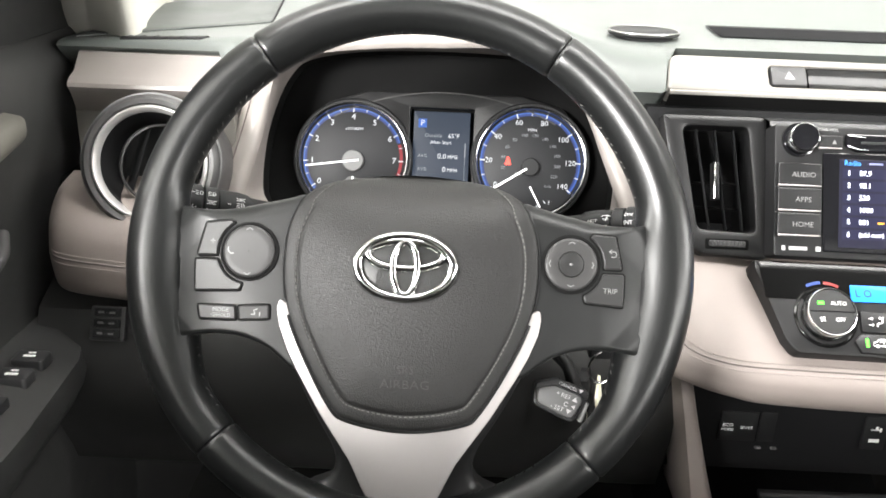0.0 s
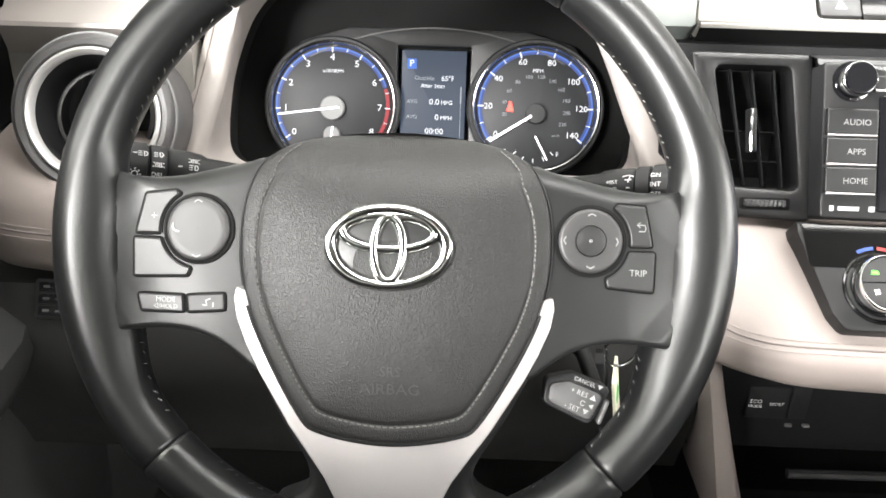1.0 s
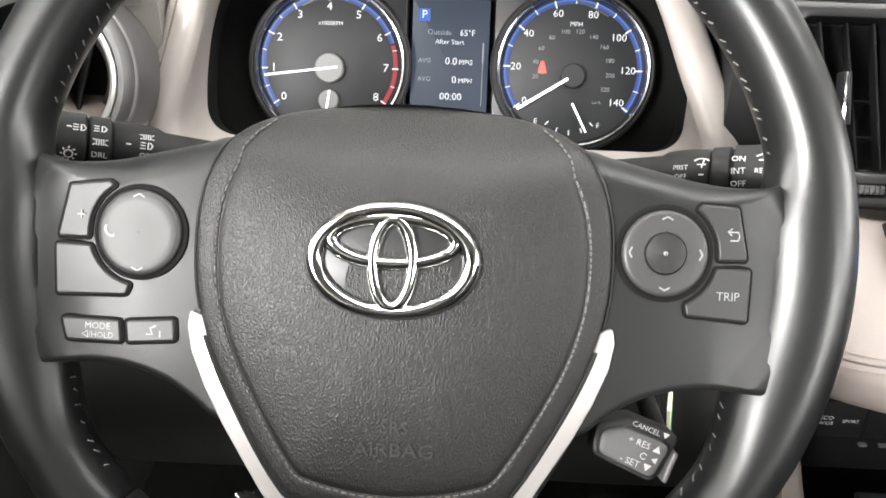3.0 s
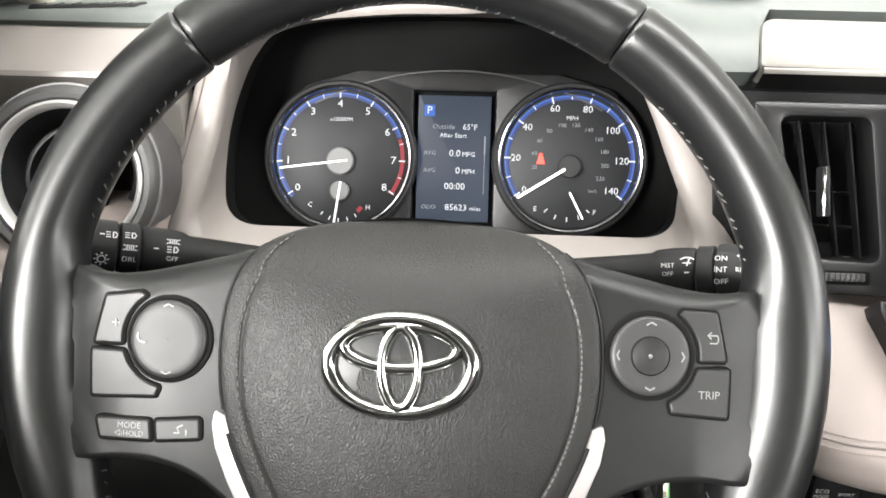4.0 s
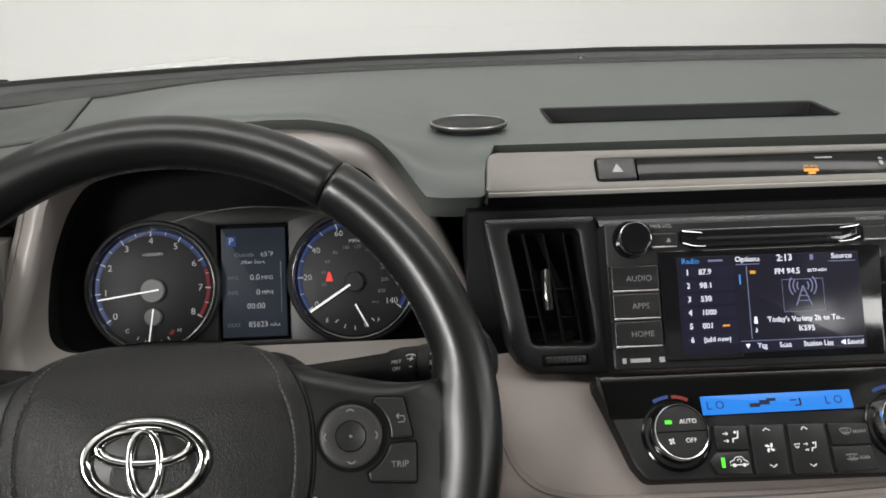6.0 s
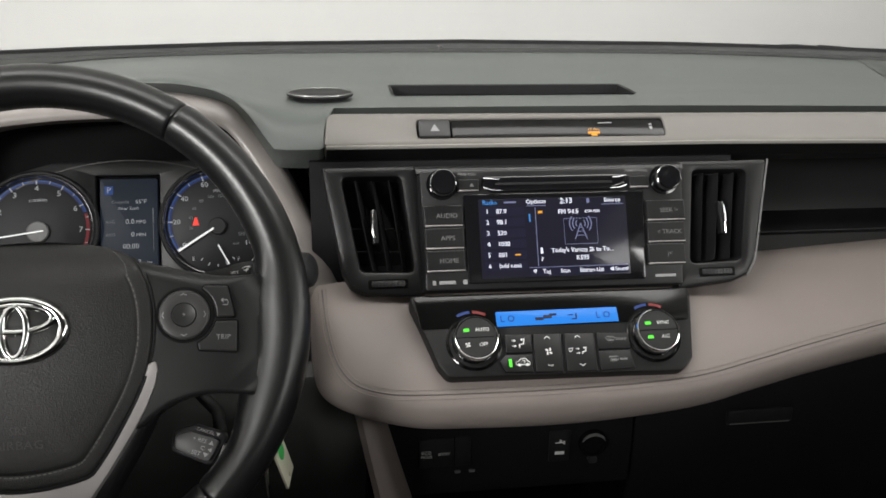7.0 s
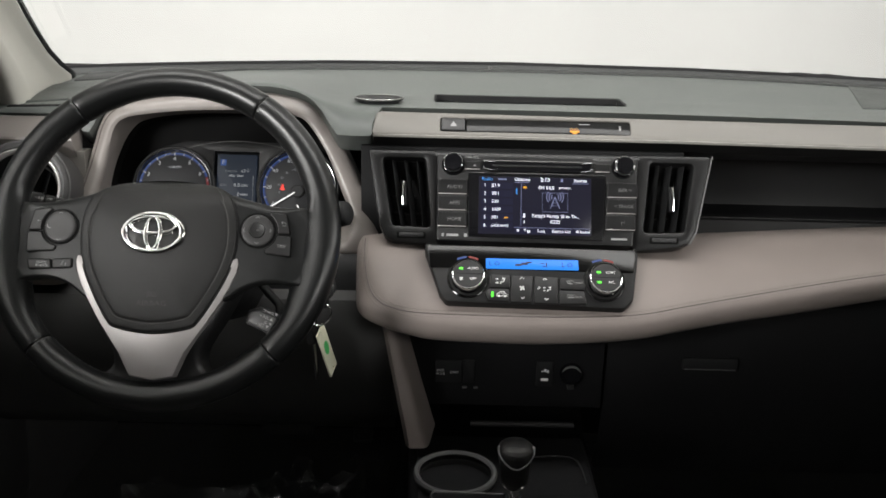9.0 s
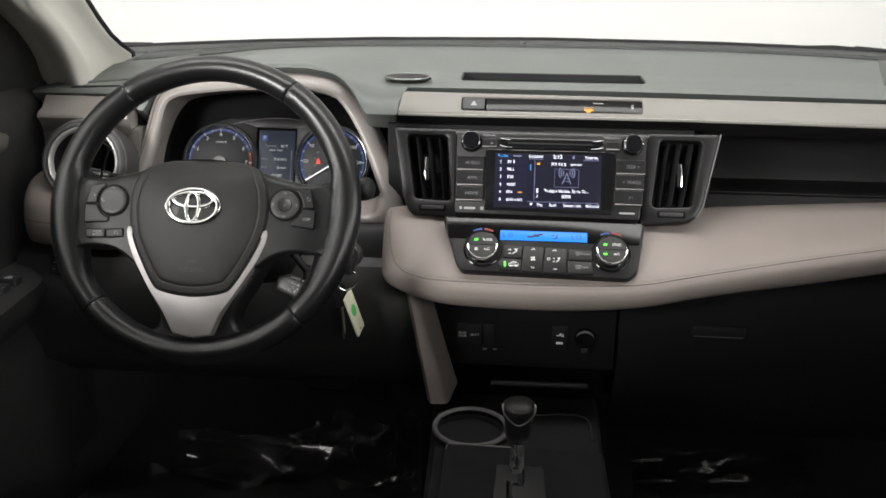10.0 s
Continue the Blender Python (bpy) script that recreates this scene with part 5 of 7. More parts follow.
# ignition key with its tag
keys = thing("key_set", pose(0.152, 0.620, 0.965), "car key on a ring with an ivory plastic tag", "keys")
part("ring", tube([(0.013 * math.cos(a), 0.005 * math.cos(a), 0.0145 * math.sin(a)) for a in [2 * math.pi * i / 28 for i in range(28)]], 0.0011, 6, closed=True), BRIGHT, keys, "steel split ring")
part("ignition_key", block(-0.013, -0.002, 0.008, 0.009, 0.020, 0.030, 0.004), BLACK, keys, "black key head in the lock")
part("lock", lathe([(0.018, -0.02), (0.018, 0.004), (0.016, 0.006), (0.0004, 0.006)], 28), GREY, keys, "ignition lock").matrix_local = pose(-0.004, 0.030, 0.024, 75, 0, 0)
tag = part("tag", prism(fillet([(-0.0125, -0.077), (0.0125, -0.077), (0.0125, -0.005), (-0.0125, -0.005)], 0.002), -0.0011, 0.0011, 0.0005, holes=[ellipse(0, -0.0105, 0.0022, n=14), ellipse(0, -0.0715, 0.0022, n=14)]), TAG, keys, "ivory tag with a green dot")
long_way = (Vector((0.1505, 0.628, 0.941)) - Vector((0.165, 0.657, 0.868))).normalized()
cross_way = Vector((0.24, 0.97, 0))
cross_way = (cross_way - long_way * cross_way.dot(long_way)).normalized()
face_way = cross_way.cross(long_way)
tag.matrix_world = Matrix.Translation(Vector((0.1505, 0.628, 0.941)) + long_way * 0.006) @ Matrix((cross_way, long_way, face_way)).transposed().to_4x4()
part("spare_key", prism(fillet([(-0.009, -0.032), (0.009, -0.032), (0.010, -0.006), (0.004, 0.0), (-0.004, 0.0), (-0.010, -0.006)], 0.003), -0.004, 0.004, 0.0015), BLACK, keys, "black plastic key head").matrix_local = pose(-0.012, 0.012, -0.010, 84, 4, 75)
part("key_blade", prism(fillet([(-0.0035, -0.078), (0.0035, -0.074), (0.0035, -0.030), (-0.0035, -0.030)], 0.001), -0.001, 0.001, 0.0004), CHROME, keys, "steel key blade").matrix_local = pose(-0.012, 0.012, -0.010, 84, 4, 75)
part("sticker", prism(ellipse(0, -0.036, 0.0065, 0.010, 24), 0.0011, 0.0014, 0), TAGGREEN, tag, "green dot")


# ---- instrument cluster ----
G_M = plane_pose((0.011, 0.8150, 1.0720), 22)
cluster = thing("instrument_cluster", G_M, "instrument cluster with two chrome ringed dials and a display", "instrument cluster")
TC, SC, GR = (-0.0878, 0.0030), (0.0848, 0.0055), 0.0530
panel_line = fillet([(-0.185, -0.060), (0.185, -0.060), (0.190, 0.02), (0.165, 0.085), (0.10, 0.115), (-0.10, 0.115), (-0.165, 0.085), (-0.190, 0.02)], 0.02)
# darkened like the visor, for the shade inside the cowl
part("back_panel", prism(panel_line, -0.030, -0.010, 0.001), GAP, cluster, "black cluster back, darkened for the shade inside")
mask = fillet([(-0.100, -0.051), (0.098, -0.051), (0.128, 0.020), (0.118, 0.058), (0.075, 0.0695), (-0.075, 0.0695), (-0.118, 0.056), (-0.128, 0.020)], 0.012)
mask_part = part("mask", prism(mask, -0.012, 0.0005, 0.0015, holes=[fillet([(-0.0335, -0.046), (0.0285, -0.046), (0.0285, 0.055), (-0.0335, 0.055)], 0.001)]), FACEPLATE, cluster, "charcoal mask between the dials")
part("hood_edge", stroke(arc(0, -0.16, 0.230, 62, 118, 30), 0.0012, 0.0018), BUTTON, mask_part)


def dial(c, name, label):
    d = part(name, prism(ellipse(*c, GR - 0.0015, n=56), -0.012, 0.0010, 0.0002), FACE, cluster, label)
    part("ring", lathe([(GR - 0.0025, 0.000), (GR - 0.0020, 0.0042), (GR - 0.0008, 0.0066), (GR + 0.0004, 0.0070), (GR + 0.0012, 0.0060), (GR + 0.0014, 0.004)], 72, at=c), DIALCHROME, d, "chrome ring")
    part("shroud", lathe([(GR + 0.0013, 0.0042), (GR + 0.0035, 0.0045), (GR + 0.0050, 0.0030), (GR + 0.0056, -0.002)], 72, at=c), BLACK, d, "black shroud")
    return d


def polar(c, r, a):
    return (c[0] + r * math.cos(radians(a)), c[1] + r * math.sin(radians(a)))


def ticks(c, angles, r0, r1, w, z=0.0016, bm=None):
    bm = bm or bmesh.new()
    for a in angles:
        stroke([polar(c, r0, a), polar(c, r1, a)], w, z, bm=bm)
    return bm


Z = 0.0014
tach = dial(TC, "tachometer", "tachometer with blue scale and red zone")
part("blue_scale", stroke(arc(*TC, 0.0470, 216.3 + 4, 216.3 - 31.2 * 6.3, 60), 0.0034, Z), BLUE_DIM, tach)
part("blue_edge", stroke(arc(*TC, 0.0480, 216.3 + 4, 216.3 - 31.2 * 6.3, 60), 0.0013, Z + 0.0001), BLUE_LIT, tach)
part("red_zone", stroke(arc(*TC, 0.0470, 216.3 - 31.2 * 6.35, 216.3 - 31.2 * 8.05, 24), 0.0030, Z), RED_LIT, tach)
b = ticks(TC, [216.3 - 31.2 * k for k in range(9)], 0.0445, 0.0490, 0.0010)
ticks(TC, [216.3 - 31.2 * (k + 0.5) for k in range(8)], 0.0462, 0.0490, 0.0006, bm=b)
part("tick_marks", b, WHITE_LIT, tach, kind="stuff")
for k in range(9):
    part("numeral", words(str(k), 0.0078, (*polar(TC, 0.0402, 216.3 - 31.2 * k), Z), squeeze=1.1), WHITE_LIT, tach)
part("unit", words("x1000RPM", 0.0040, (TC[0], TC[1] + 0.0285, Z)), WHITE_LIT, tach)
TP = (TC[0], TC[1] - 0.0030)


def needle(c, a, r, back_, owner, w=0.0014, z=0.0062):
    p0, p1 = polar(c, -back_, a), polar(c, r, a)
    part("needle", stroke([p0, polar(c, r * 0.5, a), p1], w, z), NEEDLE, owner, "white needle")


part("hub", lathe([(0.0105, 0.001), (0.0105, 0.0045), (0.0095, 0.0055), (0.0003, 0.0055)], 28, at=TP), HUB, tach, "silver hub")
needle(TP, 188.0, 0.046, 0.006, tach)
tp2 = (TC[0], TC[1] - 0.0255)
part("hub", lathe([(0.0075, 0.001), (0.0075, 0.004), (0.0067, 0.005), (0.0003, 0.005)], 24, at=tp2), HUB, tach, "small silver hub")
needle(tp2, 262, 0.024, 0.007, tach, 0.0014)
part("letter", words("H", 0.0052, (TC[0] + 0.0215, TC[1] - 0.0375, Z)), WHITE_LIT, tach)
part("letter", words("C", 0.0052, (TC[0] - 0.0225, TC[1] - 0.0365, Z)), WHITE_LIT, tach)
part("red_mark", stroke([polar(tp2, 0.0205, 312), polar(tp2, 0.0205, 325)], 0.003, Z), RED_LIT, tach)
part("tick_marks", ticks(tp2, [232, 250, 268, 286, 304], 0.0205, 0.0235, 0.0008), WHITE_LIT, tach, kind="stuff")

speed = dial(SC, "speedometer", "speedometer with blue scale reading zero")
A0, AS = 214.4, 35.6 / 20
part("blue_scale", stroke(arc(*SC, 0.0470, A0 + 2, A0 - AS * 141, 70), 0.0034, Z), BLUE_DIM, speed)
part("blue_edge", stroke(arc(*SC, 0.0480, A0 + 2, A0 - AS * 141, 70), 0.0013, Z + 0.0001), BLUE_LIT, speed)
b = ticks(SC, [A0 - AS * k for k in range(0, 141, 20)], 0.0440, 0.0490, 0.0011)
ticks(SC, [A0 - AS * k for k in range(10, 140, 20)], 0.0455, 0.0490, 0.0007, bm=b)
part("tick_marks", b, WHITE_LIT, speed, kind="stuff")
for k in range(0, 141, 20):
    part("numeral", words(str(k), 0.0072, (*polar(SC, 0.0402 if k < 100 else 0.0388, A0 - AS * k), Z), squeeze=1.05), WHITE_LIT, speed)
for k in range(20, 221, 20):
    part("small_numeral", words(str(k), 0.0044, (*polar(SC, 0.0268, A0 - AS * k * 0.6214), Z)), DIM_LIT, speed)
part("unit", words("MPH", 0.0045, (SC[0] + 0.001, SC[1] + 0.0315, Z)), WHITE_LIT, speed)
part("unit", words("km/h", 0.0032, (SC[0] + 0.018, SC[1] - 0.0225, Z)), DIM_LIT, speed)
SP = (SC[0], SC[1] - 0.0045)
part("hub", lathe([(0.0088, 0.001), (0.0088, 0.005), (0.0078, 0.006), (0.0003, 0.006)], 28, at=SP), BLACK, speed, "black hub")
needle(SP, 212.5, 0.0455, -0.004, speed, 0.0020, 0.0065)
fp = (SC[0] - 0.0005, SC[1] - 0.022)
needle(fp, 298, 0.0245, -0.002, speed, 0.0014)
part("letter", words("F", 0.0052, (SC[0] + 0.020, SC[1] - 0.0385, Z)), WHITE_LIT, speed)
part("letter", words("E", 0.0052, (SC[0] - 0.0245, SC[1] - 0.0370, Z)), WHITE_LIT, speed)
part("tick_marks", ticks(fp, [225, 247, 270, 293, 315], 0.0205, 0.0240, 0.0008), WHITE_LIT, speed, kind="stuff")
wl = (SC[0] - 0.0215, SC[1] + 0.0005)
b = prism(ellipse(wl[0], wl[1] + 0.0034, 0.0013, n=12), Z - 0.0002, Z + 0.0002, 0)
prism([(wl[0] - 0.0030, wl[1] - 0.0035), (wl[0] + 0.0030, wl[1] - 0.0035), (wl[0] + 0.0016, wl[1] + 0.0022), (wl[0] - 0.0016, wl[1] + 0.0022)], Z - 0.0002, Z + 0.0002, 0, bm=b)
part("belt_warning_lamp", b, RED_LAMP, speed, "red belt warning lamp")

# display between the dials
disp = part("display", prism(box2(-0.030, -0.043, 0.025, 0.052, 0.001), -0.010, -0.003, 0.0003), MFD, cluster, "upright trip display")
z = -0.0027
for text, size, u, v in (("65°F", 0.0053, 0.0095, 0.0285), ("After Start", 0.0042, -0.0030, 0.0220), ("0.0", 0.0064, -0.0015, 0.0085), ("MPG", 0.0044, 0.0090, 0.0080), ("0", 0.0064, 0.0010, -0.0045), ("MPH", 0.0044, 0.0090, -0.0050), ("00:00", 0.0064, -0.0010, -0.0165), ("85623", 0.0060, 0.0005, -0.0325), ("miles", 0.0038, 0.0150, -0.0330), ("P", 0.0072, -0.0215, 0.0405)):
    part("display_text", words(text, size * 1.13, (u, v, z)), WHITE_LIT, disp)
for text, size, u, v in (("Outside", 0.0048, -0.0105, 0.0285), ("AVG", 0.0042, -0.0205, 0.0085), ("AVG", 0.0042, -0.0205, -0.0045), ("ODO", 0.0042, -0.0205, -0.0325)):
    part("display_text", words(text, size * 1.1, (u, v, z)), DIM_LIT, disp)
part("scroll_bar", bars([(0.0205, 0.008, 0.0215, 0.022), (0.0208, -0.022, 0.0212, 0.008)], z, thick=0.0001), DIM_LIT, disp)
part("gear_box", bars([(-0.0255, 0.0362, -0.0175, 0.0448)], z - 0.0002, thick=0.0001), BLUE_LIT, disp)


# ---- middle of the dash: radio, vents, climate control ----
C_M = plane_pose((0.4175, 0.6930, 1.0902), 25)
radio = thing("car_radio", C_M, "car radio with a lit touch screen between two knobs", "radio")
face = fillet([(-0.1265, -0.0475), (0.1190, -0.0500), (0.1275, 0.0635), (-0.1275, 0.0635)], 0.003)
part("faceplate", prism(face, -0.05, 0.0, 0.002), FACEPLATE, radio, "charcoal faceplate")
bez = fillet([(-0.0870, -0.0425), (0.0820, -0.0440), (0.0860, 0.0405), (-0.0880, 0.0405)], 0.003)
bezel = part("bezel", prism(bez, -0.002, 0.0022, 0.0012), GLOSS, radio, "gloss black screen bezel")
SX0, SX1, SY0, SY1 = -0.0745, 0.0670, -0.0385, 0.0350
display = part("touch_screen", prism(box2(SX0, SY0, SX1, SY1, 0.001), 0.0015, 0.0027, 0.0002), SCREEN, bezel, "lit navy radio display")
z = 0.0030


def sx(u):
    return mix(SX0, SX1, u)


def sy(v):
    return mix(SY1, SY0, v)


def screen_words(text, size, u, v, align="CENTER", squeeze=1.0):
    part("display_text", words(text, size, (sx(u), sy(v), z), align=align, squeeze=squeeze), SCREEN_WHITE, display)


for i, t in enumerate(("87.9", "98.1", "530", "1000", "001", "(add new)")):
    v = 0.16 + i * 0.138
    part("list_field", bars([(sx(0.02), sy(v + 0.055), sx(0.305), sy(v - 0.055))], z - 0.0002, thick=0.0001), SCREEN_ROW, display)
    screen_words(str(i + 1), 0.0058, 0.045, v, "LEFT")
    screen_words(t, 0.0058 if i < 5 else 0.0052, 0.115, v, "LEFT")
for t, size, u, v in (("Options", 0.0058, 0.385, 0.045), ("2:13", 0.0072, 0.590, 0.045), ("Source", 0.0058, 0.905, 0.045), ("FM 94.5", 0.0062, 0.600, 0.185), ("KSTP-HD1", 0.0034, 0.765, 0.185), ("KS95", 0.0060, 0.680, 0.775)):
    screen_words(t, size, u, v)
screen_words("Today's Variety 2k to To...", 0.0058, 0.680, 0.675, squeeze=0.95)
for t, u in (("Tag", 0.430), ("Scan", 0.555), ("Station List", 0.735), ("Sound", 0.938)):
    screen_words(t, 0.0054, u, 0.935, squeeze=0.95)
for t, size, u, v in (("\u25bc", 0.0040, 0.352, 0.935), ("\u25c4", 0.0044, 0.872, 0.935), ("\u266a", 0.0060, 0.405, 0.775)):
    screen_words(t, size, u, v)
part("source_symbol", prism([(sx(0.395), sy(0.705)), (sx(0.415), sy(0.705)), (sx(0.411), sy(0.670)), (sx(0.399), sy(0.670))], z - 0.0001, z + 0.0001, 0, bm=prism(ellipse(sx(0.405), sy(0.652), 0.0011, n=10), z - 0.0001, z + 0.0001, 0)), SCREEN_WHITE, display)
part("phone_symbol", bars([(sx(0.730), sy(0.075), sx(0.748), sy(0.020))], z, thick=0.0001), SCREEN_GREY, display)
part("display_text", words("Radio", 0.0060, (sx(0.075), sy(0.045), z)), SCREEN_BLUE, display)
part("scroll_bar", bars([(sx(0.333), sy(0.30), sx(0.341), sy(0.20))], z, thick=0.0001), SCREEN_BLUE, display)
for rule in ((0.32, 0.10, 0.45, 0.092), (0.83, 0.10, 0.98, 0.092), (0.315, 0.885, 0.985, 0.878), (0.375, 0.86, 0.379, 0.12), (0.17, 0.055, 0.25, 0.035)):
    part("rule", bars([(sx(rule[0]), sy(rule[1]), sx(rule[2]), sy(rule[3]))], z, thick=0.0001), SCREEN_GREY, display)
part("picture_frame", stroke([(sx(0.565), sy(0.27)), (sx(0.790), sy(0.27)), (sx(0.790), sy(0.60)), (sx(0.565), sy(0.60))], 0.0005, z, closed=True), SCREEN_GREY, display)
part("footer_field", bars([(sx(0.32), sy(0.985), sx(0.985), sy(0.89))], z - 0.0002, thick=0.0001), SCREEN_ROW, display)
mx, my = sx(0.678), sy(0.42)
b = bmesh.new()
stroke([(mx - 0.006, my - 0.009), (mx, my + 0.006)], 0.0009, z, bm=b)
stroke([(mx + 0.006, my - 0.009), (mx, my + 0.006)], 0.0009, z, bm=b)
for f in (0.25, 0.5, 0.75):
    stroke([(mx - 0.006 * (1 - f), my - 0.009 + 0.015 * f), (mx + 0.006 * (1 - f), my - 0.009 + 0.015 * f)], 0.0006, z, bm=b)
for r in (0.0045, 0.0075, 0.0105):
    stroke(arc(mx, my + 0.006, r, -40, 40, 8), 0.0010, z, bm=b)
    stroke(arc(mx, my + 0.006, r, 140, 220, 8), 0.0010, z, bm=b)
part("mast_symbol", b, SCREEN_GREY, display)
part("amber_mark", bars([(sx(0.225), sy(0.722), sx(0.262), sy(0.705))], z, thick=0.0001), AMBER, display)
part("amber_mark", bars([(sx(0.395), sy(0.195), sx(0.425), sy(0.165))], z, thick=0.0001), AMBER, display)

# disc slot in a chrome ended tray
slot = part("disc_slot", prism(fillet([(-0.061, 0.0415), (0.052, 0.0415), (0.068, 0.0465), (0.068, 0.0565), (-0.070, 0.0565), (-0.070, 0.0465)], 0.003), -0.001, 0.0040, 0.0018), GLOSS, radio, "gloss black disc slot")
part("slot_gap", prism(box2(-0.058, 0.0478, 0.055, 0.0500, 0.0008), 0.003, 0.0044, 0.0002), BLACK, slot)
for s in (-1, 1):
    part("bright_end", tube([(s * 0.0690, 0.0545, 0.0040), (s * 0.062, 0.0535, 0.0050), (s * 0.054, 0.0530, 0.0046)], [0.0010, 0.0009, 0.0004], 8), DIALCHROME, slot)
    part("bright_end", tube([(s * 0.0690, 0.0455, 0.0040), (s * 0.062, 0.0430, 0.0050), (s * 0.052, 0.0425, 0.0046)], [0.0010, 0.0009, 0.0004], 8), DIALCHROME, slot)


def radio_key(x0, y0, x1, y1, text, size, owner=radio, mat=RADIOTEXT, label=""):
    k = part("radio_key", prism(box2(x0, y0 + 0.0012, x1, y1, 0.0014, 3), -0.001, 0.0048, 0.0010), VENTFRAME, owner, label, angle=15)
    part("key_gap", prism(box2(x0 - 0.0008, y0 - 0.0006, x1 + 0.0008, y1 + 0.0006, 0.001, 2), -0.001, 0.0004, 0), BLACK, k)
    if text:
        part("marking", words(text, size, ((x0 + x1) / 2 + 0.003, (y0 + y1) / 2, 0.0050)), mat, k)
    part("lower_edge", tube([(x0 + 0.0006, y0 + 0.0008, 0.0044), (x0 + 0.009, y0 + 0.0009, 0.0044), (x1 - 0.0006, y0 + 0.0009, 0.0044)], [0.0010, 0.0007, 0.0005], 6), SILVER, k, "bright lower edge")
    return k


for i, (l, r) in enumerate((("AUDIO", "SEEK >"), ("APPS", "< TRACK"), ("HOME", "|<"))):
    y1_ = 0.0300 - 0.0207 * i
    radio_key(-0.1255, y1_ - 0.0196, -0.0895, y1_, l, 0.0062)
    radio_key(0.0865 - 0.001 * i, y1_ - 0.0196, 0.1245 - 0.0015 * i, y1_, r, 0.0060)
for mark_box in ((-0.120, -0.0425, -0.117, -0.0385), (-0.114, -0.0420, -0.099, -0.0390), (-0.092, -0.0425, -0.088, -0.0385), (-0.086, -0.0415, -0.070, -0.0395), (0.092, -0.0425, 0.112, -0.0400)):
    part("marking", bars([mark_box], 0.0003), DIMPRINT, radio)
part("marking", words("PWR·VOL", 0.0040, (-0.0835, 0.0595, 0.0003)), DIMPRINT, radio)
part("marking", words("TUNE·SCROLL", 0.0036, (0.0805, 0.0600, 0.0003)), DIMPRINT, radio)
radio_key(-0.0930, 0.0425, -0.0730, 0.0540, "\u25b2", 0.0045, label="eject button")
radio_key(0.0715, 0.0425, 0.0905, 0.0540, "", 0.004)


def round_knob(owner, c, r, h, mat=GLOSS, z0=0.0):
    prof = [(r + 0.0025, z0 - 0.001), (r + 0.0022, z0 + 0.0012), (r * 1.0, z0 + 0.0016), (r * 1.0, z0 + h * 0.55)]
    k = part("knob", lathe([(r * 0.97, z0 + h * 0.86), (r * 0.90, z0 + h * 0.97), (r * 0.82, z0 + h * 0.985), (r * 0.5, z0 + h * 0.95), (0.0003, z0 + h * 0.93)], 40, at=c), mat, owner, "dished knob")
    part("skirt", lathe(prof , 40, at=c), GLOSS, k)
    part("bright_rim", lathe([(r * 1.0, z0 + h * 0.55), (r * 1.03, z0 + h * 0.62), (r * 1.02, z0 + h * 0.78), (r * 0.985, z0 + h * 0.86), (r * 0.965, z0 + h * 0.87)], 40, at=c), BRIGHT, k, "bright rim")
    return k


round_knob(radio, (-0.1075, 0.0500), 0.0120, 0.016)
round_knob(radio, (0.1075, 0.0505), 0.0120, 0.016)


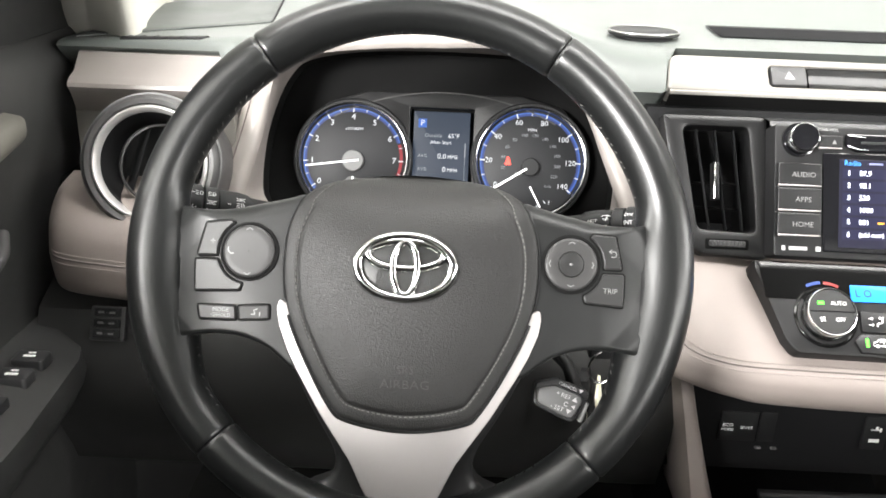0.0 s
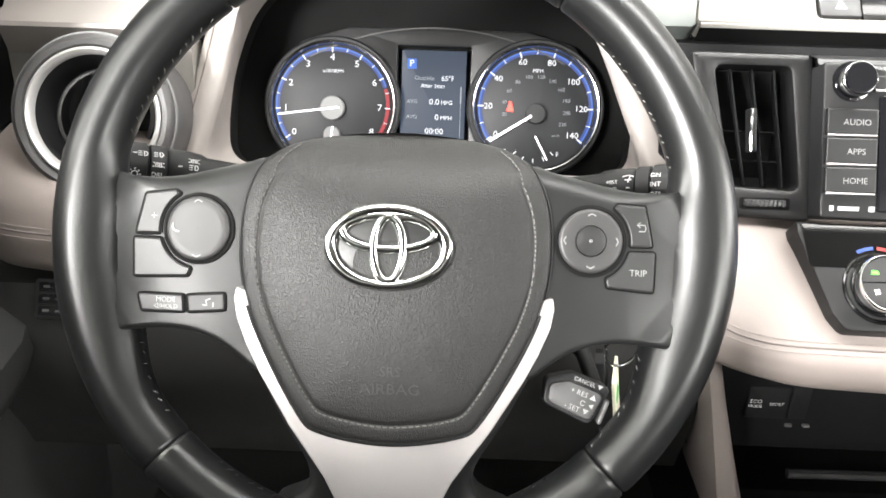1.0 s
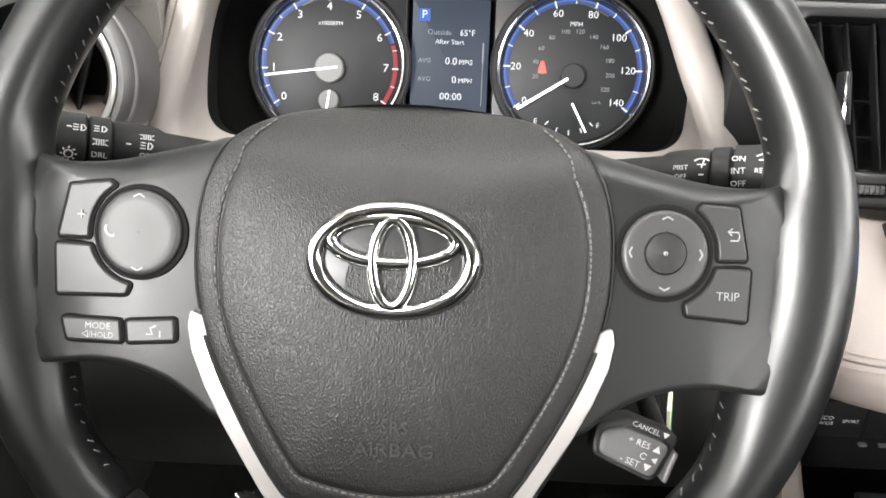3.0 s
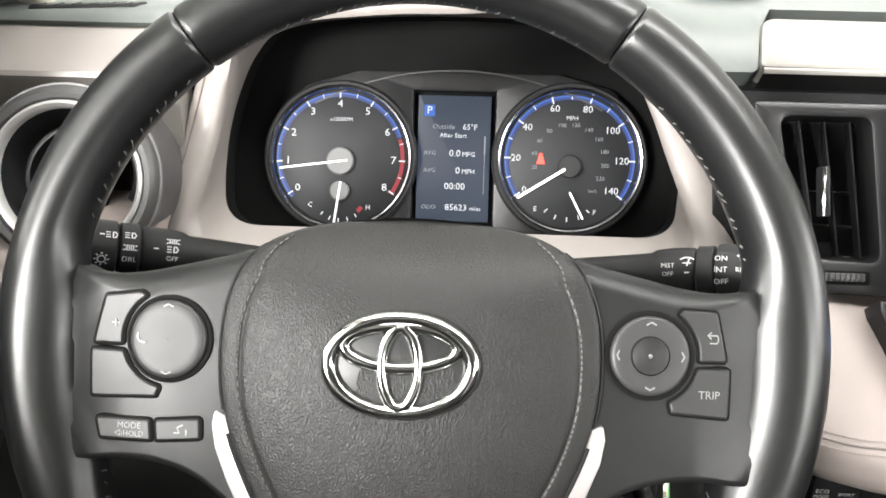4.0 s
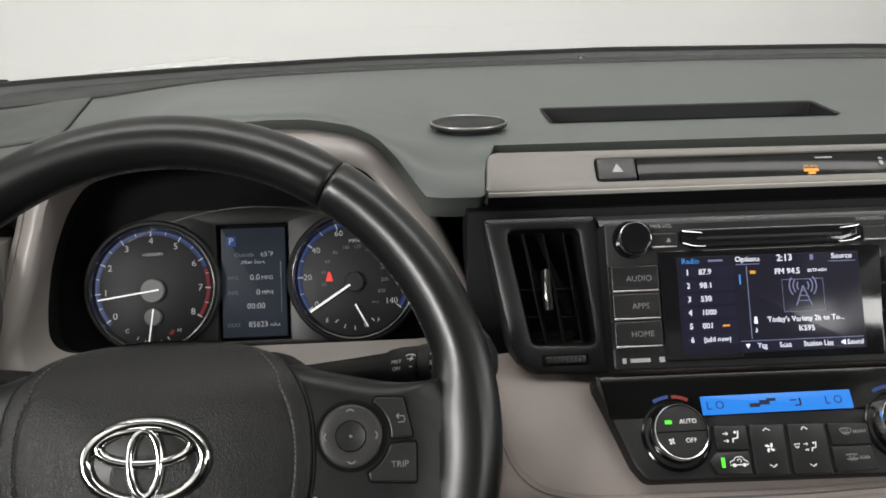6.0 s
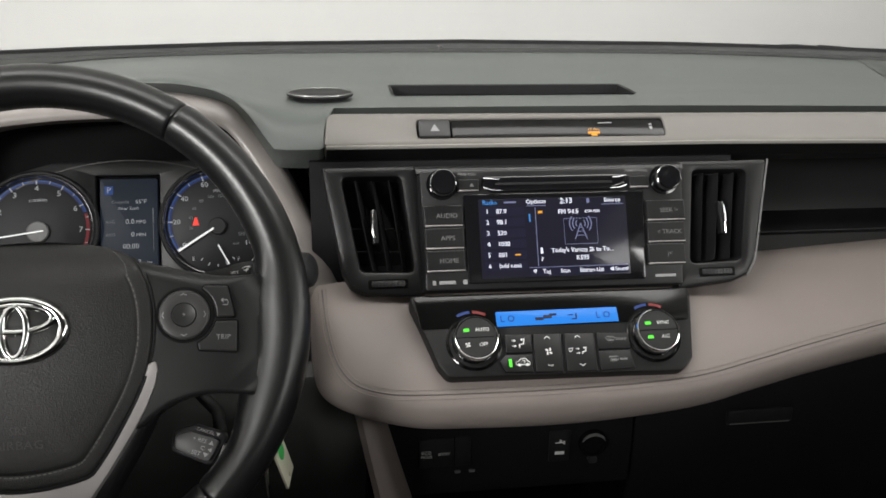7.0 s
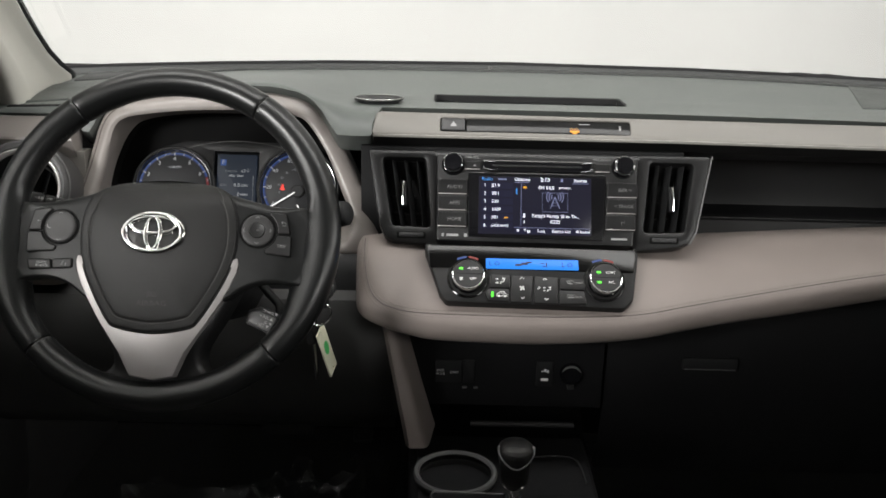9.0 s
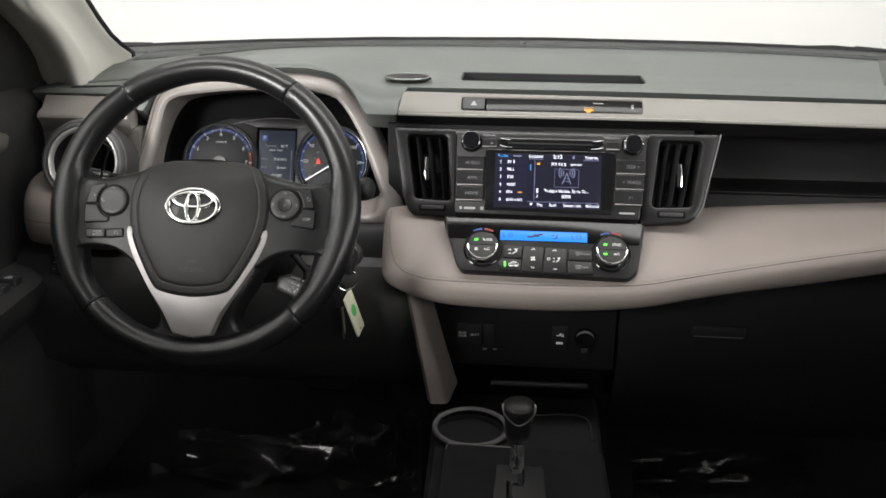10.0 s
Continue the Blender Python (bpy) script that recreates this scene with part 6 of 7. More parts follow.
# square vents beside the radio
def side_vent(s):
    m = C_M @ pose(0, 0, -0.025)
    ob = thing("air_vent", m, "black upright air vent with a bright tab", "air vent", "middle air vents")
    if s < 0:
        outer = [(-0.2170, 0.0735), (-0.1265, 0.0735), (-0.1235, -0.0500), (-0.1790, -0.0480), (-0.1930, -0.0400), (-0.2000, -0.0250)]
        hole = [(-0.1985, 0.0630), (-0.1430, 0.0630), (-0.1340, -0.0275), (-0.1830, -0.0255)]
    else:
        outer = [(0.1265, 0.0735), (0.2275, 0.0740), (0.2050, -0.0260), (0.1960, -0.0420), (0.1800, -0.0480), (0.1225, -0.0540)]
        hole = [(0.1480, 0.0635), (0.2040, 0.0630), (0.1895, -0.0265), (0.1380, -0.0285)]
    hole_r = fillet(hole, 0.006)
    housing = part("housing", prism(fillet(outer, 0.004), -0.030, 0.004, 0.004, holes=[hole_r]), VENTFRAME, ob, "charcoal vent housing")
    part("duct", loft([[(x, y, 0.0) for x, y in inset(hole_r if area(hole_r) > 0 else hole_r[::-1], -0.001)], [(x, y, -0.05) for x, y in inset(hole_r if area(hole_r) > 0 else hole_r[::-1], 0.004)], [(x, y, -0.051) for x, y in inset(hole_r if area(hole_r) > 0 else hole_r[::-1], 0.020)]]), BLACK, housing)
    tl, tr, br, bl = [Vector(p) for p in hole]
    for f in (0.22, 0.51, 0.80):
        t, b_ = tl.lerp(tr, f), bl.lerp(br, f)
        t, b_ = t.lerp(b_, 0.02), b_.lerp(t, 0.02)
        sl = bmesh.new()
        tw = 0.010 * s * -0.5
        rings = [[(p.x - 0.0006, p.y, -0.001), (p.x, p.y, 0.0002), (p.x + 0.0006, p.y, -0.001), (p.x + 0.001 + tw, p.y, -0.020), (p.x - 0.001 + tw, p.y, -0.020)] for p in (t, t.lerp(b_, 0.5), b_)]
        part("slat", loft(rings, ends=True, bm=sl), BLACK, ob)
    for f in (0.25, 0.5, 0.75):
        t, b_ = tl.lerp(bl, f), tr.lerp(br, f)
        part("cross_slat", tube([(t.x, t.y, -0.028), (b_.x, b_.y, -0.028)], 0.0012, 6), BLACK, ob)
    c = (tl + tr + br + bl) / 4 + Vector((0.004 * s, -0.002))
    part("tab", prism(fillet([(c.x - 0.0022, c.y - 0.016), (c.x + 0.0032, c.y - 0.016), (c.x + 0.0020, c.y + 0.016), (c.x - 0.0034, c.y + 0.016)], 0.0015), -0.006, 0.0045, 0.0015), BLACK, ob, "sliding tab")
    e = 1 if s > 0 else -1
    part("tab_edge", tube(smooth_path([(c.x + 0.0020 * e + 0.0005, c.y - 0.0155, 0.0045), (c.x + 0.0022 * e, c.y - 0.004, 0.0058), (c.x + 0.0018 * e, c.y + 0.008, 0.0054), (c.x + 0.0012 * e, c.y + 0.0155, 0.0045)], 4), 0.0011, 6), BRIGHT, ob, "bright edge of the tab")
    wx = (bl.x + br.x) / 2
    # black plate on the housing paints the shade of a recess
    recess = part("wheel_recess", prism(box2(wx - 0.0185, -0.0425, wx + 0.0185, -0.0335, 0.002), 0.0030, 0.0043, 0.0003), GAP, ob, "flat black plate for the thumb wheel's shaded recess")
    ridged = prism(box2(wx - 0.0155, -0.0402, wx + 0.0155, -0.0352, 0.0012), 0.003, 0.0056, 0.001)
    for i in range(9):
        rx = wx - 0.0128 + 0.0032 * i
        prism(box2(rx - 0.0006, -0.0405, rx + 0.0006, -0.0349), 0.0054, 0.0061, 0.0002, bm=ridged)
    part("thumb_wheel", ridged, GREY, recess, "ridged thumb wheel")
    return ob


side_vent(-1)
side_vent(1)
trim_edge = tube([C_M @ Vector((0.2285, 0.0740, -0.0225)), C_M @ Vector((0.2055, -0.0265, -0.0225)), C_M @ Vector((0.196, -0.043, -0.0225))], 0.0010, 6)
part("vent_edge", trim_edge, PADDLE, dashboard, "thin bright edge")
part("panel_top", loft([[(C_M @ Vector((x, y, zz)))[:] for y, zz in ((0.0620, -0.004), (0.0665, -0.006), (0.072, -0.020), (0.076, -0.05))] for x in (-0.130, 0.0, 0.130)], closed=False), GREY, dashboard)

# climate control
K_M = plane_pose((0.4090, 0.6490, 1.0030), 44) @ Matrix.Diagonal((0.975, 1, 1, 1))
climate = thing("climate_control", K_M @ pose(0, 0, 0.006), "gloss black climate control panel with two round knobs", "climate control")
cl = fillet([(-0.1065, -0.0318), (0.1150, -0.0362), (0.1270, -0.0240), (0.1385, 0.0370), (0.1370, 0.046), (-0.1350, 0.048), (-0.1350, 0.0400), (-0.1150, -0.0200)], [0.010, 0.012, 0.004, 0.003, 0.002, 0.002, 0.003, 0.004])
part("surround", prism(cl, -0.03, 0.0, 0.003), CONTROL, climate, "charcoal surround")
ci = fillet([(-0.128, 0.014), (0.130, 0.012), (0.1345, 0.0345), (0.134, 0.0445), (-0.132, 0.0465), (-0.131, 0.038)], 0.003)
upper = part("upper_face", prism(ci, -0.001, 0.0012, 0.0008), WINDOW_BLACK, climate, "gloss black face")
lcd = part("lcd", prism(box2(-0.0570, 0.0135, 0.0605, 0.0275, 0.0008), 0.0008, 0.0018, 0.0002), LCD, upper, "bright blue liquid crystal display")
b = words("L O", 0.0090, (-0.0465, 0.0200, 0.0021))
words("L O", 0.0090, (0.0460, 0.0200, 0.0021), bm=b)
bars([(-0.020, 0.0175, -0.012, 0.0205), (-0.012, 0.0190, -0.004, 0.0225), (-0.006, 0.0215, 0.001, 0.0238), (0.0150, 0.0170, 0.0200, 0.0182), (0.0190, 0.0182, 0.0205, 0.0230), (0.0120, 0.0210, 0.0170, 0.0220)], 0.0020, bm=b, thick=0.0001)
part("lcd_segments", b, LCD_INK, lcd)


def temp_mark(cx):
    part("cold_mark", stroke(arc(cx, -0.0005, 0.0290, 93, 118, 10), 0.0026, 0.0016), TEMP_BLUE, upper)
    part("warm_mark", stroke(arc(cx, -0.0005, 0.0290, 63, 88, 10), 0.0026, 0.0016), TEMP_RED, upper)


KL, KR = (-0.0800, -0.0005), (0.0920, -0.0015)
temp_mark(KL[0])
temp_mark(KR[0])


def fan_symbol(x, y, z, s=1.0, b=None):
    """Four rounded blades round a hub."""
    b = b or bmesh.new()
    for a in (45, 135, 225, 315):
        p = polar((x, y), 0.0019 * s, a)
        q = polar(p, 0.0012 * s, a + 55)
        stroke([polar((x, y), 0.0006 * s, a), p, q], 0.0013 * s, z, bm=b)
    return b


def climate_knob(c, rows):
    base = part("knob_well", lathe([(0.0265, -0.002), (0.0262, 0.0015), (0.0250, 0.0022), (0.0235, 0.001)], 48, at=c), WINDOW_BLACK, climate)
    r = 0.0208
    k = part("knob", lathe([(r * 0.90, 0.0135), (r * 0.88, 0.0142), (0.0004, 0.0142)], 48, at=c), CONTROL, climate, "round push knob")
    part("rim", lathe([(r * 1.04, 0.0005), (r * 1.0, 0.010), (r * 0.985, 0.0135), (r * 0.955, 0.0150), (r * 0.925, 0.0148), (r * 0.905, 0.0132)], 64, at=c), BRIGHT, k, "chrome rim")
    part("divider", bars([(c[0] - r * 0.89, c[1] - 0.0004, c[0] + r * 0.89, c[1] + 0.0004)], 0.0143, thick=0.0001), GLOSS, k)
    for text, dy, led in rows:
        part("marking", words(text, 0.0047, (c[0] + 0.0060, c[1] + dy, 0.0144)), PRINT, k)
        if led:
            part("diode", bars([(c[0] - 0.0112, c[1] + dy - 0.0012, c[0] - 0.0064, c[1] + dy + 0.0012)], 0.0144, thick=0.0002), GREEN_LED, k, "lit green diode")
        else:
            part("marking", fan_symbol(c[0] - 0.0085, c[1] + dy, 0.0144, 0.85), PRINT, k)
    return k


climate_knob(KL, [("AUTO", 0.0070, True), ("OFF", -0.0068, False)])
climate_knob(KR, [("SYNC", 0.0068, True), ("A/C", -0.0066, True)])


def climate_key(poly, marks, label="", mat=PRINT):
    k = part("climate_key", prism(fillet(poly, 0.0012, 2), -0.001, 0.0026, 0.0009), CONTROL, climate, label)
    part("marking", marks, mat, k)
    return k


zk = 0.0029


def flow(x, y, s=1.0, b=None):
    """A seat in side view with two air arrows before it."""
    b = b or bmesh.new()
    stroke([(x + 0.0058 * s, y + 0.0040 * s), (x + 0.0046 * s, y - 0.0012 * s), (x + 0.0010 * s, y - 0.0016 * s), (x + 0.0006 * s, y - 0.0044 * s)], 0.0011 * s, zk, bm=b)
    prism(ellipse(x + 0.0034 * s, y + 0.0030 * s, 0.0010 * s, n=10), zk - 0.0002, zk + 0.0001, 0, bm=b)
    for dy in (0.0022, -0.0030):
        stroke([(x - 0.0062 * s, y + dy * s), (x - 0.0026 * s, y + dy * s)], 0.0006 * s, zk, bm=b)
        stroke([(x - 0.0038 * s, y + (dy + 0.0011) * s), (x - 0.0024 * s, y + dy * s), (x - 0.0038 * s, y + (dy - 0.0011) * s)], 0.0006 * s, zk, bm=b)
    return b


def car_symbol(x, y, s=1.0, b=None):
    """A car in side view with an arrow turning inside."""
    b = b or bmesh.new()
    stroke([(x - 0.0068 * s, y - 0.0020 * s), (x - 0.0064 * s, y + 0.0006 * s), (x - 0.0040 * s, y + 0.0012 * s), (x - 0.0018 * s, y + 0.0036 * s), (x + 0.0026 * s, y + 0.0036 * s), (x + 0.0046 * s, y + 0.0010 * s), (x + 0.0066 * s, y + 0.0002 * s), (x + 0.0068 * s, y - 0.0020 * s)], 0.0007 * s, zk, bm=b, closed=True)
    for dx in (-0.0036, 0.0038):
        prism(ellipse(x + dx * s, y - 0.0022 * s, 0.0014 * s, n=12), zk - 0.0002, zk + 0.0001, 0, bm=b)
    stroke(arc(x + 0.0004 * s, y + 0.0008 * s, 0.0014 * s, -60, 190, 8), 0.0006 * s, zk, bm=b)
    return b


def screen_symbol(x, y, curved, b):
    """Window outline with three wavy heat lines."""
    if curved:
        stroke([(x - 0.0046, y + 0.0016), (x - 0.0022, y + 0.0024), (x + 0.0022, y + 0.0024), (x + 0.0046, y + 0.0016), (x + 0.0030, y - 0.0012), (x - 0.0030, y - 0.0012)], 0.0005, zk, bm=b, closed=True)
    else:
        stroke([(x - 0.0042, y + 0.0022), (x + 0.0042, y + 0.0022), (x + 0.0042, y - 0.0012), (x - 0.0042, y - 0.0012)], 0.0005, zk, bm=b, closed=True)
    for dx in (-0.0018, 0.0, 0.0018):
        stroke([(x + dx, y - 0.0028), (x + dx + 0.0005, y - 0.0014), (x + dx - 0.0005, y + 0.0002), (x + dx, y + 0.0014)], 0.0004, zk, bm=b)
    return b


climate_key([(-0.0520, -0.0125), (-0.0275, -0.0130), (-0.0265, 0.0045), (-0.0515, 0.0050)], flow(-0.0395, -0.0035), "air flow button")
k = climate_key([(-0.0590, -0.0205), (-0.0545, -0.0300), (-0.0290, -0.0310), (-0.0280, -0.0145), (-0.0530, -0.0140)], car_symbol(-0.0375, -0.0220), "recirculation button")
part("diode", bars([(-0.0505, -0.0255, -0.0480, -0.0185)], zk, thick=0.0002), GREEN_LED, k, "lit green diode")
b = stroke([(-0.0145, -0.0005), (-0.0120, 0.0015), (-0.0095, -0.0005)], 0.0007, zk)
stroke([(-0.0145, -0.0250), (-0.0120, -0.0270), (-0.0095, -0.0250)], 0.0007, zk, bm=b)
fan_symbol(-0.0120, -0.0130, zk, 1.25, b)
climate_key([(-0.0265, -0.0315), (-0.0010, -0.0320), (0.0025, 0.0040), (-0.0245, 0.0045)], b, "fan rocker")
b = stroke([(0.0145, -0.0010), (0.0170, 0.0010), (0.0195, -0.0010)], 0.0007, zk)
stroke([(0.0155, -0.0260), (0.0180, -0.0280), (0.0205, -0.0260)], 0.0007, zk, bm=b)
flow(0.0190, -0.0135, 0.8, b)
stroke([(0.0070, -0.0115), (0.0110, -0.0110), (0.0095, -0.0140), (0.0080, -0.0140)], 0.0007, zk, bm=b, closed=True)
climate_key([(0.0025, -0.0325), (0.0315, -0.0330), (0.0335, 0.0030), (0.0050, 0.0038)], b, "air flow rocker")
b = words("FRONT", 0.0032, (0.0590, -0.0045, zk))
screen_symbol(0.0485, -0.0040, True, b)
climate_key([(0.0360, -0.0130), (0.0665, -0.0135), (0.0670, 0.0015), (0.0360, 0.0028)], b, "front demister button", DIMPRINT)
b = words("REAR", 0.0032, (0.0580, -0.0235, zk))
screen_symbol(0.0485, -0.0230, False, b)
climate_key([(0.0345, -0.0330), (0.0680, -0.0320), (0.0655, -0.0150), (0.0350, -0.0145)], b, "rear demister button", DIMPRINT)

# round vent at the dash end
V_M = plane_pose((-0.237, 0.705, 1.095), 18) @ pose(0, 0, 0, 0, 4, 0)
vent = thing("air_vent", V_M @ pose(0, 0, 0, 0, 0, -14), "round air vent with a bright inner ring beside the door", "air vent")
part("outer_ring", lathe([(0.0605, -0.06), (0.0600, -0.008), (0.0580, -0.001), (0.0545, 0.002), (0.0510, 0.001), (0.0490, -0.004)], 72), BUTTON, vent, "charcoal outer ring")
part("edge_line", lathe([(0.0598, -0.0085), (0.0606, -0.0070), (0.0600, -0.0050), (0.0590, -0.0050)], 72), PADDLE, vent, "thin bright outer edge")
part("bright_ring", lathe([(0.0500, -0.004), (0.0492, -0.0005), (0.0475, 0.0008), (0.0452, -0.002), (0.0440, -0.008)], 72), VENTSILVER, vent, "silver inner ring")
part("duct", lathe([(0.0445, -0.007), (0.0390, -0.030), (0.0370, -0.055), (0.0005, -0.056)], 56), BLACK, vent)
TURN = pose(0.004, 0.0, -0.024, 0, 34, 0)
ball = part("slat_frame", lathe([(0.0340, -0.006), (0.0362, -0.002), (0.0360, 0.002), (0.0345, 0.0025), (0.0330, -0.004)], 48), BUTTON, vent, "turning slat frame")
ball.matrix_local = TURN
for dx in (-0.018, 0.0, 0.018):
    h = math.sqrt(0.0335 ** 2 - dx ** 2)
    slat = part("slat", loft([[(dx - 0.0010, y, -0.001), (dx, y, 0.0005), (dx + 0.0010, y, -0.001), (dx + 0.0012, y, -0.018), (dx - 0.0008, y, -0.018)] for y in (-h, 0, h)], ends=True), BLACK, vent)
    slat.matrix_local = TURN


# ---- small disc on the dash ----
dz = pad_top(0.203, 0.882)
disc = thing("phone_mount_disc", pose(0.2035, 0.882, dz), "black phone mount disc with bright rim on the dash", "mount disc")
part("body", lathe([(0.0290, -0.002), (0.0290, 0.0025), (0.0340, 0.0032), (0.0352, 0.0045), (0.0345, 0.0066), (0.0325, 0.0072), (0.028, 0.0068), (0.0004, 0.0066)], 56), BLACK, disc)
part("rim", lathe([(0.0350, 0.0056), (0.0356, 0.0066), (0.0350, 0.0076), (0.0340, 0.0078), (0.0332, 0.0070)], 56), SATIN, disc, "bright rim")
sensor = thing("light_sensor", pose(0.377, 1.195, pad_top(0.377, 1.19)), "tiny light sensor dome at the windshield's foot", "sensor")
part("dome", lathe([(0.005, -0.002), (0.005, 0.004), (0.0035, 0.007), (0.0004, 0.008)], 20), BUTTON, sensor)

# ---- centre console ----
console = thing("center_console", pose(0, 0, 0), "black centre console with a taupe side panel", "console")
rows = []
for y, zt, xl, xr in ((0.74, 0.742, 0.262, 0.505), (0.68, 0.748, 0.266, 0.503), (0.58, 0.752, 0.270, 0.500), (0.48, 0.748, 0.272, 0.498), (0.38, 0.745, 0.272, 0.498), (0.20, 0.745, 0.272, 0.498), (0.0, 0.75, 0.272, 0.498)):
    rows.append([(xl - 0.006, y, 0.49), (xl - 0.004, y, zt - 0.03), (xl, y, zt - 0.006), (xl + 0.006, y, zt), (xl + 0.03, y, zt - 0.002), (xr - 0.03, y, zt - 0.002), (xr - 0.006, y, zt), (xr, y, zt - 0.006), (xr + 0.004, y, zt - 0.03), (xr + 0.006, y, 0.49)])
part("body", loft(rows, closed=False), CONSOLE, console)
leg = []
for (xa, xb, y, z) in ((0.220, 0.236, 0.672, 0.945), (0.226, 0.242, 0.668, 0.918), (0.2335, 0.251, 0.664, 0.88), (0.2435, 0.265, 0.662, 0.83), (0.253, 0.280, 0.660, 0.78), (0.256, 0.285, 0.659, 0.764)):
    leg.append([(xa - 0.002, y + 0.10, z), (xa, y + 0.010, z), (xa + 0.006, y, z), (xb - 0.005, y + 0.001, z), (xb, y + 0.005, z), (xb + 0.003, y + 0.014, z), (xb + 0.010, y + 0.07, z)])
part("side_panel", loft(leg, closed=False), BEIGE, console, "taupe panel joining the dash")
cup = part("cup_holder", lathe([(0.046, 0.010), (0.050, 0.0125), (0.0525, 0.010), (0.0520, 0.004), (0.046, 0.002), (0.043, -0.035), (0.0005, -0.036)], 48), KNOB, console, "cup holder with a satin rim")
cup.matrix_local = pose(0.322, 0.605, 0.752)
part("rim", lathe([(0.0455, 0.0100), (0.0480, 0.0132), (0.0515, 0.0130), (0.0532, 0.0095)], 48), HUB, cup, "satin silver rim")
part("cup_insert", block(-0.010, -0.012, -0.034, 0.010, 0.012, -0.012, 0.003), GREY, cup)

plinth = bmesh.new()
loft([[(0.288, y, 0.70), (0.289, y, z - 0.008), (0.292, y, z - 0.002), (0.298, y, z), (0.488, y, z), (0.494, y, z - 0.002), (0.498, y, z - 0.008), (0.499, y, 0.70)] for y, z in ((0.5535, 0.752), (0.5525, 0.762), (0.549, 0.7665), (0.540, 0.7685), (0.40, 0.7665), (0.10, 0.765))], closed=False, bm=plinth)
part("plinth", plinth, CONSOLE, console, "black plinth round the gear lever")

part("plinth_lip", tube(smooth_path([(0.2925, 0.535, 0.7665), (0.294, 0.549, 0.767), (0.302, 0.5515, 0.7668), (0.34, 0.5505, 0.7668), (0.378, 0.549, 0.7668)], 4), 0.0012, 6), BUTTON, console, "thin satin lip of the plinth")
part("tray_rim", tube(smooth_path([(0.402, 0.660, 0.753), (0.455, 0.667, 0.753), (0.480, 0.662, 0.753), (0.487, 0.640, 0.753), (0.488, 0.600, 0.753)], 4), 0.0011, 6), GREY, console, "thin satin rim of the rear tray")

gear = thing("gear_selector", pose(0.3845, 0.488, 0.7675) @ Matrix.Diagonal((1, 1, 0.86, 1)), "automatic gear selector with a black knob on a chrome stem", "gear lever")
part("gate", prism(fillet([(-0.028, -0.10), (0.036, -0.10), (0.033, 0.014), (-0.025, 0.014)], 0.004), -0.004, 0.004, 0.0015), GREY, gear, "charcoal gate plate")
part("slot", prism(fillet([(-0.012, -0.09), (-0.004, -0.09), (-0.004, -0.03), (0.010, -0.03), (0.010, 0.008), (0.002, 0.008), (0.002, -0.022), (-0.012, -0.022)], 0.001), 0.0035, 0.0046, 0.0002), GLOSS, gear)
part("stem", tube([(0.0, 0.004, 0.0), (0.0, 0.0, 0.05), (0, -0.002, 0.062)], 0.0088, 20), STEM, gear, "chrome stem")
part("collar", tube([(0, -0.001, 0.052), (0, -0.002, 0.060)], [0.0125, 0.0135], 24), BRIGHT, gear)
PROFILE = ((0.058, 0.012, 0.012, 0), (0.066, 0.0140, 0.015, 0), (0.085, 0.0150, 0.017, -0.001), (0.100, 0.0168, 0.020, -0.003), (0.110, 0.0180, 0.0225, -0.005), (0.116, 0.0170, 0.0215, -0.006), (0.120, 0.0135, 0.017, -0.006), (0.1225, 0.007, 0.009, -0.006), (0.123, 0.0005, 0.0005, -0.006))


def knob_at(zz, a, grow=0.0):
    """A point of the knob's skin at a height and a turn."""
    for lo, hi in zip(PROFILE, PROFILE[1:]):
        if lo[0] <= zz <= hi[0]:
            f = (zz - lo[0]) / (hi[0] - lo[0])
            rx_, ry_, oy = [mix(lo[k], hi[k], f) for k in (1, 2, 3)]
            rx_ *= 1.12
            return ((rx_ + grow) * math.cos(a), oy + (ry_ + grow) * math.sin(a), zz + grow)


part("knob", loft([[knob_at(p[0], 2 * math.pi * k / 28) for k in range(28)] for p in PROFILE], ends=True), KNOB, gear, "black knob")
FRONT = [math.pi + math.pi * i / 24 for i in range(25)]


def fork(a):
    return 0.1165 - 0.0235 * max(0.0, -math.sin(a)) ** 1.6


part("knob_band", tube([knob_at(fork(a), a, 0.0004) for a in FRONT], 0.0013, 8, flat=1.0), PADDLE, gear, "satin forked band")
part("knob_cap", loft([[knob_at(mix(fork(a), 0.1195, 0.22 + 0.75 * k / 6), a, 0.0007) for a in FRONT[5:20]] for k in range(7)], closed=False), KEY_DARK, gear, "charcoal cap")

# ---- driver's door ----
door = thing("driver_door", pose(0, 0, 0), "black driver door panel with a taupe armrest insert", "door")
DX = -0.345
rows = []
# behind y = 0 the belt is out of view, raised to shade the lower dash
for y, belt in ((-0.95, 1.255), (-0.6, 1.253), (-0.25, 1.243), (-0.12, 1.215), (0.0, 1.192), (0.35, 1.185), (0.6, 1.185), (0.75, 1.185), (0.80, 1.185), (0.86, 1.185)):
    rows.append([(DX - 0.08, y, belt), (DX - 0.015, y, belt), (DX, y, belt - 0.02), (DX + 0.004, y, 1.09), (DX - 0.012, y, 1.04), (DX - 0.012, y, 0.95), (DX + 0.002, y, 0.80), (DX - 0.01, y, 0.49)])
part("door_panel", loft(rows, closed=False), DOOR, door)
rows = []
for y, o in ((-0.5, 0.0), (0.2, 0.0), (0.55, -0.002), (0.66, -0.010), (0.72, -0.030)):
    rows.append([(DX - 0.02, y, 0.945), (DX + 0.035 + o, y, 0.938), (DX + 0.055 + o, y, 0.925), (DX + 0.058 + o, y, 0.905), (DX + 0.045 + o, y, 0.88), (DX - 0.01, y, 0.85)])
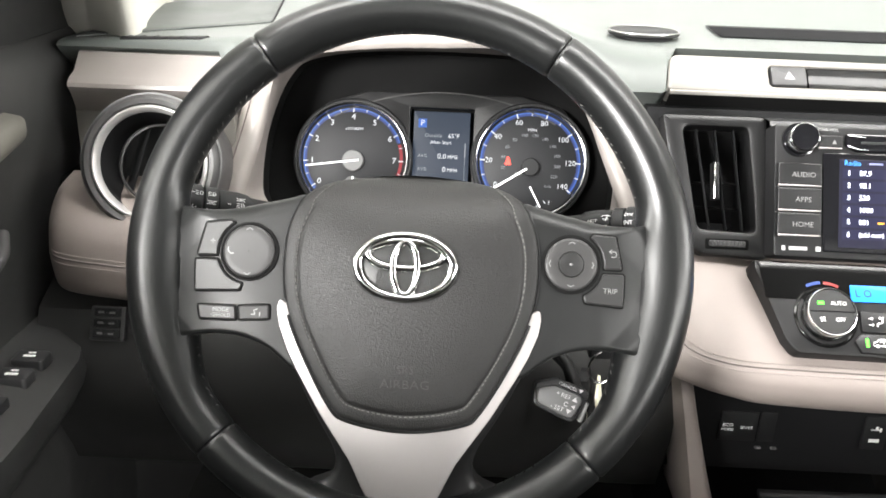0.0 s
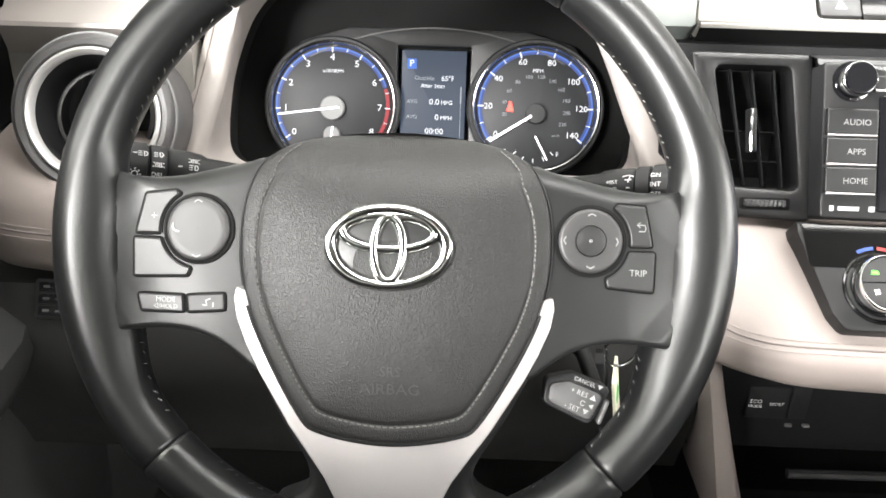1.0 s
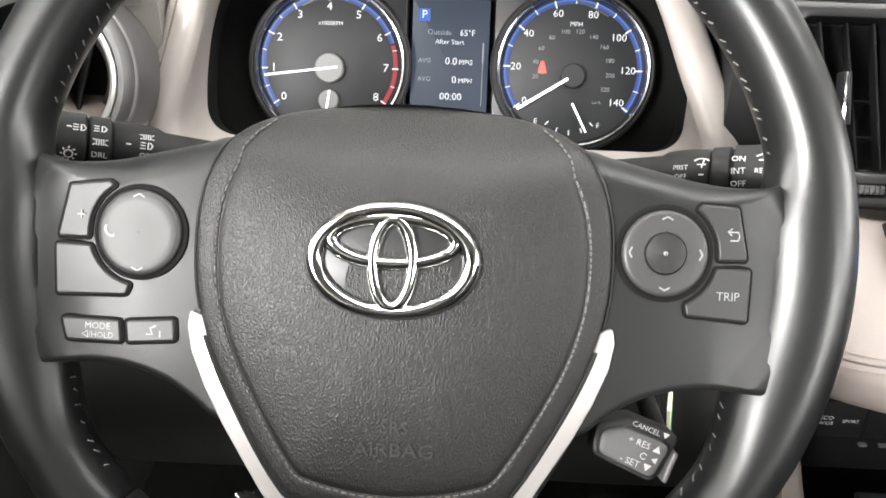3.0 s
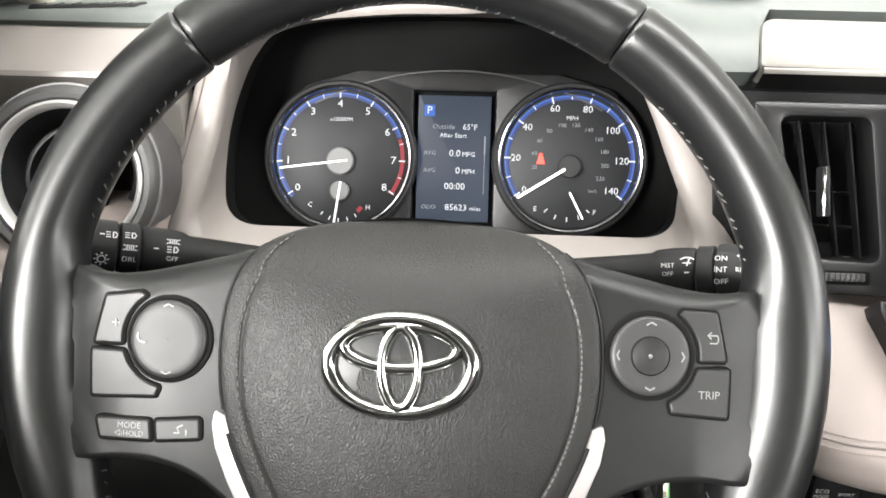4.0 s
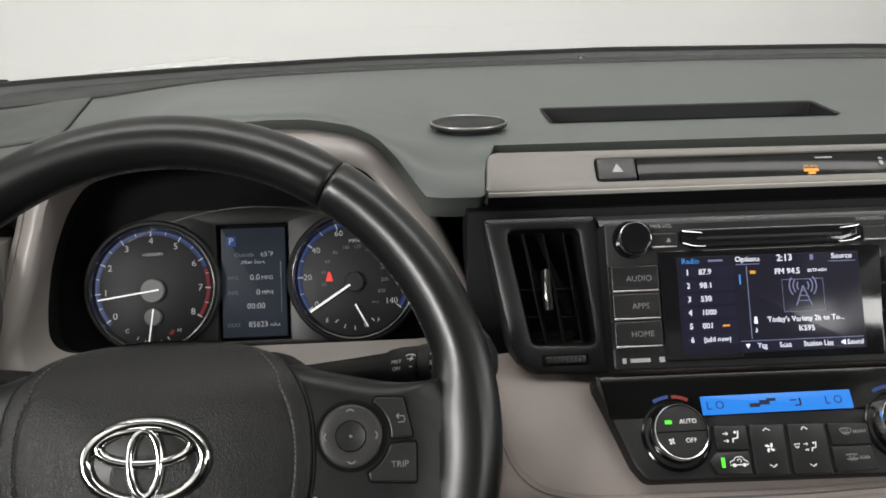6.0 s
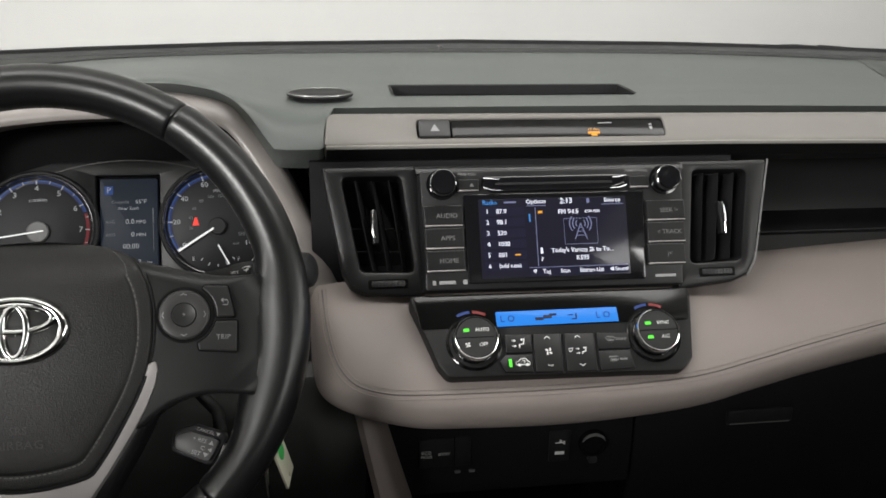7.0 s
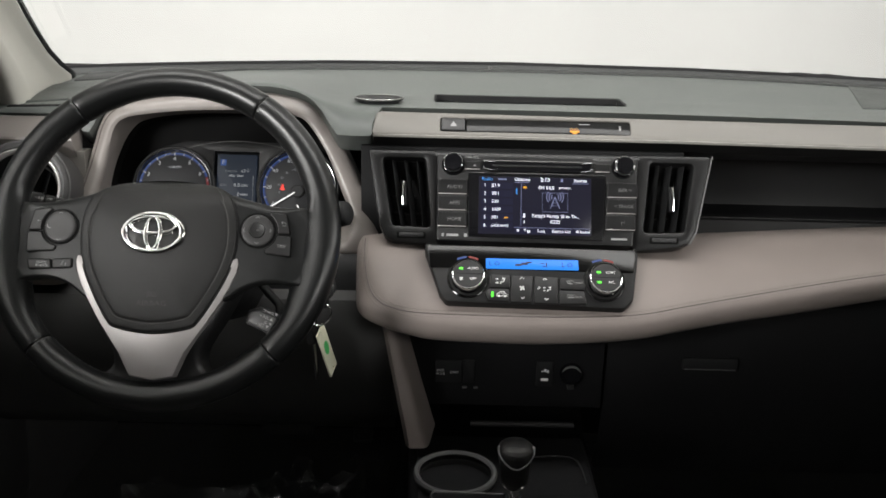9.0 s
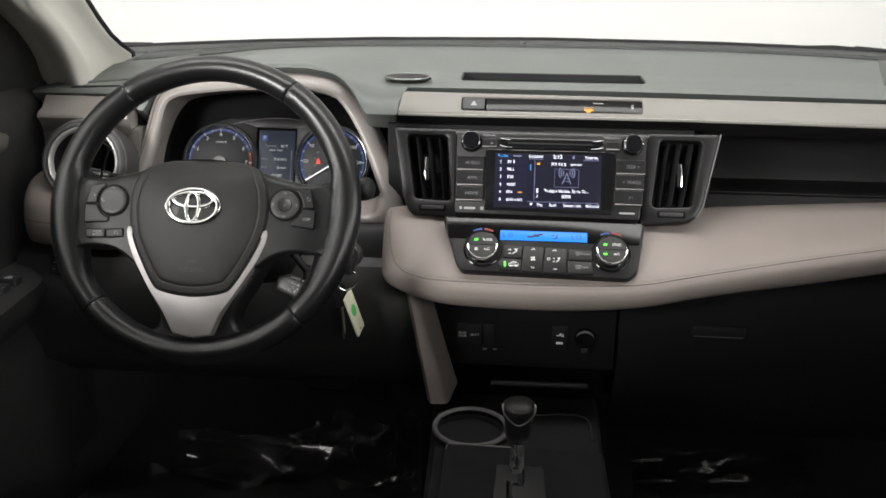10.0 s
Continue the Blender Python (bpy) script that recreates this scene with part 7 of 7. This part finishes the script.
arm = part("armrest", loft(rows, closed=False), DOOR, door, "black armrest with window switches")
for i, (yy, w) in enumerate(((0.60, 0.020), (0.63, 0.020), (0.555, 0.024), (0.515, 0.024))):
    part("window_switch", block(DX + 0.006, yy - w / 2, 0.936, DX + 0.034, yy + w / 2, 0.9455, 0.004), GREY, arm, "window switch")
    part("marking", bars([(DX + 0.015, yy - 0.004, DX + 0.025, yy - 0.001), (DX + 0.017, yy + 0.002, DX + 0.023, yy + 0.004)], 0.9460), PRINT, arm)
rows = []
for y, h in ((0.35, 0.016), (0.5, 0.017), (0.62, 0.017), (0.68, 0.014), (0.70, 0.005)):
    rows.append([(DX + 0.002 + h * 1.2 * math.cos(a), y, 1.118 + (y - 0.6) * 0.10 + h * math.sin(a)) for a in [-1.6 + 3.2 * i / 8 for i in range(9)]])
part("pull_trim", loft(rows, closed=False), DARKTRIM, door, "taupe trim on the door")
part("inner_handle", tube(smooth_path([(DX - 0.004, 0.52, 1.020), (DX + 0.006, 0.57, 1.022), (DX + 0.007, 0.63, 1.030), (DX - 0.004, 0.66, 1.042)], 5), 0.005, 10), BUTTON, door, "satin inner handle")
rows = []
for z, ya, yb in ((1.16, 0.50, 0.940), (1.20, 0.52, 0.920), (1.25, 0.55, 0.875), (1.30, 0.56, 0.815), (1.36, 0.55, 0.708), (1.45, 0.45, 0.578), (1.55, 0.33, 0.432)):
    x = DX - 0.015 + 0.22 * max(0, z - 1.2)
    rows.append([(x - 0.03, ya, z), (x - 0.004, ya + 0.004, z), (x, mix(ya, yb, 0.3), z), (x - 0.002, mix(ya, yb, 0.9), z), (x - 0.03, yb, z)])
part("window_frame", loft(rows, closed=False), DOOR, door, "black window frame with mirror corner")

# mirror switch on the knee panel
mirror_switch = thing("mirror_switch", pose(-0.283, 0.6905, 0.947, 62, 0, 0), "black mirror switch cluster on the knee panel", "switch")
part("plate", prism(box2(-0.016, -0.016, 0.016, 0.016, 0.003), -0.004, 0.002, 0.001), GREY, mirror_switch)
for iy in (-1, 0, 1):
    sw = part("rocker", prism(box2(-0.012, iy * 0.0095 - 0.004, 0.012, iy * 0.0095 + 0.004, 0.001), 0.001, 0.0045, 0.001), BLACK, mirror_switch)
    part("marking", bars([(-0.008, iy * 0.0095 - 0.0008, -0.003, iy * 0.0095 + 0.0012)], 0.0047), PADDLE, sw)
    part("marking", bars([(0.002, iy * 0.0095 - 0.0010, 0.007, iy * 0.0095 + 0.0006)], 0.0047), PADDLE, sw)

# ---- footwell: pedal, seat edge, loose protective film ----
pedals = thing("brake_pedal", pose(0.035, 1.03, 0.615, 40, 0, 0), "black rubber brake pedal in the footwell", "pedal")
# pad coloured lighter than black rubber to make up for the footwell's shade
part("pad", prism(fillet([(-0.044, -0.036), (0.044, -0.036), (0.044, 0.036), (-0.044, 0.036)], 0.008), -0.006, 0.006, 0.003), PAD_GREY, pedals, "rubber pad, coloured lighter to show in the deep shade")
part("arm", tube([(0.0, 0.0, -0.004), (0.0, 0.06, -0.06), (0, 0.25, -0.10)], 0.008, 8), BLACK, pedals)

gas = thing("accelerator_pedal", pose(0.168, 1.03, 0.612, 40, 0, 0), "narrow black rubber accelerator pedal in the footwell", "pedal")
# lightened like the brake pad, for the same shade
part("pad", prism(fillet([(-0.016, -0.040), (0.016, -0.040), (0.018, 0.040), (-0.018, 0.040)], 0.006), -0.005, 0.005, 0.002), PAD_GREY, gas, "rubber pad, coloured lighter to show in the deep shade")
part("arm", tube([(0.0, 0.0, -0.004), (0.0, 0.05, -0.05), (0, 0.22, -0.10)], 0.006, 8), BLACK, gas)

seat = thing("driver_seat", pose(0, 0, 0), "dark leather driver seat cushion in protective film", "seat")
rows = []
for y, z in ((0.485, 0.52), (0.500, 0.60), (0.498, 0.660), (0.480, 0.685), (0.44, 0.692), (0.2, 0.68), (-0.3, 0.66)):
    rows.append([(-0.26, y, z - 0.06), (-0.25, y, z - 0.012), (-0.22, y, z), (-0.1, y, z - 0.004), (0.0, y, z - 0.005), (0.1, y, z - 0.004), (0.22, y, z), (0.25, y, z - 0.012), (0.26, y, z - 0.06)])
part("cushion", loft(rows, closed=False), SEATCLOTH, seat)
# backrest and headrest, out of view, added to keep rear-left light off the glovebox
rows = []
for z, y, w, d in ((0.66, -0.24, 0.225, 0.10), (0.72, -0.215, 0.232, 0.12), (0.85, -0.235, 0.236, 0.12), (1.0, -0.27, 0.235, 0.11), (1.15, -0.315, 0.222, 0.10), (1.26, -0.35, 0.195, 0.09), (1.32, -0.372, 0.165, 0.08), (1.345, -0.395, 0.13, 0.05)):
    rows.append([(w * u, y + 0.035 * (abs(u) > 0.8) * -1 + 0.02 * u * u, z) for u in (-1.0, -0.85, -0.6, -0.3, 0.0, 0.3, 0.6, 0.85, 1.0)] + [(w * u, y - d, z) for u in (0.9, 0.45, 0.0, -0.45, -0.9)])
part("backrest", loft(rows, ends=True), SEATCLOTH, seat, angle=50)
rows = [[(w * math.cos(a), y - 0.045 + 0.045 * math.sin(a), z) for a in [2 * math.pi * k / 20 for k in range(20)]] for z, y, w in ((1.385, -0.385, 0.09), (1.40, -0.385, 0.115), (1.46, -0.39, 0.125), (1.53, -0.40, 0.115), (1.55, -0.405, 0.085))]
headrest = part("headrest", loft(rows, ends=True), SEATCLOTH, seat)
for px in (-0.05, 0.05):
    part("post", tube([(px, -0.43, 1.32), (px, -0.43, 1.40)], 0.006, 10), BRIGHT, headrest, "steel post")


def crumpled(name, x0, y0, x1, y1, z, amp, label, seed, nx=110, ny=64):
    """A loose clear sheet with sharp folds."""
    r = random.Random(seed)
    folds = [(r.uniform(x0, x1), r.uniform(y0, y1), r.gauss(0, 0.4), r.uniform(0.3, 1.0) * amp, r.uniform(0.010, 0.03)) for _ in range(26)]
    rows = []
    for i in range(nx):
        row = []
        for j in range(ny):
            x, y = mix(x0, x1, i / (nx - 1)), mix(y0, y1, j / (ny - 1))
            h = 0
            for fx, fy, a, m, w in folds:
                d = (x - fx) * math.sin(a) - (y - fy) * math.cos(a)
                along = (x - fx) * math.cos(a) + (y - fy) * math.sin(a)
                h += m * max(0, 1 - abs(d) / w) * max(0, 1 - abs(along) / 0.16)
            e = 0.012 * noise.noise(Vector((x * 9, y * 9, seed)))
            row.append((x + e, y + 0.012 * noise.noise(Vector((x * 8, y * 8, seed + 5))), z + h + 0.01 * abs(noise.noise(Vector((x * 14, y * 14, seed + 9))))))
        rows.append(row)
    ob = thing(name, pose(0, 0, 0), label, "plastic film")
    part("sheet", loft(rows, closed=False), FILM, ob, angle=30)
    return ob


crumpled("floor_film", -0.24, 0.80, 0.22, 0.98, 0.494, 0.06, "crumpled clear protective film on the driver's floor", 3)
crumpled("floor_film", 0.60, 0.84, 0.92, 1.02, 0.494, 0.009, "crumpled clear protective film on the passenger's floor", 8)
